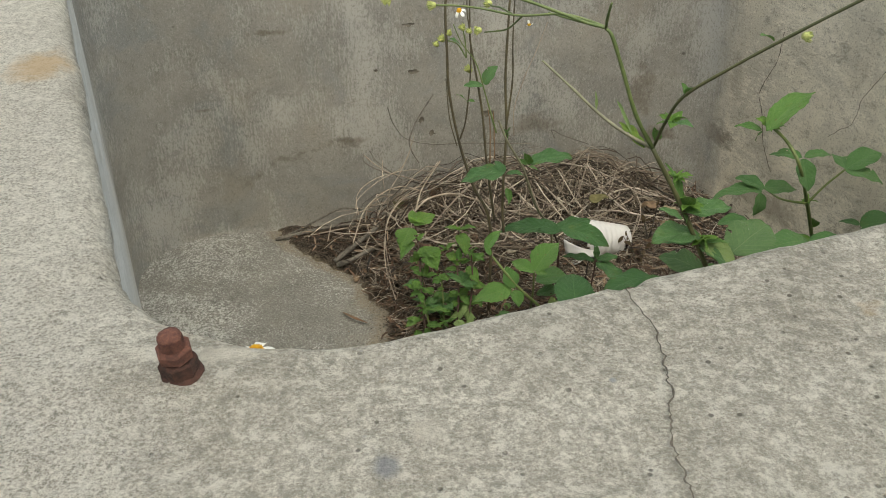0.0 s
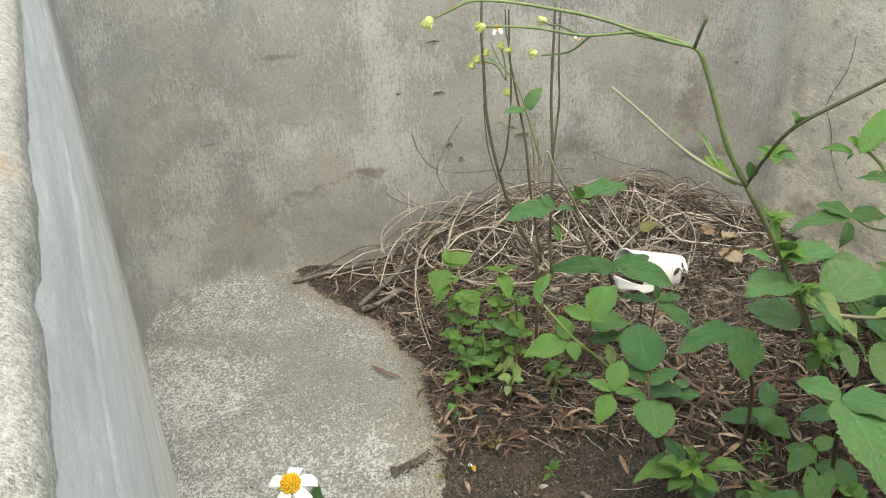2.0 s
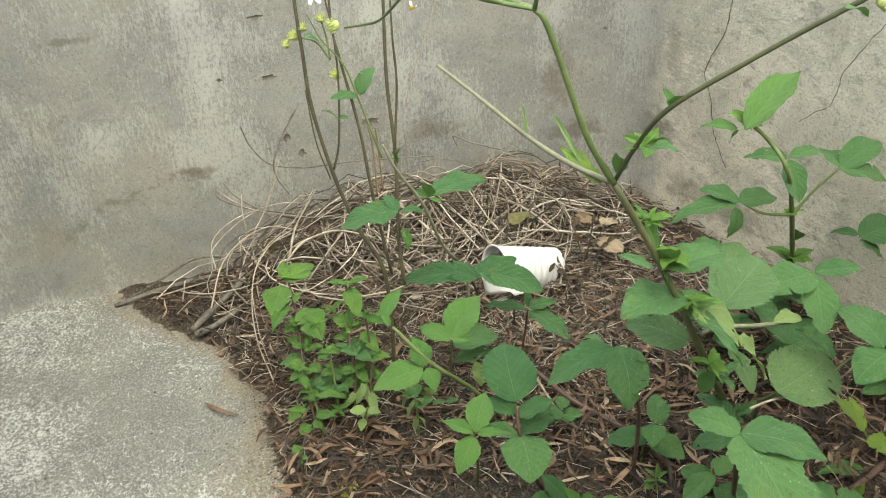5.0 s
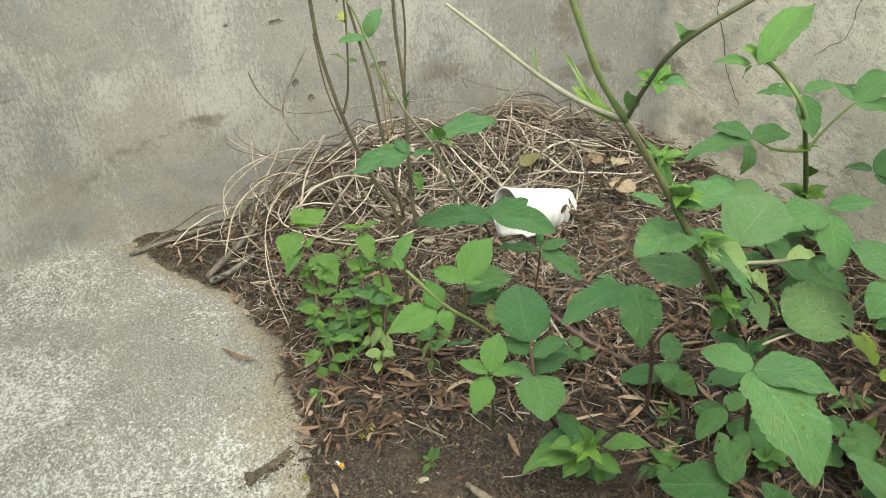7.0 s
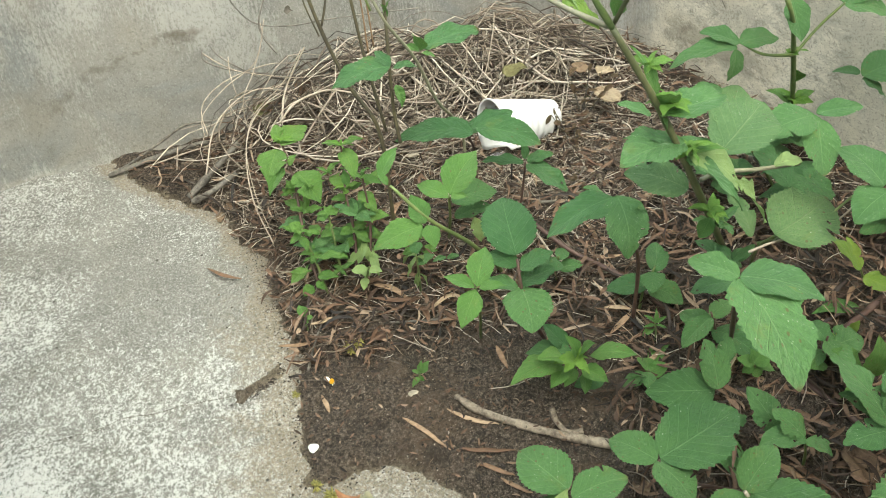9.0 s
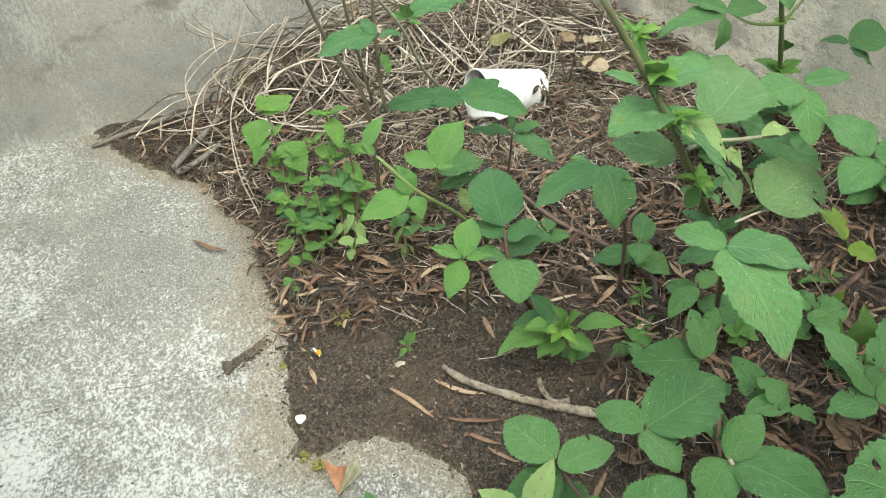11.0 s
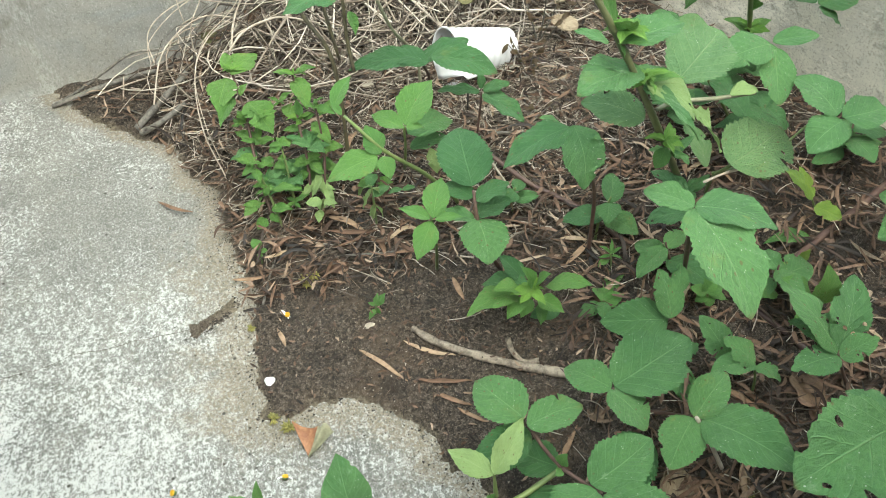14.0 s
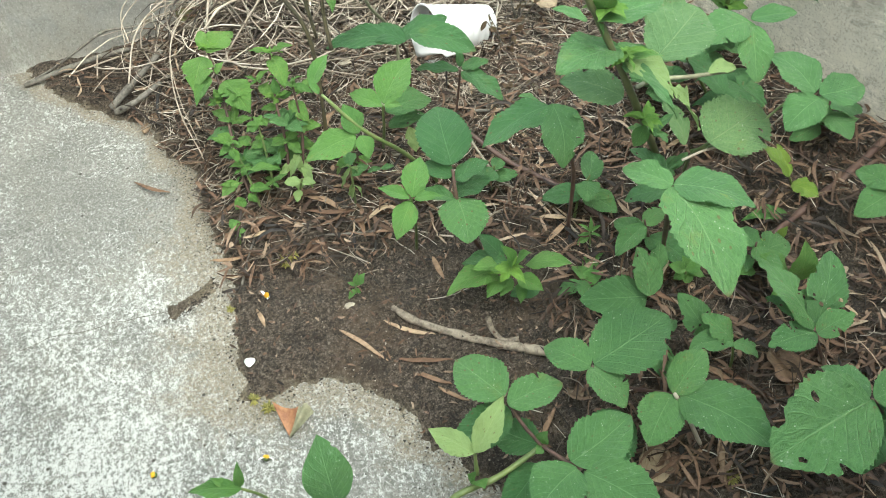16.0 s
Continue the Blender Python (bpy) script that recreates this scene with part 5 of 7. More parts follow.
dry_leaf([(0.162, -0.697, 0.006), (0.180, -0.684, 0.012), (0.199, -0.665, 0.008)], 0.007)
dry_leaf([(0.304, -0.752, 0.006), (0.300, -0.771, 0.010), (0.298, -0.784, 0.006)], 0.006)
dry_leaf([(0.400, -0.688, 0.012), (0.392, -0.715, 0.010), (0.387, -0.734, 0.006)], 0.008)


def scattered_leaves():
    """Long narrow dead leaves strewn under the weeds."""
    rnd = random.Random(91)
    made = 0
    while made < 75:
        x, y = rnd.uniform(-0.03, 0.50), rnd.uniform(-0.78, -0.22)
        if inside(x, y) < 0.03 or x > right_x(y) - 0.06 or (y < -0.42 and x < 0.09) or (y < -0.60 and x < 0.2):
            continue
        L, a, bend = rnd.uniform(0.022, 0.055), rnd.uniform(0, 6.283), rnd.gauss(0, 0.22)
        dx, dy = math.cos(a) * L / 2, math.sin(a) * L / 2
        z = bed(x, y) + rnd.uniform(0.006, 0.014)
        pts = [(x - dx, y - dy, z + rnd.uniform(-0.004, 0.004)), (x - dy * bend, y + dx * bend, z + rnd.uniform(0.0, 0.006)), (x + dx, y + dy, z + rnd.uniform(-0.004, 0.004))]
        dry_leaf(pts, rnd.uniform(0.005, 0.0095))
        made += 1


scattered_leaves()


def leaf_scrap(at, size, turn, material, label, seed):
    """A crumpled piece of a broad dead leaf."""
    n, m = 12, 9
    verts = []
    for i in range(n + 1):
        t = i / n
        w = 0.42 * math.sin(math.pi * (0.08 + 0.86 * t)) ** 0.8
        for j in range(m + 1):
            u = j / m * 2 - 1
            edge = 1 + 0.16 * noise.noise(Vector((t * 6, u, seed * 2.7)))
            q = Vector((t - 0.5, u * w * edge, 0))
            q.z = 0.30 * u * u * w + 0.16 * noise.noise(Vector((t * 2.2, u * 1.4, seed))) + 0.05 * noise.noise(Vector((t * 7, u * 5, seed)))
            verts.append(q * size)
    faces = [(i * (m + 1) + j, i * (m + 1) + j + 1, (i + 1) * (m + 1) + j + 1, (i + 1) * (m + 1) + j) for i in range(n) for j in range(m)]
    ob = mesh_ob("dead_leaf", verts, faces, material)
    ob.modifiers.new("thickness", "SOLIDIFY").thickness = 0.0004
    x, y, z = at
    ground = bed(x, y) if inside(x, y) > -0.02 else 0.0
    ob.matrix_world = pose(x, y, max(z, ground + size * 0.06), 10 * math.sin(seed), 14 * math.cos(seed * 2), turn)
    tagged(ob, label, "leaf", "crumpled dead leaves")


leaf_scrap((0.252, -0.744, 0.014), 0.034, 60, SCRAP, "crumpled tan dead leaf on dark soil", 1)
leaf_scrap((0.395, -0.702, 0.026), 0.036, 110, SCRAP, "crumpled brown dead leaf among weeds", 2)
leaf_scrap((0.334, -0.570, 0.040), 0.034, 80, SCRAP, "crumpled brown dead leaf hanging on a weed", 3)
leaf_scrap((0.282, -0.125, 0.104), 0.032, 20, OLIVE_SCRAP, "withered olive leaf lying on the straw", 4)
leaf_scrap((0.389, -0.163, 0.066), 0.034, 150, SCRAP, "pale curled dead leaf beside the cup", 5)
leaf_scrap((0.402, -0.122, 0.075), 0.030, 40, SCRAP, "pale crumpled leaf in the straw", 6)
leaf_scrap((0.372, -0.110, 0.080), 0.026, 100, SCRAP, "crumpled tan leaf in the straw", 7)
leaf_scrap((0.030, -0.035, 0.085), 0.026, 70, SCRAP, "crumpled tan leaf under the straw", 8)
leaf_scrap((-0.023, -0.030, 0.060), 0.032, 10, OLIVE_SCRAP, "withered olive leaf at the wall", 9)
leaf_scrap((-0.093, -0.148, 0.008), 0.016, 120, SCRAP, "small pale dead leaf at the edge of the soil", 10)
leaf_scrap((-0.103, -0.160, 0.005), 0.014, 75, SCRAP, "small pale dead leaf on the concrete", 11)
leaf_scrap((0.155, -0.640, 0.014), 0.018, 35, SCRAP, "small curled brown leaf on dark soil", 12)
leaf_scrap((0.218, -0.660, 0.014), 0.018, 95, SCRAP, "small curled tan leaf below a weed", 13)
leaf_scrap((0.300, -0.300, 0.030), 0.026, 140, SCRAP, "crumpled pale leaf in the litter", 14)
leaf_scrap((0.045, -0.420, 0.012), 0.020, 15, DEAD_LEAF, "small reddish dead leaf on the soil", 15)
wall_crack(walls[1], [(0.526, -0.144, 0.369), (0.526, -0.143, 0.350), (0.525, -0.139, 0.319), (0.521, -0.128, 0.295), (0.517, -0.117, 0.265), (0.522, -0.131, 0.238), (0.525, -0.141, 0.194), (0.530, -0.154, 0.174), (0.535, -0.169, 0.151)], 0.0010)
wall_crack(walls[1], [(0.590, -0.321, 0.386), (0.585, -0.308, 0.364), (0.578, -0.288, 0.323), (0.576, -0.283, 0.284), (0.571, -0.267, 0.271), (0.562, -0.244, 0.246)], 0.0007)


# ---------------------------------------------------------------- how weeds are made
LEAF_BUSH = leaf_green("leaf_bush", (0.062, 0.146, 0.032), (0.126, 0.238, 0.048), (0.22, 0.35, 0.10), 0.4)
LEAF_YOUNG = leaf_green("leaf_young", (0.085, 0.195, 0.030), (0.165, 0.300, 0.050), (0.27, 0.40, 0.11), 0.15)
LEAF_GREY = leaf_green("leaf_greyish", (0.075, 0.155, 0.058), (0.145, 0.240, 0.095), (0.23, 0.31, 0.15), 1.0)
STEM_BROWN = plain("stem_dry_brown", (0.16, 0.095, 0.050), (0.27, 0.175, 0.10), 120, 0.8, 0.6)
STEM_GREY = plain("stem_grey_green", (0.17, 0.16, 0.11), (0.27, 0.27, 0.17), 120, 0.6, 0.4)
STEM_OLIVE = plain("stem_olive", (0.075, 0.085, 0.035), (0.135, 0.130, 0.058), 90, 0.55)
STALKS = {"straw": STRAWPLAIN, "dead": TWIG, "olive": STEM_OLIVE, "green": STEM_GREEN, "dark": STEM_DARK, "purple": STEM_PURPLE, "brown": STEM_BROWN, "grey": STEM_GREY}
LEAF_DEAD = leaf_green("leaf_dead", (0.060, 0.034, 0.022), (0.13, 0.080, 0.050), (0.17, 0.12, 0.08), 0.0)
# material, outline (0 broad, 1 pointed, 2 lobed, 3 smooth-edged), holes, bites at the edge
BLADES = {"dead": (LEAF_DEAD, 1, 0, 1), "dark": (LEAF_DARK, 0, 1, 0), "mid": (LEAF_MID, 0, 1, 1), "fresh": (LEAF_FRESH, 1, 0, 0), "pale": (LEAF_PALE, 1, 0, 1), "bush": (LEAF_BUSH, 1, 1, 1), "young": (LEAF_YOUNG, 1, 0, 0),
          "holey": (LEAF_MID, 0, 5, 3), "blotch": (LEAF_GREY, 0, 3, 1), "lobed": (LEAF_MID, 2, 0, 0), "yellow": (LEAF_YELLOW, 2, 2, 4), "smooth": (LEAF_MID, 3, 0, 1), "eaten": (LEAF_PALE, 2, 5, 8)}
MADE = {}
TURN = random.Random(77)


def blade(kind, variant):
    """A leaf of length 1 along x and width 1 along y: finely toothed, folded along the midrib, puckered between the veins, with round holes and bitten edges."""
    if (kind, variant) in MADE:
        return MADE[kind, variant]
    material, shape, holes, bites = BLADES[kind]
    rnd = random.Random(hash_of(kind) + variant * 13)
    n, m = (68, 18) if shape in (0, 2, 3) else (36, 10)
    droop, arch, fold = rnd.uniform(0.05, 0.20), rnd.uniform(0.03, 0.11), rnd.uniform(0.03, 0.16)
    wave, ph = rnd.uniform(0.012, 0.032), rnd.uniform(0, 6)
    side_bend = rnd.uniform(-0.06, 0.06)
    twist = rnd.uniform(-0.35, 0.35)
    teeth = {0: 15, 1: 8, 2: 16, 3: 9}[shape]
    depth = {0: 0.095, 1: 0.10, 2: 0.095, 3: 0.015}[shape]
    bitten = [(rnd.choice((-1, 1)), rnd.uniform(0.2, 0.92), rnd.uniform(0.018, 0.055), rnd.uniform(0.15, 0.50) + (0.35 if kind == "eaten" else 0.0)) for _ in range(bites and rnd.randint(bites // 2, bites + 1))]

    def half_width(t, s):
        if shape in (0, 2):
            w = 0.5 * math.sin(math.pi * min(1.0, t ** 0.74)) ** 0.74
        elif shape == 3:
            w = 0.5 * math.sin(math.pi * min(1.0, t ** 0.80)) ** 0.95
        else:
            w = 0.5 * math.sin(math.pi * min(1.0, t ** 0.74)) ** 1.05
        if shape == 2:
            w *= 1.10 - 0.22 * max(0.0, math.sin(t * 13.0 + 2.2 * s)) * smooth(0.06, 0.2, t) * smooth(0.95, 0.75, t)
        w *= 1 + 0.10 * noise.noise(Vector((t * 3.1, s * 7 + variant * 3.3, ph)))
        for bs, bt, bw, bd in bitten:
            if bs == s:
                w *= 1 - bd * math.exp(-((t - bt) / bw) ** 4)
        return w
    outline = {(i, s): half_width(i / n, s) for i in range(n + 1) for s in (-1, 1)}
    spots = []
    for _ in range(holes and rnd.randint(max(0, holes - 1), holes + 1)):
        t, u = rnd.uniform(0.2, 0.85), rnd.choice((-1, 1)) * rnd.uniform(0.15, 0.8)
        spots.append((t, u * half_width(t, 1 if u > 0 else -1), rnd.uniform(0.014, 0.040), rnd.uniform(0, 6)))
    verts, uvs, inner = [], [], []
    for i in range(n + 1):
        t = i / n
        for j in range(m + 1):
            u = j / m * 2 - 1
            s = 1 if u > 0 else -1
            k = (t * teeth + 0.35 * noise.noise(Vector((t * 9, s * 4, ph)))) % 1.0
            saw = (k / 0.72 if k < 0.72 else (1 - k) / 0.28) * smooth(0.04, 0.12, t) * smooth(1.0, 0.94, t)
            y = u * outline[i, s] * (1 + depth * (saw - 0.35) * abs(u) ** 6)
            x = t + 0.045 * abs(u) * math.sin(math.pi * t)
            gone = False
            for ht, hy, hr, hp in spots:
                dx, dy = x - ht, (y - hy) * 0.75
                a = math.atan2(dy, dx)
                r = hr * (1 + 0.30 * math.sin(2 * a + hp) + 0.15 * math.sin(5 * a + hp))
                d = math.hypot(dx, dy)
                if d < r:
                    gone = True
                    f = r / max(d, 1e-5)
                    x, y = ht + dx * f, hy + dy * f / 0.75
            y += side_bend * math.sin(math.pi * t)
            z = arch * math.sin(math.pi * t) - droop * t * t + fold * abs(u) * outline[i, s]
            z += wave * math.sin(t * 14 + ph + (2 if u > 0 else 0)) * abs(u) ** 2
            z += 0.5 * wave * noise.noise(Vector((t * 5, u * 2.5, ph))) + twist * (t - 0.3) * u * outline[i, s] * 0.6
            z += 0.010 * (abs(math.sin((t - abs(u) ** 0.85 * 0.27) * 7.5 * math.pi)) - 0.5) * math.sin(math.pi * abs(u)) * math.sin(math.pi * t)
            verts.append((x, y, z))
            uvs.append((j / m, t))
            inner.append(gone)
    faces = []
    for i in range(n):
        for j in range(m):
            q = (i * (m + 1) + j, i * (m + 1) + j + 1, (i + 1) * (m + 1) + j + 1, (i + 1) * (m + 1) + j)
            if not all(inner[k] for k in q):
                faces.append(q)
    me = bpy.data.meshes.new("leaf")
    me.from_pydata(verts, [], faces)
    me.materials.append(material)
    me.polygons.foreach_set("use_smooth", [True] * len(faces))
    lay = me.uv_layers.new(name="UVMap")
    for lp in me.loops:
        lay.data[lp.index].uv = uvs[lp.vertex_index]
    me.update()
    MADE[kind, variant] = me
    return me


def hash_of(word):
    return sum(ord(c) * (i + 3) for i, c in enumerate(word))


def weed(name, label):
    base = new(name)
    return tagged(base, label, "weed", "weeds in the tank")


def rooted(plant, p):
    """Sets the weed's foot on the ground below p, once."""
    if "foot" not in plant:
        z = bed(p[0], p[1]) if inside(p[0], p[1]) > -0.02 else 0.0
        plant.location = (p[0], p[1], min(z, p[2]))
        plant["foot"] = 1.0
        return True
    return False


def stalk(plant, points, r0, r1, tone):
    first = rooted(plant, points[0])
    pts = [Vector(p) for p in points]
    if first:
        foot = plant.location.copy()
        if pts[0].z - foot.z > 0.004:
            pts.insert(0, Vector((pts[0].x, pts[0].y, foot.z - 0.003)))
    pts = [p - plant.location for p in pts]
    return tube("stem", pts, r0, r1, STALKS[tone], plant, 8, 6, 0.22)


def leaf(plant, kind, base, tip, width, roll=None):
    b, t = Vector(base), Vector(tip)
    d = t - b
    L = d.length
    x = d.normalized()
    z = Vector((TURN.uniform(-0.18, 0.18), -0.22 + TURN.uniform(-0.18, 0.18), 1.0))
    z = (z - x * z.dot(x))
    if z.length < 0.1:
        z = Vector((0, -1, 0.2))
        z = z - x * z.dot(x)
    z.normalize()
    y = z.cross(x)
    r = TURN.uniform(-0.22, 0.22) if roll is None else roll
    y, z = y * math.cos(r) + z * math.sin(r), z * math.cos(r) - y * math.sin(r)
    if kind == "bush":
        L *= 0.84
    W = L * width * 1.04
    ob = new("leaf", blade(kind, TURN.randrange(6)))
    ob.parent = plant
    m = Matrix((x * L, y * W, z * L)).transposed().to_4x4()
    m.translation = b - plant.location
    ob.matrix_basis = m
    return ob


def bud(plant, at, size, aim):
    """A half-closed flower head: a green cup, overlapping bracts and a ragged cream tuft."""
    rnd = random.Random(int(size * 1e5) + int(at[0] * 4000))
    verts, faces = lathe([(size * 0.12, -size * 0.48), (size * 0.30, -size * 0.36), (size * 0.38, -size * 0.10), (size * 0.34, size * 0.14), (size * 0.2, size * 0.26)], 12)
    for k in range(34):
        a = k * 2.4
        ring = math.sqrt((k + 0.5) / 34)
        r = size * 0.36 * ring
        p = Vector((r * math.cos(a), r * math.sin(a), -size * 0.12 * ring))
        q = p + Vector((math.cos(a) * size * 0.16 * ring + rnd.gauss(0, size * 0.04), math.sin(a) * size * 0.16 * ring + rnd.gauss(0, size * 0.04), size * rnd.uniform(0.34, 0.58)))
        g = tube_geo([p, p.lerp(q, 0.6), q], [size * 0.055, size * 0.06, size * 0.022], 4)
        o = len(verts)
        verts = verts + g[0]
        faces = faces + [tuple(i + o for i in f) for f in g[1]]
    ob = child(mesh_ob("flower_bud", verts, faces, BUD), plant)
    ob.matrix_basis = Matrix.Translation(Vector(at) - plant.location) @ Vector(aim).to_track_quat("Z", "Y").to_matrix().to_4x4()
    return ob


def low_weed(x, y, top, pairs, size, kinds, seed):
    """A small weed grown by rule: a leaning stem with opposite pairs of leaves."""
    rnd = random.Random(seed)
    plant = weed("low_weed", "low green weed growing through dry litter")
    z = bed(x, y)
    lean = Vector((rnd.uniform(-0.3, 0.3), rnd.uniform(-0.35, 0.1), 1)) * (top - z)
    foot = Vector((x, y, z))
    stalk(plant, [foot, foot + lean * 0.5 + Vector((rnd.uniform(-0.004, 0.004), 0, 0)), foot + lean], 0.0017, 0.0010, rnd.choice(("green", "purple")))
    turn = rnd.uniform(0, 3.1)
    for k in range(pairs):
        at = foot + lean * (0.35 + 0.65 * (k + 0.6) / pairs)
        turn += 1.57 + rnd.uniform(-0.3, 0.3)
        for s in (0, math.pi):
            L = size * rnd.uniform(0.65, 1.15) * (1 - 0.30 * k / pairs)
            a = turn + s + rnd.uniform(-0.25, 0.25)
            tip = at + Vector((math.cos(a), math.sin(a), rnd.uniform(-0.25, 0.25))) * L
            tip.z = max(tip.z, bed(tip.x, tip.y) + 0.004)
            if tip.x < right_x(tip.y) - 0.01:
                leaf(plant, rnd.choice(kinds), at, tip, rnd.uniform(0.5, 0.75))
    return plant



def dead_weed(x, y, top, count, seed):
    """A dried-up weed: thin dark stems with shrivelled leaves."""
    rnd = random.Random(seed)
    plant = weed("dead_weed", "dried dark brown weed standing in the straw")
    foot = Vector((x, y, bed(x, y)))
    for k in range(count):
        lean = Vector((rnd.uniform(-0.6, 0.6), rnd.uniform(-0.6, 0.3), 1)) * top * rnd.uniform(0.5, 1.1)
        lean.z = min(lean.z, top)
        stalk(plant, [foot + Vector((rnd.uniform(-0.008, 0.008), rnd.uniform(-0.008, 0.008), 0)), foot + lean * 0.5, foot + lean], 0.0010, 0.0005, "dead")
        for i in range(5):
            at = foot + lean * (0.3 + 0.7 * i / 4)
            tip = at + Vector((rnd.uniform(-1, 1), rnd.uniform(-1, 1), rnd.uniform(-0.9, 0.3))).normalized() * rnd.uniform(0.006, 0.016)
            leaf(plant, "dead", at, tip, rnd.uniform(0.25, 0.5), rnd.uniform(-1, 1))
    return plant


def tuft(plant, kind, at, count, size):
    """A cluster of young leaves at a joint of the stem."""
    if kind == "fresh":
        kind = "young"
    for k in range(count):
        a = k * 2.4 + TURN.uniform(-0.4, 0.4)
        up = TURN.uniform(-0.1, 0.9)
        tip = Vector(at) + Vector((math.cos(a), math.sin(a), up)).normalized() * size * TURN.uniform(0.5, 1.2)
        leaf(plant, kind, at, tip, TURN.uniform(0.30, 0.55), TURN.uniform(-0.7, 0.7))



# ---------------------------------------------------------------- the weeds
plant = weed("bushy_weed", "small bushy weed with many pointed bright leaves")
stalk(plant, [(-0.007, -0.332, 0.020), (-0.011, -0.301, 0.060), (-0.009, -0.252, 0.100), (-0.013, -0.217, 0.135)], 0.002, 0.0012, "purple")
stalk(plant, [(-0.000, -0.342, 0.015), (-0.006, -0.325, 0.055), (-0.014, -0.313, 0.085)], 0.0016, 0.001, "green")
stalk(plant, [(0.035, -0.337, 0.020), (0.041, -0.311, 0.070), (0.041, -0.292, 0.105), (0.047, -0.258, 0.140)], 0.0018, 0.001, "purple")
stalk(plant, [(0.019, -0.326, 0.020), (0.019, -0.311, 0.060), (0.018, -0.299, 0.090)], 0.0014, 0.001, "green")
stalk(plant, [(0.049, -0.338, 0.030), (0.060, -0.311, 0.080), (0.060, -0.297, 0.125)], 0.0016, 0.001, "purple")
leaf(plant, "bush", (-0.014, -0.228, 0.135), (0.024, -0.199, 0.145), 0.66)
leaf(plant, "bush", (-0.016, -0.224, 0.135), (-0.014, -0.196, 0.150), 0.53)
leaf(plant, "bush", (-0.019, -0.225, 0.130), (-0.041, -0.267, 0.120), 0.77)
leaf(plant, "bush", (-0.016, -0.249, 0.120), (-0.042, -0.279, 0.110), 0.45)
leaf(plant, "bush", (-0.010, -0.247, 0.120), (0.001, -0.235, 0.130), 0.53)
leaf(plant, "bush", (-0.011, -0.262, 0.100), (-0.018, -0.252, 0.110), 0.53)
leaf(plant, "bush", (-0.003, -0.247, 0.110), (0.017, -0.297, 0.100), 0.71)
leaf(plant, "bush", (-0.004, -0.278, 0.080), (-0.028, -0.255, 0.090), 0.53)
leaf(plant, "mid", (-0.007, -0.285, 0.070), (-0.036, -0.280, 0.070), 0.80)
leaf(plant, "bush", (-0.013, -0.314, 0.085), (-0.026, -0.307, 0.095), 0.81)
leaf(plant, "bush", (-0.013, -0.314, 0.080), (-0.031, -0.321, 0.075), 0.53)
leaf(plant, "bush", (-0.011, -0.315, 0.080), (0.005, -0.321, 0.085), 0.53)
leaf(plant, "bush", (-0.015, -0.318, 0.080), (-0.010, -0.336, 0.070), 0.53)
leaf(plant, "bush", (-0.006, -0.326, 0.060), (-0.024, -0.318, 0.060), 0.53)
leaf(plant, "bush", (-0.005, -0.328, 0.060), (-0.012, -0.332, 0.050), 0.64)
leaf(plant, "bush", (-0.004, -0.334, 0.060), (0.035, -0.347, 0.065), 0.37)
leaf(plant, "bush", (-0.015, -0.331, 0.045), (-0.041, -0.339, 0.040), 0.75)
leaf(plant, "bush", (-0.007, -0.341, 0.040), (0.019, -0.346, 0.040), 0.53)
leaf(plant, "bush", (-0.009, -0.341, 0.035), (-0.001, -0.353, 0.030), 0.64)
leaf(plant, "bush", (-0.014, -0.340, 0.030), (-0.028, -0.351, 0.025), 0.81)
leaf(plant, "bush", (0.045, -0.257, 0.140), (0.024, -0.239, 0.140), 0.53)
leaf(plant, "bush", (0.049, -0.256, 0.140), (0.074, -0.260, 0.150), 0.53)
leaf(plant, "bush", (0.048, -0.258, 0.135), (0.053, -0.307, 0.125), 0.45)
leaf(plant, "bush", (0.043, -0.282, 0.105), (0.025, -0.258, 0.110), 0.64)
leaf(plant, "fresh", (0.044, -0.289, 0.110), (0.044, -0.279, 0.125), 0.50)
leaf(plant, "fresh", (0.046, -0.288, 0.105), (0.059, -0.290, 0.110), 0.50)
leaf(plant, "fresh", (0.042, -0.285, 0.100), (0.034, -0.279, 0.105), 0.50)
leaf(plant, "bush", (0.043, -0.291, 0.095), (0.021, -0.288, 0.100), 0.53)
leaf(plant, "bush", (0.045, -0.288, 0.090), (0.037, -0.299, 0.085), 0.75)
leaf(plant, "bush", (0.055, -0.290, 0.100), (0.071, -0.321, 0.090), 0.53)
leaf(plant, "bush", (0.018, -0.302, 0.090), (0.002, -0.306, 0.085), 0.81)
leaf(plant, "bush", (0.019, -0.304, 0.090), (0.033, -0.295, 0.090), 0.64)
leaf(plant, "bush", (0.021, -0.306, 0.075), (0.009, -0.303, 0.075), 0.64)
leaf(plant, "bush", (0.041, -0.311, 0.070), (0.022, -0.316, 0.070), 0.64)
leaf(plant, "bush", (0.042, -0.315, 0.070), (0.057, -0.332, 0.060), 0.59)
leaf(plant, "bush", (0.044, -0.314, 0.075), (0.057, -0.318, 0.080), 0.64)
leaf(plant, "fresh", (0.060, -0.297, 0.125), (0.078, -0.310, 0.120), 0.34)
leaf(plant, "fresh", (0.060, -0.297, 0.125), (0.068, -0.304, 0.140), 0.40)
leaf(plant, "bush", (0.037, -0.312, 0.060), (0.031, -0.327, 0.055), 0.64)
leaf(plant, "bush", (0.060, -0.311, 0.080), (0.085, -0.314, 0.080), 0.53)
leaf(plant, "pale", (0.046, -0.325, 0.060), (0.050, -0.336, 0.040), 0.40)
leaf(plant, "pale", (0.052, -0.327, 0.060), (0.035, -0.336, 0.040), 0.35)
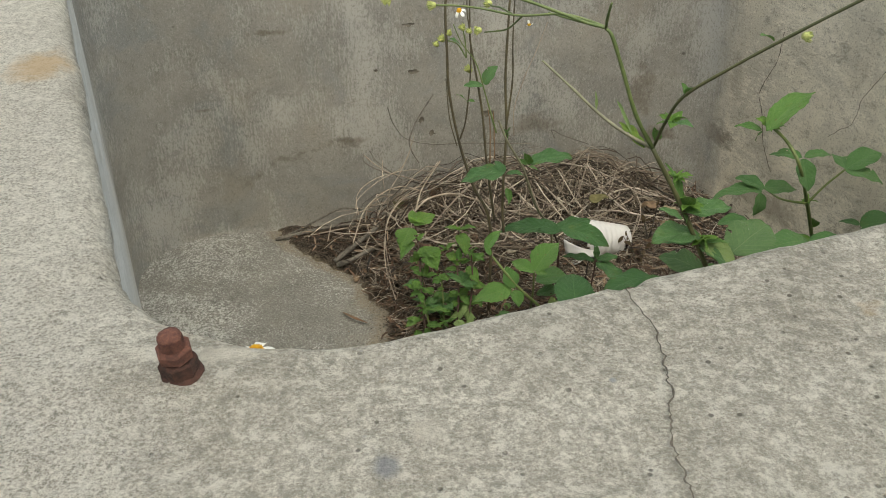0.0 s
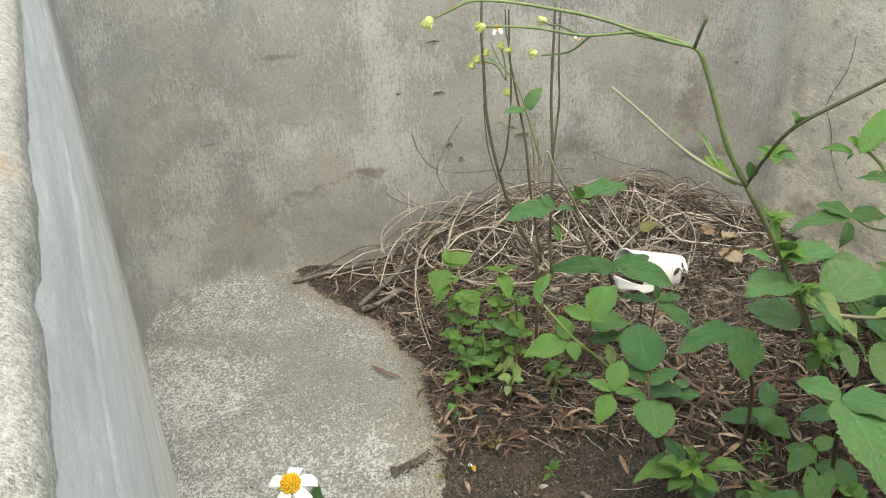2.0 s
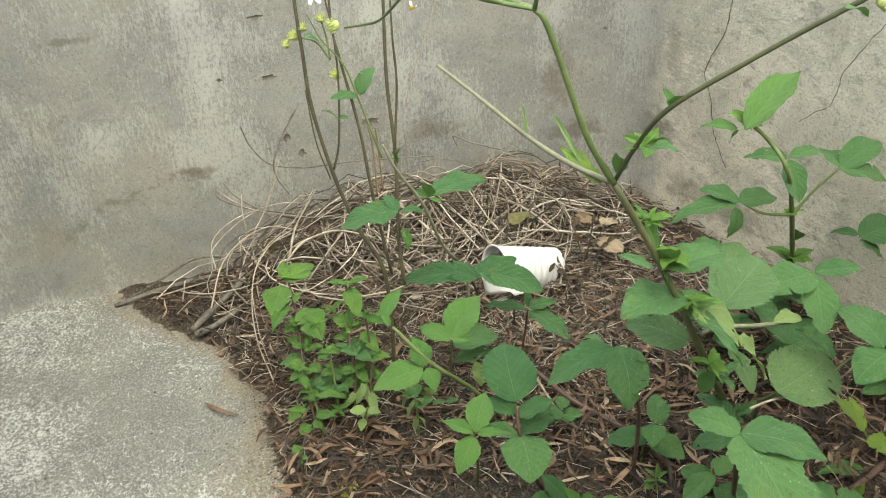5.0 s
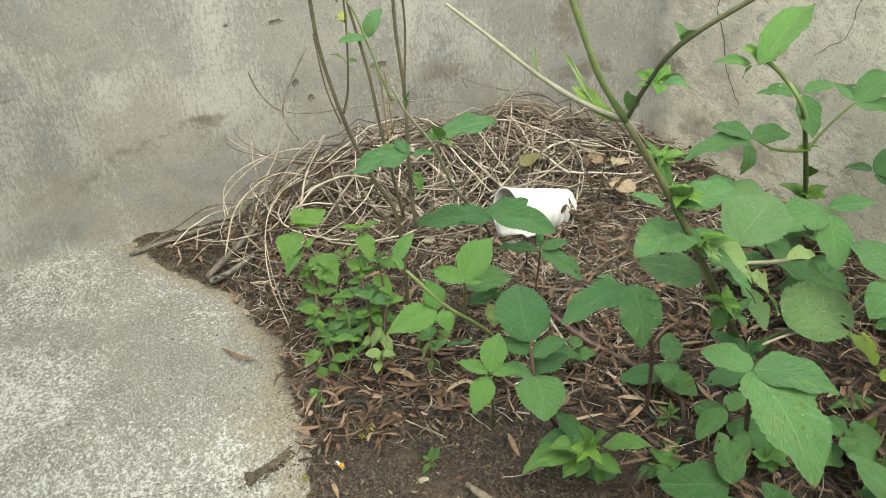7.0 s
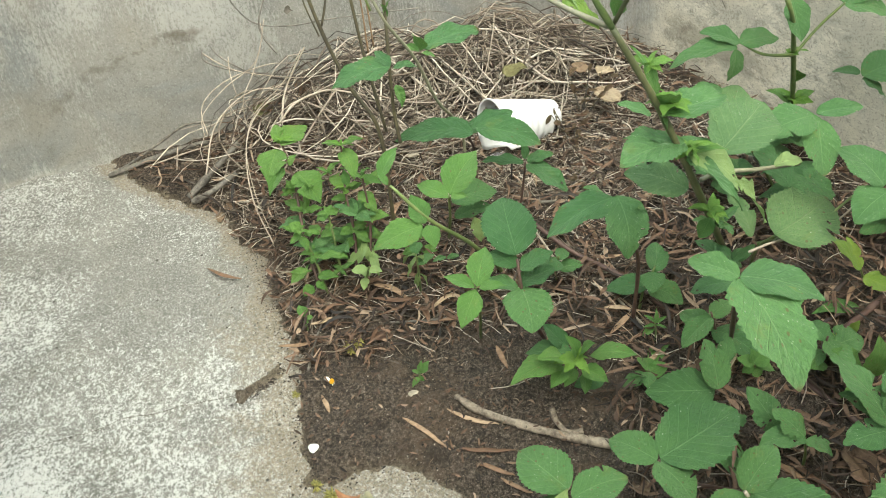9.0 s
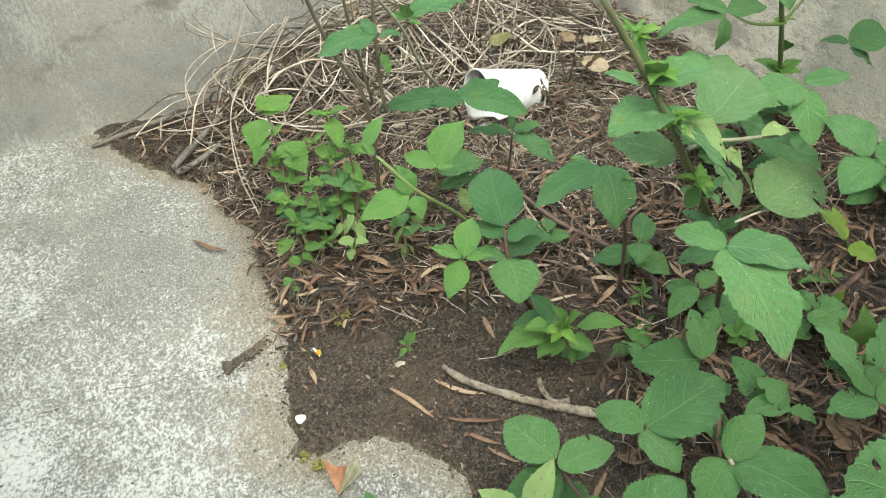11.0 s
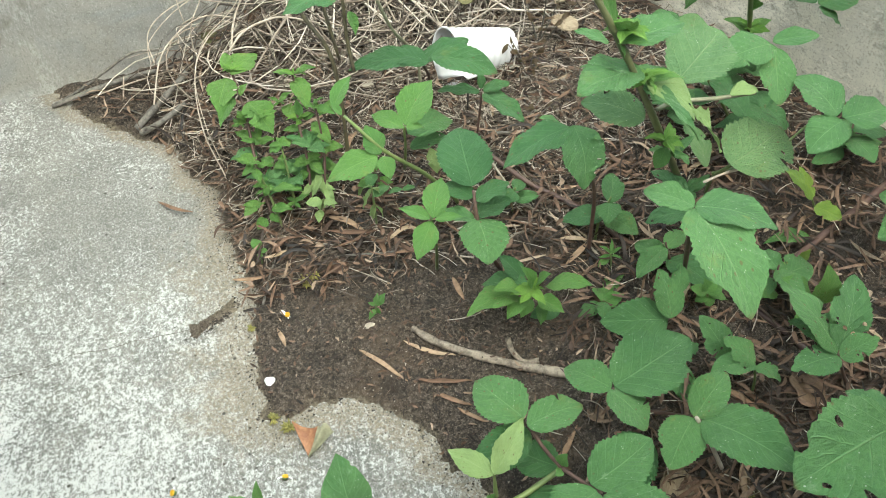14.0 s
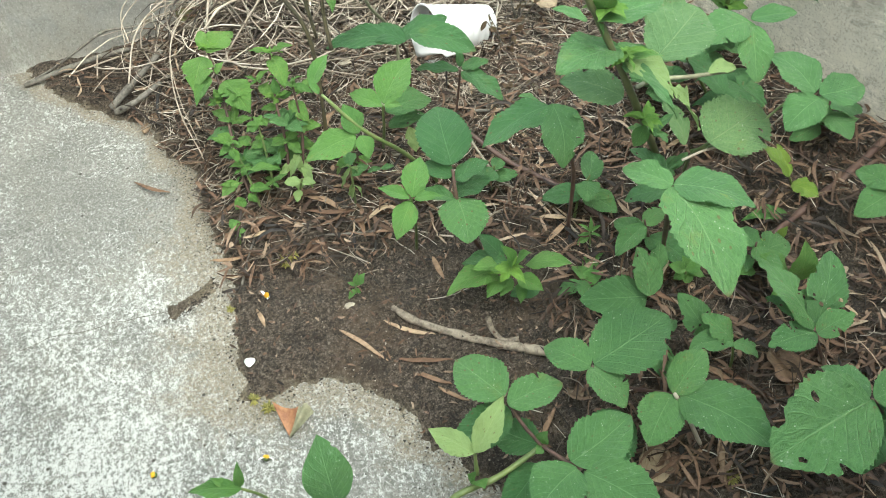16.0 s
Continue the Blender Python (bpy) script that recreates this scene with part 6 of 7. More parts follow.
leaf(plant, "pale", (0.054, -0.325, 0.050), (0.056, -0.350, 0.030), 0.30)
leaf(plant, "pale", (0.045, -0.322, 0.050), (0.024, -0.331, 0.035), 0.30)
tuft(plant, "fresh", (0.042, -0.291, 0.108), 8, 0.015)
tuft(plant, "fresh", (-0.012, -0.223, 0.137), 7, 0.014)
tuft(plant, "fresh", (0.047, -0.261, 0.142), 6, 0.014)
tuft(plant, "bush", (-0.014, -0.315, 0.085), 7, 0.015)
tuft(plant, "bush", (-0.006, -0.325, 0.055), 7, 0.017)
tuft(plant, "bush", (0.018, -0.302, 0.090), 7, 0.015)
tuft(plant, "bush", (-0.004, -0.278, 0.080), 7, 0.024)
tuft(plant, "mid", (-0.004, -0.306, 0.050), 6, 0.024)
tuft(plant, "mid", (0.015, -0.321, 0.050), 7, 0.024)
tuft(plant, "bush", (0.059, -0.299, 0.124), 5, 0.018)
tuft(plant, "mid", (0.047, -0.308, 0.085), 7, 0.024)
tuft(plant, "mid", (0.029, -0.307, 0.050), 8, 0.024)
tuft(plant, "bush", (0.060, -0.311, 0.080), 6, 0.020)
tuft(plant, "bush", (-0.010, -0.257, 0.100), 5, 0.018)
tuft(plant, "pale", (0.049, -0.327, 0.045), 6, 0.020)
tuft(plant, "bush", (0.040, -0.314, 0.070), 7, 0.017)
for x, y, z, count, size in ((-0.018, -0.262, 0.095, 5, 0.020), (-0.020, -0.296, 0.070, 5, 0.018), (0.006, -0.270, 0.105, 5, 0.018), (0.028, -0.262, 0.112, 5, 0.018), (0.070, -0.285, 0.105, 5, 0.018),
                             (-0.020, -0.330, 0.040, 5, 0.017), (0.070, -0.322, 0.060, 5, 0.018), (0.018, -0.338, 0.040, 5, 0.018), (0.050, -0.275, 0.120, 5, 0.016)):
    tuft(plant, "bush", (x, y, z), count, size)
plant = weed("dry_stemmed_weed", "tall weed with thin dark brown upright stems")
STEMMY = plant
stalk(plant, [(0.085, -0.300, 0.169), (0.063, -0.285, 0.225), (0.046, -0.277, 0.284), (0.034, -0.270, 0.351), (0.032, -0.265, 0.405), (0.031, -0.260, 0.450), (0.033, -0.255, 0.483)], 0.0022, 0.0014, "dark")
stalk(plant, [(0.047, -0.277, 0.289), (0.055, -0.274, 0.316), (0.061, -0.270, 0.376), (0.061, -0.265, 0.422), (0.058, -0.260, 0.447), (0.058, -0.255, 0.470)], 0.0012, 0.0008, "dark")
stalk(plant, [(0.043, -0.277, 0.279), (0.034, -0.272, 0.317), (0.030, -0.270, 0.370)], 0.0009, 0.0006, "dark")
stalk(plant, [(0.091, -0.300, 0.175), (0.081, -0.285, 0.259), (0.075, -0.280, 0.328), (0.065, -0.270, 0.391), (0.061, -0.265, 0.418), (0.061, -0.260, 0.446), (0.061, -0.260, 0.471)], 0.0017, 0.0010, "dark")
stalk(plant, [(0.102, -0.310, 0.165), (0.101, -0.300, 0.208), (0.106, -0.285, 0.302), (0.104, -0.280, 0.372), (0.107, -0.275, 0.445), (0.109, -0.270, 0.478)], 0.0020, 0.0014, "dark")
stalk(plant, [(0.106, -0.285, 0.306), (0.113, -0.280, 0.367), (0.113, -0.275, 0.408), (0.114, -0.270, 0.443), (0.115, -0.270, 0.473)], 0.0012, 0.0008, "dark")
stalk(plant, [(0.087, -0.275, 0.251), (0.087, -0.270, 0.302), (0.084, -0.268, 0.326)], 0.0010, 0.0005, "brown")
stalk(plant, [(0.093, -0.275, 0.257), (0.092, -0.270, 0.307), (0.091, -0.268, 0.322)], 0.0009, 0.0005, "brown")
stalk(plant, [(0.093, -0.285, 0.299), (0.078, -0.280, 0.354), (0.067, -0.275, 0.391), (0.050, -0.270, 0.415), (0.040, -0.265, 0.438)], 0.0012, 0.0006, "green")
leaf(plant, "mid", (0.077, -0.280, 0.364), (0.092, -0.280, 0.388), 0.62)
leaf(plant, "mid", (0.076, -0.280, 0.362), (0.051, -0.285, 0.366), 0.42)
leaf(plant, "fresh", (0.056, -0.270, 0.338), (0.043, -0.275, 0.351), 0.42)
leaf(plant, "fresh", (0.056, -0.270, 0.338), (0.066, -0.280, 0.342), 0.40)
leaf(plant, "mid", (0.049, -0.270, 0.412), (0.035, -0.275, 0.424), 0.50)
leaf(plant, "fresh", (0.106, -0.285, 0.291), (0.111, -0.290, 0.311), 0.40)
leaf(plant, "fresh", (0.106, -0.285, 0.288), (0.103, -0.290, 0.308), 0.30)
leaf(plant, "fresh", (0.106, -0.300, 0.226), (0.107, -0.320, 0.212), 0.40)
plant = weed("seedling", "tiny two-leaved seedling at the edge of the soil")
stalk(plant, [(-0.029, -0.380, 0.006), (-0.028, -0.375, 0.018)], 0.001, 0.0008, "green")
leaf(plant, "fresh", (-0.028, -0.372, 0.018), (-0.033, -0.358, 0.024), 0.70)
leaf(plant, "fresh", (-0.028, -0.376, 0.018), (-0.031, -0.381, 0.014), 0.80)
leaf(plant, "fresh", (-0.028, -0.375, 0.018), (-0.020, -0.377, 0.020), 0.70)
plant = weed("seedling", "tiny green seedling in bare soil")
stalk(plant, [(0.065, -0.487, 0.008), (0.067, -0.485, 0.022)], 0.001, 0.0008, "green")
leaf(plant, "fresh", (0.066, -0.486, 0.022), (0.060, -0.482, 0.025), 0.50)
leaf(plant, "fresh", (0.067, -0.486, 0.022), (0.077, -0.482, 0.032), 0.55)
leaf(plant, "fresh", (0.066, -0.485, 0.016), (0.057, -0.492, 0.012), 0.50)
leaf(plant, "fresh", (0.067, -0.484, 0.016), (0.070, -0.489, 0.012), 0.50)
leaf(plant, "fresh", (0.067, -0.485, 0.022), (0.070, -0.482, 0.034), 0.50)
plant = weed("seedling", "cluster of small round-leaved green seedlings")
stalk(plant, [(0.363, -0.587, 0.020), (0.354, -0.593, 0.050)], 0.0014, 0.001, "green")
leaf(plant, "fresh", (0.354, -0.593, 0.050), (0.341, -0.584, 0.055), 0.80)
leaf(plant, "fresh", (0.354, -0.593, 0.050), (0.369, -0.593, 0.055), 0.80)
leaf(plant, "fresh", (0.354, -0.591, 0.050), (0.352, -0.587, 0.065), 0.70)
leaf(plant, "fresh", (0.355, -0.591, 0.045), (0.344, -0.591, 0.040), 0.80)
leaf(plant, "fresh", (0.356, -0.591, 0.045), (0.357, -0.599, 0.035), 0.80)
leaf(plant, "fresh", (0.357, -0.591, 0.045), (0.375, -0.598, 0.040), 0.60)
leaf(plant, "fresh", (0.354, -0.592, 0.050), (0.364, -0.589, 0.060), 0.70)
plant = weed("seedling", "small feathery green seedling in the litter")
stalk(plant, [(0.296, -0.515, 0.030), (0.294, -0.515, 0.045)], 0.0012, 0.0008, "green")
leaf(plant, "fresh", (0.294, -0.515, 0.045), (0.287, -0.505, 0.050), 0.28)
leaf(plant, "fresh", (0.294, -0.515, 0.045), (0.306, -0.514, 0.050), 0.28)
leaf(plant, "fresh", (0.294, -0.515, 0.045), (0.296, -0.511, 0.060), 0.25)
leaf(plant, "fresh", (0.296, -0.513, 0.040), (0.283, -0.512, 0.040), 0.28)
leaf(plant, "fresh", (0.296, -0.513, 0.040), (0.305, -0.521, 0.040), 0.28)
leaf(plant, "fresh", (0.296, -0.512, 0.035), (0.282, -0.514, 0.030), 0.50)
leaf(plant, "fresh", (0.294, -0.527, 0.020), (0.275, -0.549, 0.030), 0.50)
leaf(plant, "fresh", (0.295, -0.532, 0.020), (0.302, -0.532, 0.030), 0.40)
plant = weed("wilted_weed", "wilted pale green weed hanging over the litter")
stalk(plant, [(0.094, -0.379, 0.020), (0.093, -0.387, 0.060), (0.093, -0.383, 0.080)], 0.0014, 0.001, "green")
leaf(plant, "pale", (0.092, -0.384, 0.080), (0.080, -0.366, 0.060), 0.26)
leaf(plant, "pale", (0.092, -0.387, 0.080), (0.081, -0.381, 0.050), 0.20)
leaf(plant, "pale", (0.093, -0.387, 0.080), (0.107, -0.378, 0.060), 0.25)
leaf(plant, "mid", (0.093, -0.389, 0.070), (0.114, -0.374, 0.070), 0.40)
leaf(plant, "pale", (0.094, -0.387, 0.060), (0.088, -0.383, 0.030), 0.20)
leaf(plant, "pale", (0.095, -0.381, 0.050), (0.104, -0.380, 0.030), 0.25)
leaf(plant, "mid", (0.125, -0.376, 0.060), (0.110, -0.377, 0.060), 0.50)
leaf(plant, "mid", (0.125, -0.378, 0.060), (0.139, -0.376, 0.060), 0.45)
plant = weed("leafy_weed", "low weed with large serrated dark green leaves in threes")
stalk(plant, [(0.080, -0.738, 0.050), (0.118, -0.734, 0.055), (0.156, -0.728, 0.070)], 0.0028, 0.0022, "green")
stalk(plant, [(0.156, -0.728, 0.070), (0.145, -0.713, 0.085), (0.138, -0.697, 0.100)], 0.0018, 0.0012, "purple")
stalk(plant, [(0.156, -0.728, 0.070), (0.166, -0.747, 0.075), (0.172, -0.763, 0.085)], 0.0018, 0.0012, "purple")
stalk(plant, [(0.103, -0.729, 0.060), (0.103, -0.724, 0.085)], 0.002, 0.0012, "green")
leaf(plant, "mid", (0.137, -0.695, 0.100), (0.113, -0.650, 0.105), 0.74)
leaf(plant, "mid", (0.137, -0.703, 0.100), (0.185, -0.696, 0.100), 0.56)
leaf(plant, "dark", (0.141, -0.700, 0.085), (0.090, -0.709, 0.080), 0.62)
leaf(plant, "pale", (0.102, -0.728, 0.090), (0.131, -0.706, 0.120), 0.42)
leaf(plant, "pale", (0.101, -0.728, 0.090), (0.074, -0.702, 0.100), 0.46)
leaf(plant, "dark", (0.157, -0.721, 0.060), (0.127, -0.692, 0.060), 0.75)
leaf(plant, "mid", (0.167, -0.755, 0.085), (0.221, -0.739, 0.100), 0.70)
leaf(plant, "mid", (0.169, -0.761, 0.085), (0.128, -0.785, 0.090), 0.85)
leaf(plant, "mid", (0.173, -0.765, 0.085), (0.209, -0.815, 0.095), 0.62)
leaf(plant, "dark", (0.233, -0.719, 0.060), (0.189, -0.748, 0.050), 0.75)
leaf(plant, "dark", (0.153, -0.733, 0.050), (0.113, -0.759, 0.050), 0.60)
leaf(plant, "fresh", (0.155, -0.728, 0.075), (0.158, -0.729, 0.090), 0.70)
leaf(plant, "fresh", (0.154, -0.731, 0.075), (0.147, -0.737, 0.080), 0.70)
leaf(plant, "fresh", (0.100, -0.733, 0.060), (0.095, -0.732, 0.070), 0.80)
leaf(plant, "fresh", (0.100, -0.734, 0.060), (0.103, -0.746, 0.070), 0.80)
plant = weed("leafy_weed", "weed with three broad serrated leaves over the soil")
stalk(plant, [(0.264, -0.677, 0.020), (0.233, -0.682, 0.060), (0.211, -0.692, 0.100)], 0.0018, 0.0012, "purple")
leaf(plant, "mid", (0.213, -0.690, 0.100), (0.283, -0.673, 0.115), 0.74)
leaf(plant, "mid", (0.210, -0.691, 0.100), (0.184, -0.658, 0.100), 0.66)
leaf(plant, "mid", (0.208, -0.692, 0.100), (0.226, -0.727, 0.090), 0.78)
plant = weed("leafy_weed", "low weed with large speckled serrated leaves")
stalk(plant, [(0.259, -0.671, 0.015), (0.264, -0.699, 0.050), (0.268, -0.725, 0.080)], 0.0018, 0.0012, "purple")
leaf(plant, "mid", (0.267, -0.724, 0.080), (0.302, -0.704, 0.100), 0.62)
leaf(plant, "mid", (0.266, -0.724, 0.080), (0.231, -0.756, 0.075), 0.72)
leaf(plant, "mid", (0.272, -0.727, 0.080), (0.310, -0.790, 0.100), 0.58)
plant = weed("leafy_weed", "weed with a wide serrated pale-veined leaf")
stalk(plant, [(0.444, -0.802, 0.020), (0.415, -0.797, 0.070), (0.381, -0.796, 0.120)], 0.002, 0.0014, "purple")
leaf(plant, "mid", (0.380, -0.796, 0.120), (0.290, -0.818, 0.125), 0.74)
leaf(plant, "mid", (0.380, -0.794, 0.120), (0.365, -0.758, 0.120), 0.66)
leaf(plant, "mid", (0.383, -0.796, 0.120), (0.429, -0.793, 0.120), 0.66)
leaf(plant, "dark", (0.395, -0.790, 0.100), (0.378, -0.826, 0.060), 0.75)
plant = weed("leafy_weed", "weed with chewed holey green leaves")
stalk(plant, [(0.433, -0.705, 0.020), (0.413, -0.709, 0.060), (0.398, -0.712, 0.090)], 0.0018, 0.0012, "purple")
leaf(plant, "holey", (0.397, -0.714, 0.090), (0.353, -0.717, 0.100), 0.62)
leaf(plant, "holey", (0.398, -0.716, 0.090), (0.424, -0.718, 0.110), 0.66)
leaf(plant, "holey", (0.398, -0.711, 0.090), (0.375, -0.660, 0.130), 0.50)
leaf(plant, "holey", (0.401, -0.709, 0.090), (0.433, -0.672, 0.130), 0.55)
leaf(plant, "holey", (0.400, -0.707, 0.090), (0.378, -0.673, 0.100), 0.50)
plant = weed("leafy_weed", "yellowing low weed with insect-eaten leaves")
stalk(plant, [(0.357, -0.681, 0.010), (0.351, -0.685, 0.040), (0.345, -0.685, 0.065)], 0.0014, 0.001, "green")
leaf(plant, "holey", (0.345, -0.686, 0.065), (0.305, -0.684, 0.075), 0.55)
leaf(plant, "holey", (0.345, -0.687, 0.065), (0.358, -0.706, 0.065), 0.80)
leaf(plant, "holey", (0.345, -0.685, 0.065), (0.326, -0.665, 0.085), 0.60)
leaf(plant, "holey", (0.336, -0.662, 0.050), (0.317, -0.645, 0.090), 0.55)
leaf(plant, "fresh", (0.413, -0.607, 0.050), (0.389, -0.615, 0.060), 0.80)
plant = weed("seedling_cluster", "bright green weed rosette with pointed leaves")
stalk(plant, [(0.201, -0.533, 0.010), (0.200, -0.545, 0.040), (0.194, -0.563, 0.085)], 0.002, 0.0014, "green")
leaf(plant, "fresh", (0.185, -0.553, 0.070), (0.132, -0.571, 0.085), 0.48)
leaf(plant, "fresh", (0.209, -0.558, 0.075), (0.244, -0.579, 0.090), 0.46)
leaf(plant, "fresh", (0.193, -0.565, 0.085), (0.187, -0.564, 0.115), 0.42)
leaf(plant, "fresh", (0.198, -0.562, 0.080), (0.205, -0.572, 0.110), 0.50)
leaf(plant, "fresh", (0.187, -0.561, 0.080), (0.160, -0.564, 0.100), 0.50)
leaf(plant, "fresh", (0.187, -0.560, 0.070), (0.167, -0.575, 0.070), 0.62)
leaf(plant, "fresh", (0.199, -0.565, 0.070), (0.216, -0.585, 0.070), 0.60)
leaf(plant, "fresh", (0.196, -0.560, 0.065), (0.181, -0.572, 0.060), 0.65)
leaf(plant, "fresh", (0.202, -0.563, 0.060), (0.199, -0.579, 0.050), 0.60)
leaf(plant, "dark", (0.204, -0.533, 0.050), (0.164, -0.512, 0.050), 0.55)
leaf(plant, "dark", (0.202, -0.522, 0.050), (0.187, -0.505, 0.070), 0.60)
leaf(plant, "dark", (0.225, -0.557, 0.040), (0.196, -0.562, 0.045), 0.60)
tuft(plant, "fresh", (0.193, -0.564, 0.086), 8, 0.019)
plant = weed("seedling_cluster", "four-leaved bright green seedling on a thin stem")
stalk(plant, [(0.136, -0.458, 0.020), (0.128, -0.493, 0.090), (0.116, -0.532, 0.165)], 0.0016, 0.0010, "green")
leaf(plant, "fresh", (0.116, -0.536, 0.170), (0.133, -0.506, 0.185), 0.56)
leaf(plant, "fresh", (0.114, -0.536, 0.170), (0.092, -0.519, 0.175), 0.40)
leaf(plant, "fresh", (0.117, -0.538, 0.170), (0.138, -0.546, 0.175), 0.36)
leaf(plant, "fresh", (0.115, -0.534, 0.165), (0.095, -0.558, 0.150), 0.58)
leaf(plant, "fresh", (0.120, -0.532, 0.165), (0.129, -0.530, 0.170), 0.40)
plant = weed("leafy_weed", "weed stem with broad rounded insect-pitted leaves")
stalk(plant, [(0.195, -0.479, 0.020), (0.171, -0.508, 0.090), (0.159, -0.520, 0.140), (0.159, -0.510, 0.165)], 0.0022, 0.0014, "purple")
leaf(plant, "dark", (0.160, -0.505, 0.165), (0.165, -0.450, 0.190), 0.74)
leaf(plant, "dark", (0.159, -0.508, 0.155), (0.142, -0.485, 0.160), 0.62)
leaf(plant, "dark", (0.160, -0.513, 0.155), (0.191, -0.509, 0.165), 0.55)
leaf(plant, "dark", (0.159, -0.516, 0.140), (0.191, -0.511, 0.150), 0.66)
leaf(plant, "mid", (0.159, -0.519, 0.140), (0.157, -0.560, 0.130), 0.98)
leaf(plant, "mid", (0.156, -0.520, 0.140), (0.130, -0.505, 0.145), 0.50)
plant = weed("leafy_weed", "dark green weed leaves bending in front of the cup")
stalk(plant, [(0.189, -0.269, 0.080), (0.181, -0.296, 0.130), (0.168, -0.312, 0.165)], 0.002, 0.0012, "purple")
leaf(plant, "dark", (0.168, -0.312, 0.165), (0.099, -0.285, 0.160), 0.38)
leaf(plant, "dark", (0.175, -0.321, 0.165), (0.136, -0.289, 0.165), 0.46)
leaf(plant, "dark", (0.171, -0.316, 0.165), (0.219, -0.310, 0.180), 0.42)
leaf(plant, "dark", (0.179, -0.317, 0.170), (0.236, -0.352, 0.165), 0.42)
plant = weed("leafy_weed", "tall weed stem with glossy dark leaves")
stalk(plant, [(0.188, -0.220, 0.100), (0.145, -0.304, 0.200), (0.121, -0.335, 0.270), (0.096, -0.357, 0.320), (0.084, -0.361, 0.350)], 0.0019, 0.0012, "grey")
leaf(plant, "dark", (0.099, -0.322, 0.260), (0.042, -0.331, 0.260), 0.50)
leaf(plant, "dark", (0.099, -0.322, 0.260), (0.090, -0.305, 0.270), 0.60)
leaf(plant, "dark", (0.101, -0.327, 0.260), (0.124, -0.326, 0.260), 0.60)
leaf(plant, "dark", (0.135, -0.310, 0.265), (0.194, -0.291, 0.270), 0.44)
leaf(plant, "fresh", (0.130, -0.313, 0.265), (0.126, -0.321, 0.290), 0.60)
leaf(plant, "fresh", (0.130, -0.319, 0.265), (0.144, -0.320, 0.260), 0.60)
leaf(plant, "fresh", (0.129, -0.315, 0.265), (0.119, -0.305, 0.270), 0.50)
plant = weed("leafy_weed", "bright green weed with smooth oval leaves on a slanting stem")
stalk(plant, [(0.181, -0.379, 0.030), (0.146, -0.395, 0.090), (0.106, -0.406, 0.140), (0.075, -0.394, 0.180)], 0.0026, 0.0016, "green")
stalk(plant, [(0.136, -0.347, 0.060), (0.133, -0.374, 0.110), (0.130, -0.390, 0.150)], 0.0016, 0.0012, "green")
leaf(plant, "fresh", (0.098, -0.412, 0.140), (0.047, -0.422, 0.135), 0.55)
leaf(plant, "fresh", (0.101, -0.410, 0.140), (0.094, -0.394, 0.165), 0.72)
leaf(plant, "fresh", (0.102, -0.413, 0.140), (0.104, -0.434, 0.130), 0.72)
leaf(plant, "fresh", (0.131, -0.388, 0.150), (0.167, -0.359, 0.175), 0.62)
leaf(plant, "fresh", (0.129, -0.392, 0.150), (0.104, -0.366, 0.155), 0.50)
leaf(plant, "fresh", (0.131, -0.392, 0.150), (0.148, -0.394, 0.150), 0.60)
leaf(plant, "fresh", (0.068, -0.381, 0.180), (0.090, -0.362, 0.200), 0.42)
leaf(plant, "fresh", (0.073, -0.392, 0.180), (0.067, -0.383, 0.190), 0.50)
leaf(plant, "mid", (0.141, -0.353, 0.110), (0.193, -0.338, 0.110), 0.60)
leaf(plant, "mid", (0.145, -0.341, 0.080), (0.184, -0.343, 0.090), 0.55)
leaf(plant, "pale", (0.164, -0.347, 0.080), (0.169, -0.356, 0.050), 0.45)
plant = weed("leafy_weed", "dark green weed with pointed leaves beside the cup")
stalk(plant, [(0.220, -0.320, 0.030), (0.225, -0.324, 0.080), (0.228, -0.326, 0.120)], 0.0016, 0.001, "purple")
leaf(plant, "dark", (0.228, -0.329, 0.120), (0.261, -0.367, 0.110), 0.50)
leaf(plant, "dark", (0.230, -0.325, 0.120), (0.256, -0.330, 0.130), 0.50)
leaf(plant, "dark", (0.226, -0.325, 0.120), (0.186, -0.305, 0.120), 0.40)
leaf(plant, "dark", (0.230, -0.321, 0.120), (0.229, -0.314, 0.140), 0.42)
plant = weed("leafy_weed", "weed with drooping insect-eaten serrated leaves")
stalk(plant, [(0.285, -0.487, 0.030), (0.277, -0.500, 0.120), (0.245, -0.530, 0.200), (0.235, -0.532, 0.230)], 0.0022, 0.0014, "purple")
leaf(plant, "holey", (0.233, -0.537, 0.235), (0.232, -0.574, 0.200), 0.68)
leaf(plant, "dark", (0.233, -0.533, 0.230), (0.171, -0.549, 0.225), 0.42)
leaf(plant, "mid", (0.254, -0.503, 0.200), (0.270, -0.526, 0.190), 0.50)
leaf(plant, "mid", (0.252, -0.471, 0.180), (0.236, -0.465, 0.190), 0.50)
leaf(plant, "yellow", (0.270, -0.429, 0.140), (0.250, -0.435, 0.150), 0.50)
plant = weed("leafy_weed", "weed with a large lobed serrated leaf")
stalk(plant, [(0.352, -0.556, 0.030), (0.324, -0.590, 0.120), (0.277, -0.653, 0.235)], 0.0028, 0.002, "purple")
leaf(plant, "lobed", (0.274, -0.656, 0.240), (0.282, -0.739, 0.225), 0.62)
leaf(plant, "mid", (0.275, -0.654, 0.240), (0.325, -0.684, 0.240), 0.62)
leaf(plant, "lobed", (0.275, -0.654, 0.240), (0.249, -0.628, 0.245), 0.56)
leaf(plant, "dark", (0.325, -0.580, 0.150), (0.292, -0.566, 0.140), 0.62)
leaf(plant, "dark", (0.351, -0.541, 0.120), (0.329, -0.509, 0.140), 0.55)
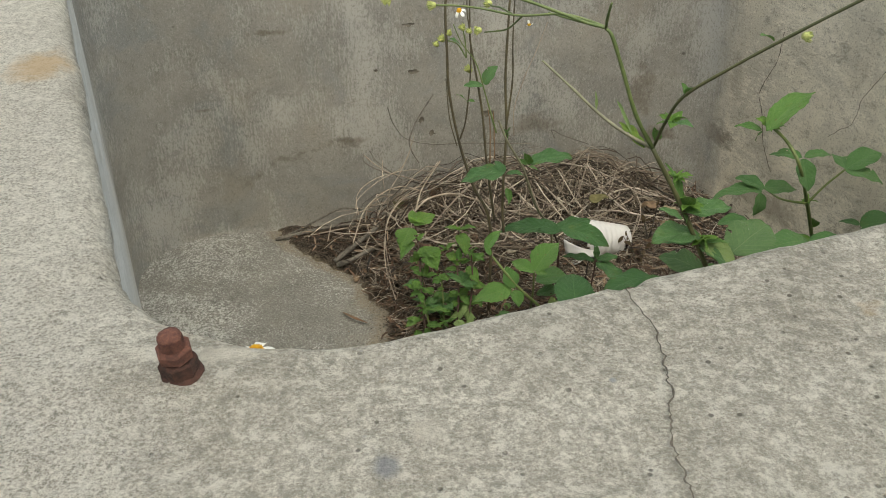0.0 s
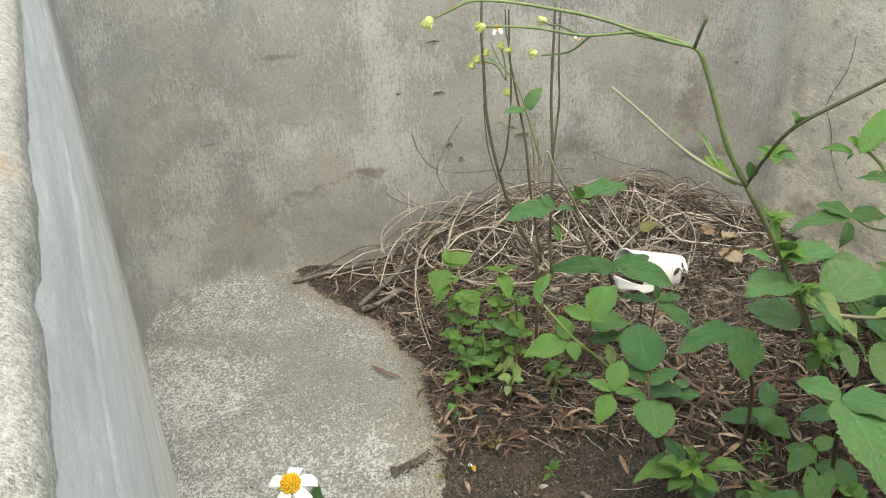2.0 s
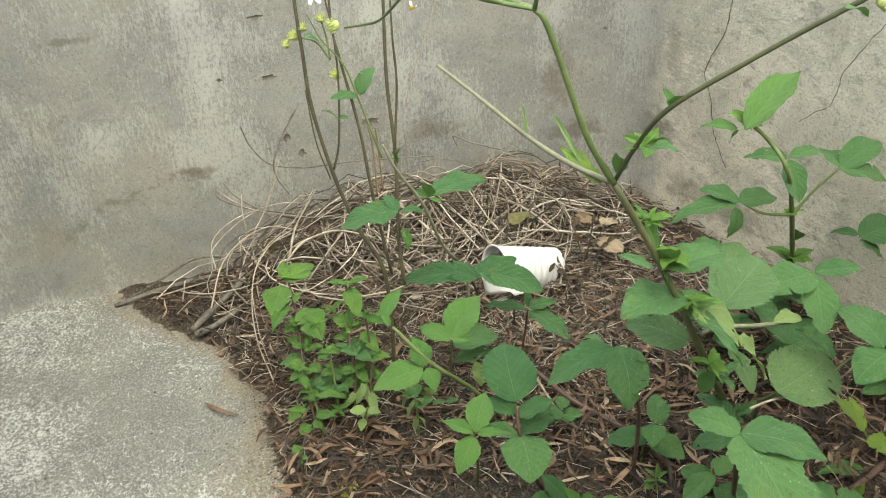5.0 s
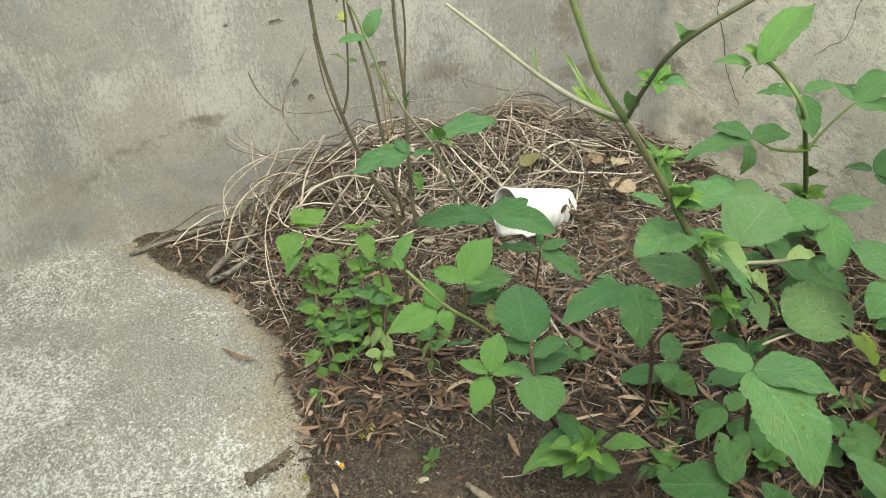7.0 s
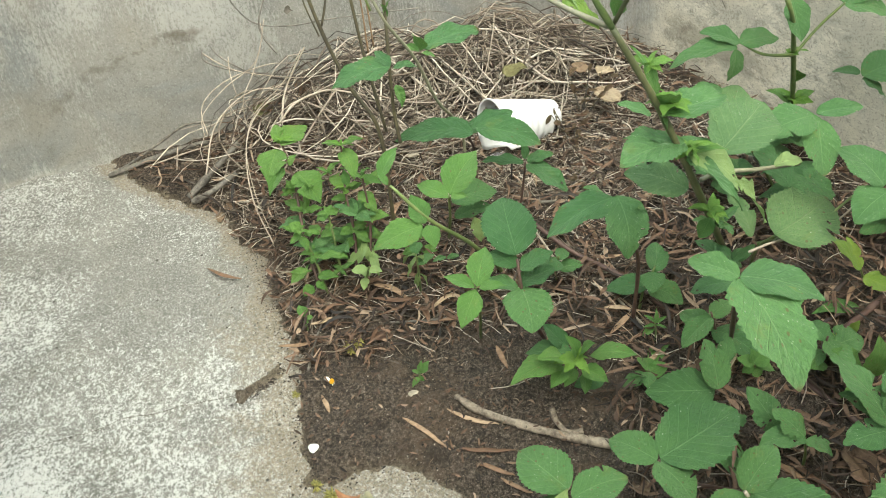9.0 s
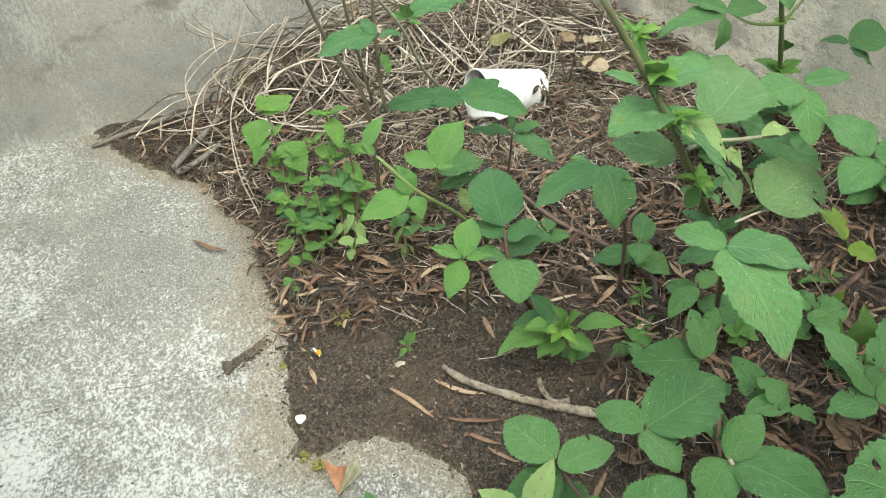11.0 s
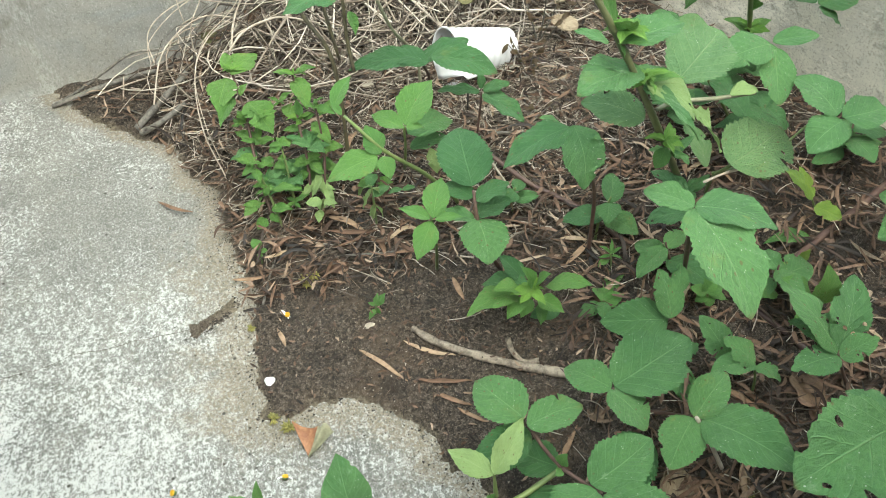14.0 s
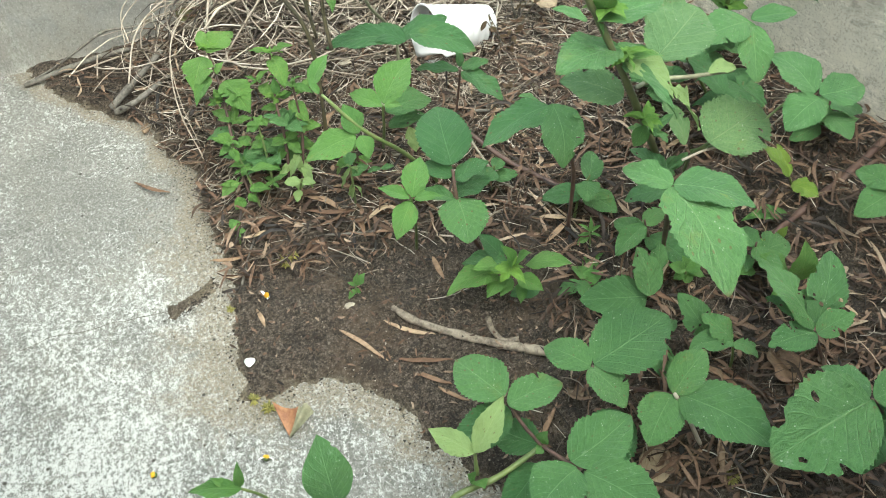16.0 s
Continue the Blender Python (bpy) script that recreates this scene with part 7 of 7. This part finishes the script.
leaf(plant, "mid", (0.310, -0.609, 0.050), (0.312, -0.575, 0.080), 0.60)
leaf(plant, "mid", (0.310, -0.605, 0.045), (0.250, -0.598, 0.060), 0.60)
leaf(plant, "holey", (0.326, -0.587, 0.050), (0.339, -0.567, 0.070), 0.50)
plant = weed("leafy_weed", "weed with broad blotched grey-green leaves")
stalk(plant, [(0.402, -0.492, 0.060), (0.377, -0.530, 0.130), (0.371, -0.558, 0.170)], 0.002, 0.0014, "green")
stalk(plant, [(0.373, -0.534, 0.140), (0.408, -0.551, 0.160), (0.434, -0.554, 0.185), (0.448, -0.555, 0.200)], 0.0018, 0.0009, "green")
stalk(plant, [(0.347, -0.560, 0.160), (0.369, -0.560, 0.165), (0.404, -0.555, 0.159), (0.426, -0.550, 0.157), (0.445, -0.550, 0.171), (0.453, -0.550, 0.193)], 0.0013, 0.0007, "straw")
leaf(plant, "blotch", (0.368, -0.562, 0.175), (0.430, -0.541, 0.190), 0.86)
leaf(plant, "blotch", (0.386, -0.547, 0.160), (0.413, -0.564, 0.150), 0.55)
leaf(plant, "blotch", (0.352, -0.553, 0.170), (0.346, -0.526, 0.200), 0.50)
leaf(plant, "blotch", (0.315, -0.543, 0.260), (0.367, -0.510, 0.280), 0.78)
leaf(plant, "mid", (0.327, -0.530, 0.240), (0.295, -0.511, 0.260), 0.50)
leaf(plant, "mid", (0.417, -0.511, 0.250), (0.367, -0.518, 0.250), 0.66)
leaf(plant, "mid", (0.421, -0.508, 0.250), (0.464, -0.511, 0.250), 0.40)
leaf(plant, "mid", (0.417, -0.517, 0.250), (0.409, -0.553, 0.220), 0.62)
leaf(plant, "mid", (0.444, -0.580, 0.220), (0.429, -0.539, 0.240), 0.78)
leaf(plant, "mid", (0.443, -0.587, 0.220), (0.408, -0.600, 0.210), 0.80)
leaf(plant, "mid", (0.446, -0.584, 0.220), (0.491, -0.581, 0.220), 0.66)
leaf(plant, "dark", (0.442, -0.472, 0.140), (0.428, -0.429, 0.160), 0.62)
leaf(plant, "dark", (0.483, -0.431, 0.120), (0.507, -0.460, 0.100), 0.50)
leaf(plant, "dark", (0.469, -0.440, 0.130), (0.444, -0.417, 0.120), 0.50)
plant = weed("leafy_weed", "tall weed with a thick dark stem forking into bare arms")
FORKED = plant
stalk(plant, [(0.405, -0.490, 0.020), (0.373, -0.492, 0.090), (0.283, -0.577, 0.250), (0.236, -0.586, 0.345), (0.198, -0.586, 0.413)], 0.0036, 0.0021, "olive")
stalk(plant, [(0.198, -0.586, 0.413), (0.177, -0.590, 0.450), (0.158, -0.592, 0.500), (0.147, -0.594, 0.527), (0.141, -0.593, 0.534)], 0.0021, 0.0016, "green")
stalk(plant, [(0.197, -0.582, 0.412), (0.171, -0.569, 0.425), (0.149, -0.555, 0.440), (0.122, -0.546, 0.465), (0.098, -0.535, 0.486)], 0.0019, 0.0011, "grey")
stalk(plant, [(0.141, -0.593, 0.534), (0.137, -0.611, 0.550), (0.136, -0.623, 0.565)], 0.0014, 0.001, "green")
stalk(plant, [(0.141, -0.593, 0.534), (0.133, -0.587, 0.535), (0.117, -0.569, 0.535), (0.100, -0.545, 0.535)], 0.0012, 0.0008, "green")
leaf(plant, "yellow", (0.192, -0.580, 0.410), (0.173, -0.555, 0.430), 0.26)
leaf(plant, "fresh", (0.199, -0.584, 0.420), (0.198, -0.594, 0.440), 0.50)
leaf(plant, "mid", (0.208, -0.595, 0.440), (0.223, -0.613, 0.450), 0.42)
leaf(plant, "fresh", (0.204, -0.641, 0.487), (0.199, -0.640, 0.500), 0.50)
leaf(plant, "fresh", (0.204, -0.641, 0.487), (0.204, -0.650, 0.500), 0.50)
leaf(plant, "pale", (0.149, -0.555, 0.440), (0.148, -0.552, 0.460), 0.12)
leaf(plant, "pale", (0.182, -0.571, 0.420), (0.177, -0.519, 0.440), 0.06)
leaf(plant, "fresh", (0.237, -0.586, 0.340), (0.249, -0.605, 0.350), 0.50)
leaf(plant, "fresh", (0.237, -0.586, 0.340), (0.236, -0.604, 0.370), 0.42)
leaf(plant, "fresh", (0.237, -0.589, 0.340), (0.241, -0.593, 0.330), 0.60)
leaf(plant, "mid", (0.251, -0.585, 0.310), (0.219, -0.572, 0.320), 0.42)
leaf(plant, "dark", (0.255, -0.579, 0.300), (0.229, -0.554, 0.290), 0.45)
leaf(plant, "holey", (0.259, -0.580, 0.300), (0.290, -0.626, 0.280), 0.30)
leaf(plant, "blotch", (0.272, -0.576, 0.260), (0.233, -0.549, 0.270), 0.60)
leaf(plant, "fresh", (0.259, -0.584, 0.300), (0.285, -0.598, 0.310), 0.32)
leaf(plant, "fresh", (0.234, -0.582, 0.345), (0.221, -0.574, 0.390), 0.26)
leaf(plant, "fresh", (0.236, -0.580, 0.345), (0.225, -0.579, 0.370), 0.40)
leaf(plant, "fresh", (0.287, -0.583, 0.240), (0.309, -0.578, 0.220), 0.60)
leaf(plant, "fresh", (0.299, -0.569, 0.220), (0.291, -0.571, 0.200), 0.60)
leaf(plant, "mid", (0.239, -0.586, 0.340), (0.294, -0.573, 0.340), 0.42)
leaf(plant, "mid", (0.259, -0.531, 0.300), (0.239, -0.516, 0.310), 0.40)
leaf(plant, "fresh", (0.198, -0.774, 0.585), (0.211, -0.771, 0.580), 0.40)
leaf(plant, "eaten", (0.262, -0.587, 0.306), (0.330, -0.604, 0.236), 0.28, 0.15)
leaf(plant, "mid", (0.258, -0.585, 0.312), (0.205, -0.600, 0.322), 0.62, 0.2)
stalk(plant, [(0.280, -0.578, 0.268), (0.300, -0.570, 0.264), (0.344, -0.555, 0.245), (0.391, -0.540, 0.228)], 0.0020, 0.0017, "grey")
leaf(plant, "pale", (0.360, -0.550, 0.240), (0.398, -0.538, 0.232), 0.34)
tuft(plant, "fresh", (0.244, -0.589, 0.350), 11, 0.018)
tuft(plant, "fresh", (0.260, -0.588, 0.308), 11, 0.018)
tuft(plant, "fresh", (0.288, -0.583, 0.240), 11, 0.017)
tuft(plant, "mid", (0.312, -0.559, 0.200), 10, 0.020)
tuft(plant, "fresh", (0.230, -0.577, 0.375), 9, 0.015)
tuft(plant, "fresh", (0.204, -0.611, 0.450), 8, 0.016)
tuft(plant, "mid", (0.379, -0.494, 0.080), 10, 0.025)
plant = weed("leafy_weed", "tall green weed against the brushed wall")
stalk(plant, [(0.556, -0.305, 0.070), (0.526, -0.333, 0.140), (0.476, -0.387, 0.230), (0.436, -0.426, 0.300), (0.423, -0.410, 0.325), (0.396, -0.408, 0.350)], 0.0032, 0.0018, "green")
stalk(plant, [(0.473, -0.392, 0.230), (0.438, -0.395, 0.240), (0.419, -0.383, 0.250)], 0.0016, 0.001, "green")
stalk(plant, [(0.476, -0.390, 0.230), (0.493, -0.392, 0.255), (0.510, -0.399, 0.280)], 0.0018, 0.0012, "green")
leaf(plant, "fresh", (0.385, -0.428, 0.350), (0.452, -0.392, 0.390), 0.34)
leaf(plant, "fresh", (0.386, -0.414, 0.345), (0.356, -0.406, 0.350), 0.42)
leaf(plant, "fresh", (0.394, -0.408, 0.345), (0.416, -0.415, 0.350), 0.50)
leaf(plant, "fresh", (0.386, -0.417, 0.345), (0.381, -0.412, 0.330), 0.50)
leaf(plant, "mid", (0.449, -0.402, 0.300), (0.416, -0.383, 0.300), 0.42)
leaf(plant, "mid", (0.453, -0.400, 0.300), (0.484, -0.403, 0.305), 0.50)
leaf(plant, "mid", (0.449, -0.405, 0.300), (0.452, -0.431, 0.270), 0.62)
leaf(plant, "mid", (0.417, -0.385, 0.250), (0.389, -0.363, 0.260), 0.62)
leaf(plant, "mid", (0.418, -0.385, 0.250), (0.464, -0.380, 0.250), 0.50)
leaf(plant, "mid", (0.413, -0.390, 0.250), (0.353, -0.372, 0.240), 0.42)
leaf(plant, "mid", (0.409, -0.393, 0.250), (0.407, -0.401, 0.220), 0.70)
leaf(plant, "mid", (0.509, -0.399, 0.280), (0.513, -0.361, 0.285), 0.60)
leaf(plant, "mid", (0.511, -0.399, 0.280), (0.557, -0.388, 0.300), 0.55)
leaf(plant, "mid", (0.507, -0.404, 0.280), (0.553, -0.417, 0.270), 0.50)
leaf(plant, "dark", (0.545, -0.402, 0.200), (0.526, -0.385, 0.200), 0.66)
leaf(plant, "dark", (0.544, -0.407, 0.200), (0.599, -0.396, 0.200), 0.60)
leaf(plant, "dark", (0.541, -0.412, 0.200), (0.568, -0.420, 0.180), 0.50)
leaf(plant, "fresh", (0.533, -0.327, 0.120), (0.507, -0.315, 0.140), 0.60)
leaf(plant, "fresh", (0.534, -0.327, 0.120), (0.551, -0.334, 0.140), 0.60)
leaf(plant, "mid", (0.538, -0.321, 0.100), (0.523, -0.305, 0.100), 0.60)
leaf(plant, "fresh", (0.511, -0.353, 0.170), (0.509, -0.363, 0.190), 0.60)
tuft(plant, "fresh", (0.530, -0.330, 0.130), 10, 0.018)
tuft(plant, "fresh", (0.391, -0.415, 0.350), 9, 0.016)
tuft(plant, "fresh", (0.475, -0.389, 0.230), 8, 0.014)
plant = weed("leafy_weed", "broad weed leaves spreading at the foot of the brushed wall")
stalk(plant, [(0.493, -0.389, 0.050), (0.450, -0.409, 0.120), (0.391, -0.418, 0.200)], 0.002, 0.0014, "green")
leaf(plant, "blotch", (0.385, -0.431, 0.190), (0.412, -0.405, 0.220), 0.90)
leaf(plant, "mid", (0.392, -0.409, 0.220), (0.355, -0.408, 0.220), 0.50)
leaf(plant, "dark", (0.466, -0.414, 0.120), (0.431, -0.392, 0.140), 0.60)
leaf(plant, "dark", (0.508, -0.386, 0.120), (0.473, -0.362, 0.140), 0.60)
leaf(plant, "mid", (0.517, -0.417, 0.140), (0.472, -0.392, 0.160), 0.60)
plant = weed("leafy_weed", "yellow-green ragged weed among dry litter")
stalk(plant, [(0.519, -0.522, 0.020), (0.507, -0.525, 0.050), (0.496, -0.527, 0.070)], 0.0014, 0.001, "green")
leaf(plant, "yellow", (0.494, -0.533, 0.070), (0.471, -0.506, 0.100), 0.42)
leaf(plant, "yellow", (0.496, -0.531, 0.070), (0.493, -0.505, 0.090), 0.30)
leaf(plant, "yellow", (0.499, -0.534, 0.060), (0.515, -0.557, 0.060), 0.66)
leaf(plant, "fresh", (0.487, -0.553, 0.040), (0.438, -0.551, 0.050), 0.36)
leaf(plant, "yellow", (0.459, -0.578, 0.040), (0.426, -0.599, 0.050), 0.50)
leaf(plant, "yellow", (0.459, -0.578, 0.040), (0.462, -0.584, 0.060), 0.40)
leaf(plant, "fresh", (0.439, -0.631, 0.050), (0.411, -0.618, 0.080), 0.55)
leaf(plant, "fresh", (0.439, -0.634, 0.050), (0.405, -0.649, 0.050), 0.30)
leaf(plant, "fresh", (0.444, -0.636, 0.050), (0.438, -0.636, 0.100), 0.50)
leaf(plant, "dark", (0.424, -0.542, 0.030), (0.428, -0.566, 0.030), 0.60)
plant = weed("leafy_weed", "green weed at the edge under the branch")
stalk(plant, [(0.602, -0.607, 0.020), (0.574, -0.598, 0.060), (0.547, -0.600, 0.100)], 0.002, 0.0014, "purple")
leaf(plant, "mid", (0.540, -0.608, 0.110), (0.523, -0.578, 0.110), 0.70)
leaf(plant, "mid", (0.545, -0.607, 0.100), (0.502, -0.618, 0.100), 0.70)
leaf(plant, "mid", (0.549, -0.599, 0.120), (0.582, -0.595, 0.120), 0.70)
plant = weed("leafy_weed", "small leafy weed on the bare concrete side")
stalk(plant, [(-0.038, -0.699, 0.020), (-0.054, -0.690, 0.050), (-0.069, -0.688, 0.070)], 0.0016, 0.001, "green")
leaf(plant, "fresh", (-0.068, -0.689, 0.070), (-0.107, -0.677, 0.070), 0.36)
leaf(plant, "fresh", (-0.069, -0.687, 0.070), (-0.066, -0.680, 0.090), 0.36)
leaf(plant, "fresh", (-0.079, -0.683, 0.070), (-0.088, -0.678, 0.080), 0.40)
leaf(plant, "fresh", (-0.081, -0.685, 0.070), (-0.098, -0.683, 0.060), 0.50)
plant = weed("leafy_weed", "single upright green leaf in front of the soil")
stalk(plant, [(-0.003, -0.754, 0.050), (-0.005, -0.775, 0.140), (-0.005, -0.790, 0.200)], 0.0016, 0.001, "green")
leaf(plant, "smooth", (-0.005, -0.792, 0.200), (-0.006, -0.767, 0.238), 0.62)
leaf(plant, "mid", (-0.005, -0.794, 0.200), (-0.025, -0.798, 0.200), 0.60)

# buds and thin flower stalks at the top of the tall forked weed
plant = FORKED
stalk(plant, [(0.201, -0.580, 0.411), (0.199, -0.610, 0.450), (0.201, -0.642, 0.488), (0.226, -0.676, 0.526), (0.253, -0.710, 0.562), (0.305, -0.775, 0.628)], 0.0016, 0.0012, "olive")
hub = Vector((0.143, -0.584, 0.532))
stalk(plant, [hub, (0.126, -0.575, 0.537), (0.104, -0.570, 0.541), (0.070, -0.560, 0.538), (0.038, -0.552, 0.543), (0.016, -0.547, 0.545), (-0.003, -0.543, 0.545)], 0.0014, 0.0009, "green")
stalk(plant, [(0.074, -0.560, 0.538), (0.064, -0.540, 0.520), (0.056, -0.525, 0.513), (0.046, -0.512, 0.508)], 0.0009, 0.0007, "green")
stalk(plant, [(0.064, -0.558, 0.539), (0.057, -0.530, 0.537), (0.055, -0.500, 0.529), (0.055, -0.472, 0.523)], 0.0009, 0.0007, "green")
stalk(plant, [hub, (0.128, -0.580, 0.535), (0.102, -0.578, 0.545), (0.070, -0.572, 0.556), (0.030, -0.566, 0.565), (0.005, -0.562, 0.569), (-0.016, -0.560, 0.570), (-0.030, -0.558, 0.564), (-0.042, -0.557, 0.559)], 0.0016, 0.0009, "green")
for at, size, aim in (((0.039, -0.512, 0.510), 0.0085, (-0.9, 0.1, -0.2)), ((0.055, -0.467, 0.522), 0.009, (-0.5, 0.6, -0.2)),
                      ((-0.007, -0.543, 0.545), 0.009, (-1, 0.1, -0.15)), ((-0.047, -0.558, 0.556), 0.010, (-0.5, 0, -0.85)), ((0.262, -0.715, 0.562), 0.009, (0.8, -0.1, -0.3))):
    bud(plant, at, size, aim)

# flower clusters at the top of the dark-stemmed weed
plant = STEMMY
for at, size in (((0.026, -0.262, 0.419), 0.010), ((0.019, -0.264, 0.413), 0.008), ((0.035, -0.262, 0.426), 0.009), ((0.052, -0.262, 0.432), 0.009), ((0.060, -0.264, 0.428), 0.008), ((0.060, -0.262, 0.378), 0.011)):
    bud(plant, at, size, (-0.4, -0.3, 0.6))
stalk(plant, [(0.056, -0.268, 0.395), (0.045, -0.264, 0.412), (0.027, -0.262, 0.418)], 0.0010, 0.0008, "green")
stalk(plant, [(0.056, -0.268, 0.395), (0.055, -0.264, 0.415), (0.052, -0.262, 0.431)], 0.0010, 0.0008, "green")
daisy("small_daisy", "small white and orange flower on the dark-stemmed weed", Matrix.Translation((0.048, -0.260, 0.452)) @ pose(0, 0, 0, 35, -15, 0), 0.017, 5, (1, 2), group="open flowers", droop=0.7)
daisy("small_daisy", "small white flower hanging before the wall", Matrix.Translation((0.137, -0.250, 0.429)) @ pose(0, 0, 0, 120, 10, 0), 0.011, 6, (1, 3), group="open flowers", droop=0.7)



def fallen_bud(x, y, size, seed):
    """A withered yellow-green flower head: a ragged knot of short bracts."""
    rnd = random.Random(seed)
    verts, faces = [], []
    for q in range(26):
        d = Vector((rnd.gauss(0, 1), rnd.gauss(0, 1), abs(rnd.gauss(0, 0.7)))).normalized()
        g = tube_geo([Vector((0, 0, size * 0.15)), d * size * 0.6, d * size * rnd.uniform(0.8, 1.2)], [size * 0.16, size * 0.15, size * 0.04], 5)
        o = len(verts)
        verts += g[0]
        faces += [tuple(i + o for i in f) for f in g[1]]
    ob = mesh_ob("fallen_bud", verts, faces, BUD_DRY)
    ob.location = (x, y, max(0.001, bed(x, y) if inside(x, y) > -0.02 else 0.0) + size * 0.2)
    tagged(ob, "withered yellow-green flower head on the ground", "flower head", "fallen flower heads")


BUD_DRY = plain("withered_bud", (0.13, 0.125, 0.035), (0.30, 0.27, 0.075), 300, 0.8, 0.5)
for x, y, size, seed in ((-0.050, -0.568, 0.0065, 1), (-0.038, -0.581, 0.0075, 2), (-0.053, -0.459, 0.0048, 3), (0.009, -0.424, 0.0095, 4), (0.306, -0.773, 0.0085, 5), (0.018, -0.418, 0.0065, 6)):
    fallen_bud(x, y, size, seed)

# the daisy that stands close to the rim
plant = weed("daisy_plant", "single white and yellow daisy on a thin green stem")
stalk(plant, [(0.115, -0.765, 0.000), (0.06, -0.785, 0.10), (-0.04, -0.812, 0.22), (-0.110, -0.830, 0.325), (-0.139, -0.836, 0.368), (-0.1535, -0.838, 0.387)], 0.0016, 0.0011, "green")
stalk(plant, [(-0.139, -0.836, 0.366), (-0.155, -0.846, 0.362), (-0.168, -0.852, 0.352), (-0.173, -0.854, 0.345)], 0.0006, 0.0005, "green")
bud(plant, (-0.174, -0.855, 0.343), 0.0075, (-0.2, 0, -0.9))
bud(plant, (-0.178, -0.852, 0.352), 0.0058, (-0.5, 0, 0.2))
leaf(plant, "mid", (-0.1435, -0.837, 0.374), (-0.1425, -0.834, 0.388), 0.55)
leaf(plant, "mid", (-0.030, -0.809, 0.21), (-0.055, -0.78, 0.20), 0.45)
flower = daisy("flower_head", "white petals round a yellow centre", Matrix.Translation((-0.156, -0.8385, 0.3930)) @ pose(0, 0, 0, 20, -6, 15), 0.031, 5, droop=0.85)
flower.matrix_basis = Matrix.Translation(-plant.location) @ flower.matrix_basis
del flower["category"]
flower.parent = plant

# low growth between the larger weeds
low_weed(0.345, -0.545, 0.075, 2, 0.045, ("dark", "mid"), 1)
low_weed(0.300, -0.470, 0.070, 2, 0.040, ("dark", "mid"), 2)
low_weed(0.420, -0.600, 0.080, 2, 0.045, ("mid", "holey"), 3)
low_weed(0.300, -0.640, 0.050, 2, 0.040, ("mid", "holey"), 4)
low_weed(0.480, -0.440, 0.120, 3, 0.050, ("dark", "mid"), 5)
low_weed(0.430, -0.360, 0.100, 3, 0.045, ("dark", "mid"), 6)
low_weed(0.520, -0.330, 0.120, 3, 0.045, ("mid", "fresh"), 7)
low_weed(0.400, -0.290, 0.075, 2, 0.035, ("fresh", "mid"), 8)
low_weed(0.235, -0.405, 0.060, 2, 0.035, ("dark", "mid"), 9)
low_weed(0.265, -0.560, 0.040, 2, 0.030, ("fresh", "holey"), 10)
low_weed(0.560, -0.480, 0.110, 3, 0.050, ("mid", "dark"), 11)
low_weed(0.105, -0.330, 0.055, 2, 0.025, ("bush", "mid"), 12)
low_weed(0.060, -0.290, 0.065, 3, 0.025, ("bush", "fresh"), 13)
low_weed(0.020, -0.300, 0.070, 3, 0.026, ("bush", "fresh"), 14)
low_weed(0.035, -0.345, 0.055, 2, 0.024, ("bush", "pale"), 15)

# dried-up weeds round the cup
dead_weed(0.336, -0.187, 0.055, 6, 1)
dead_weed(0.297, -0.273, 0.045, 4, 2)
dead_weed(0.362, -0.150, 0.095, 6, 3)
dead_weed(0.113, -0.340, 0.050, 4, 4)
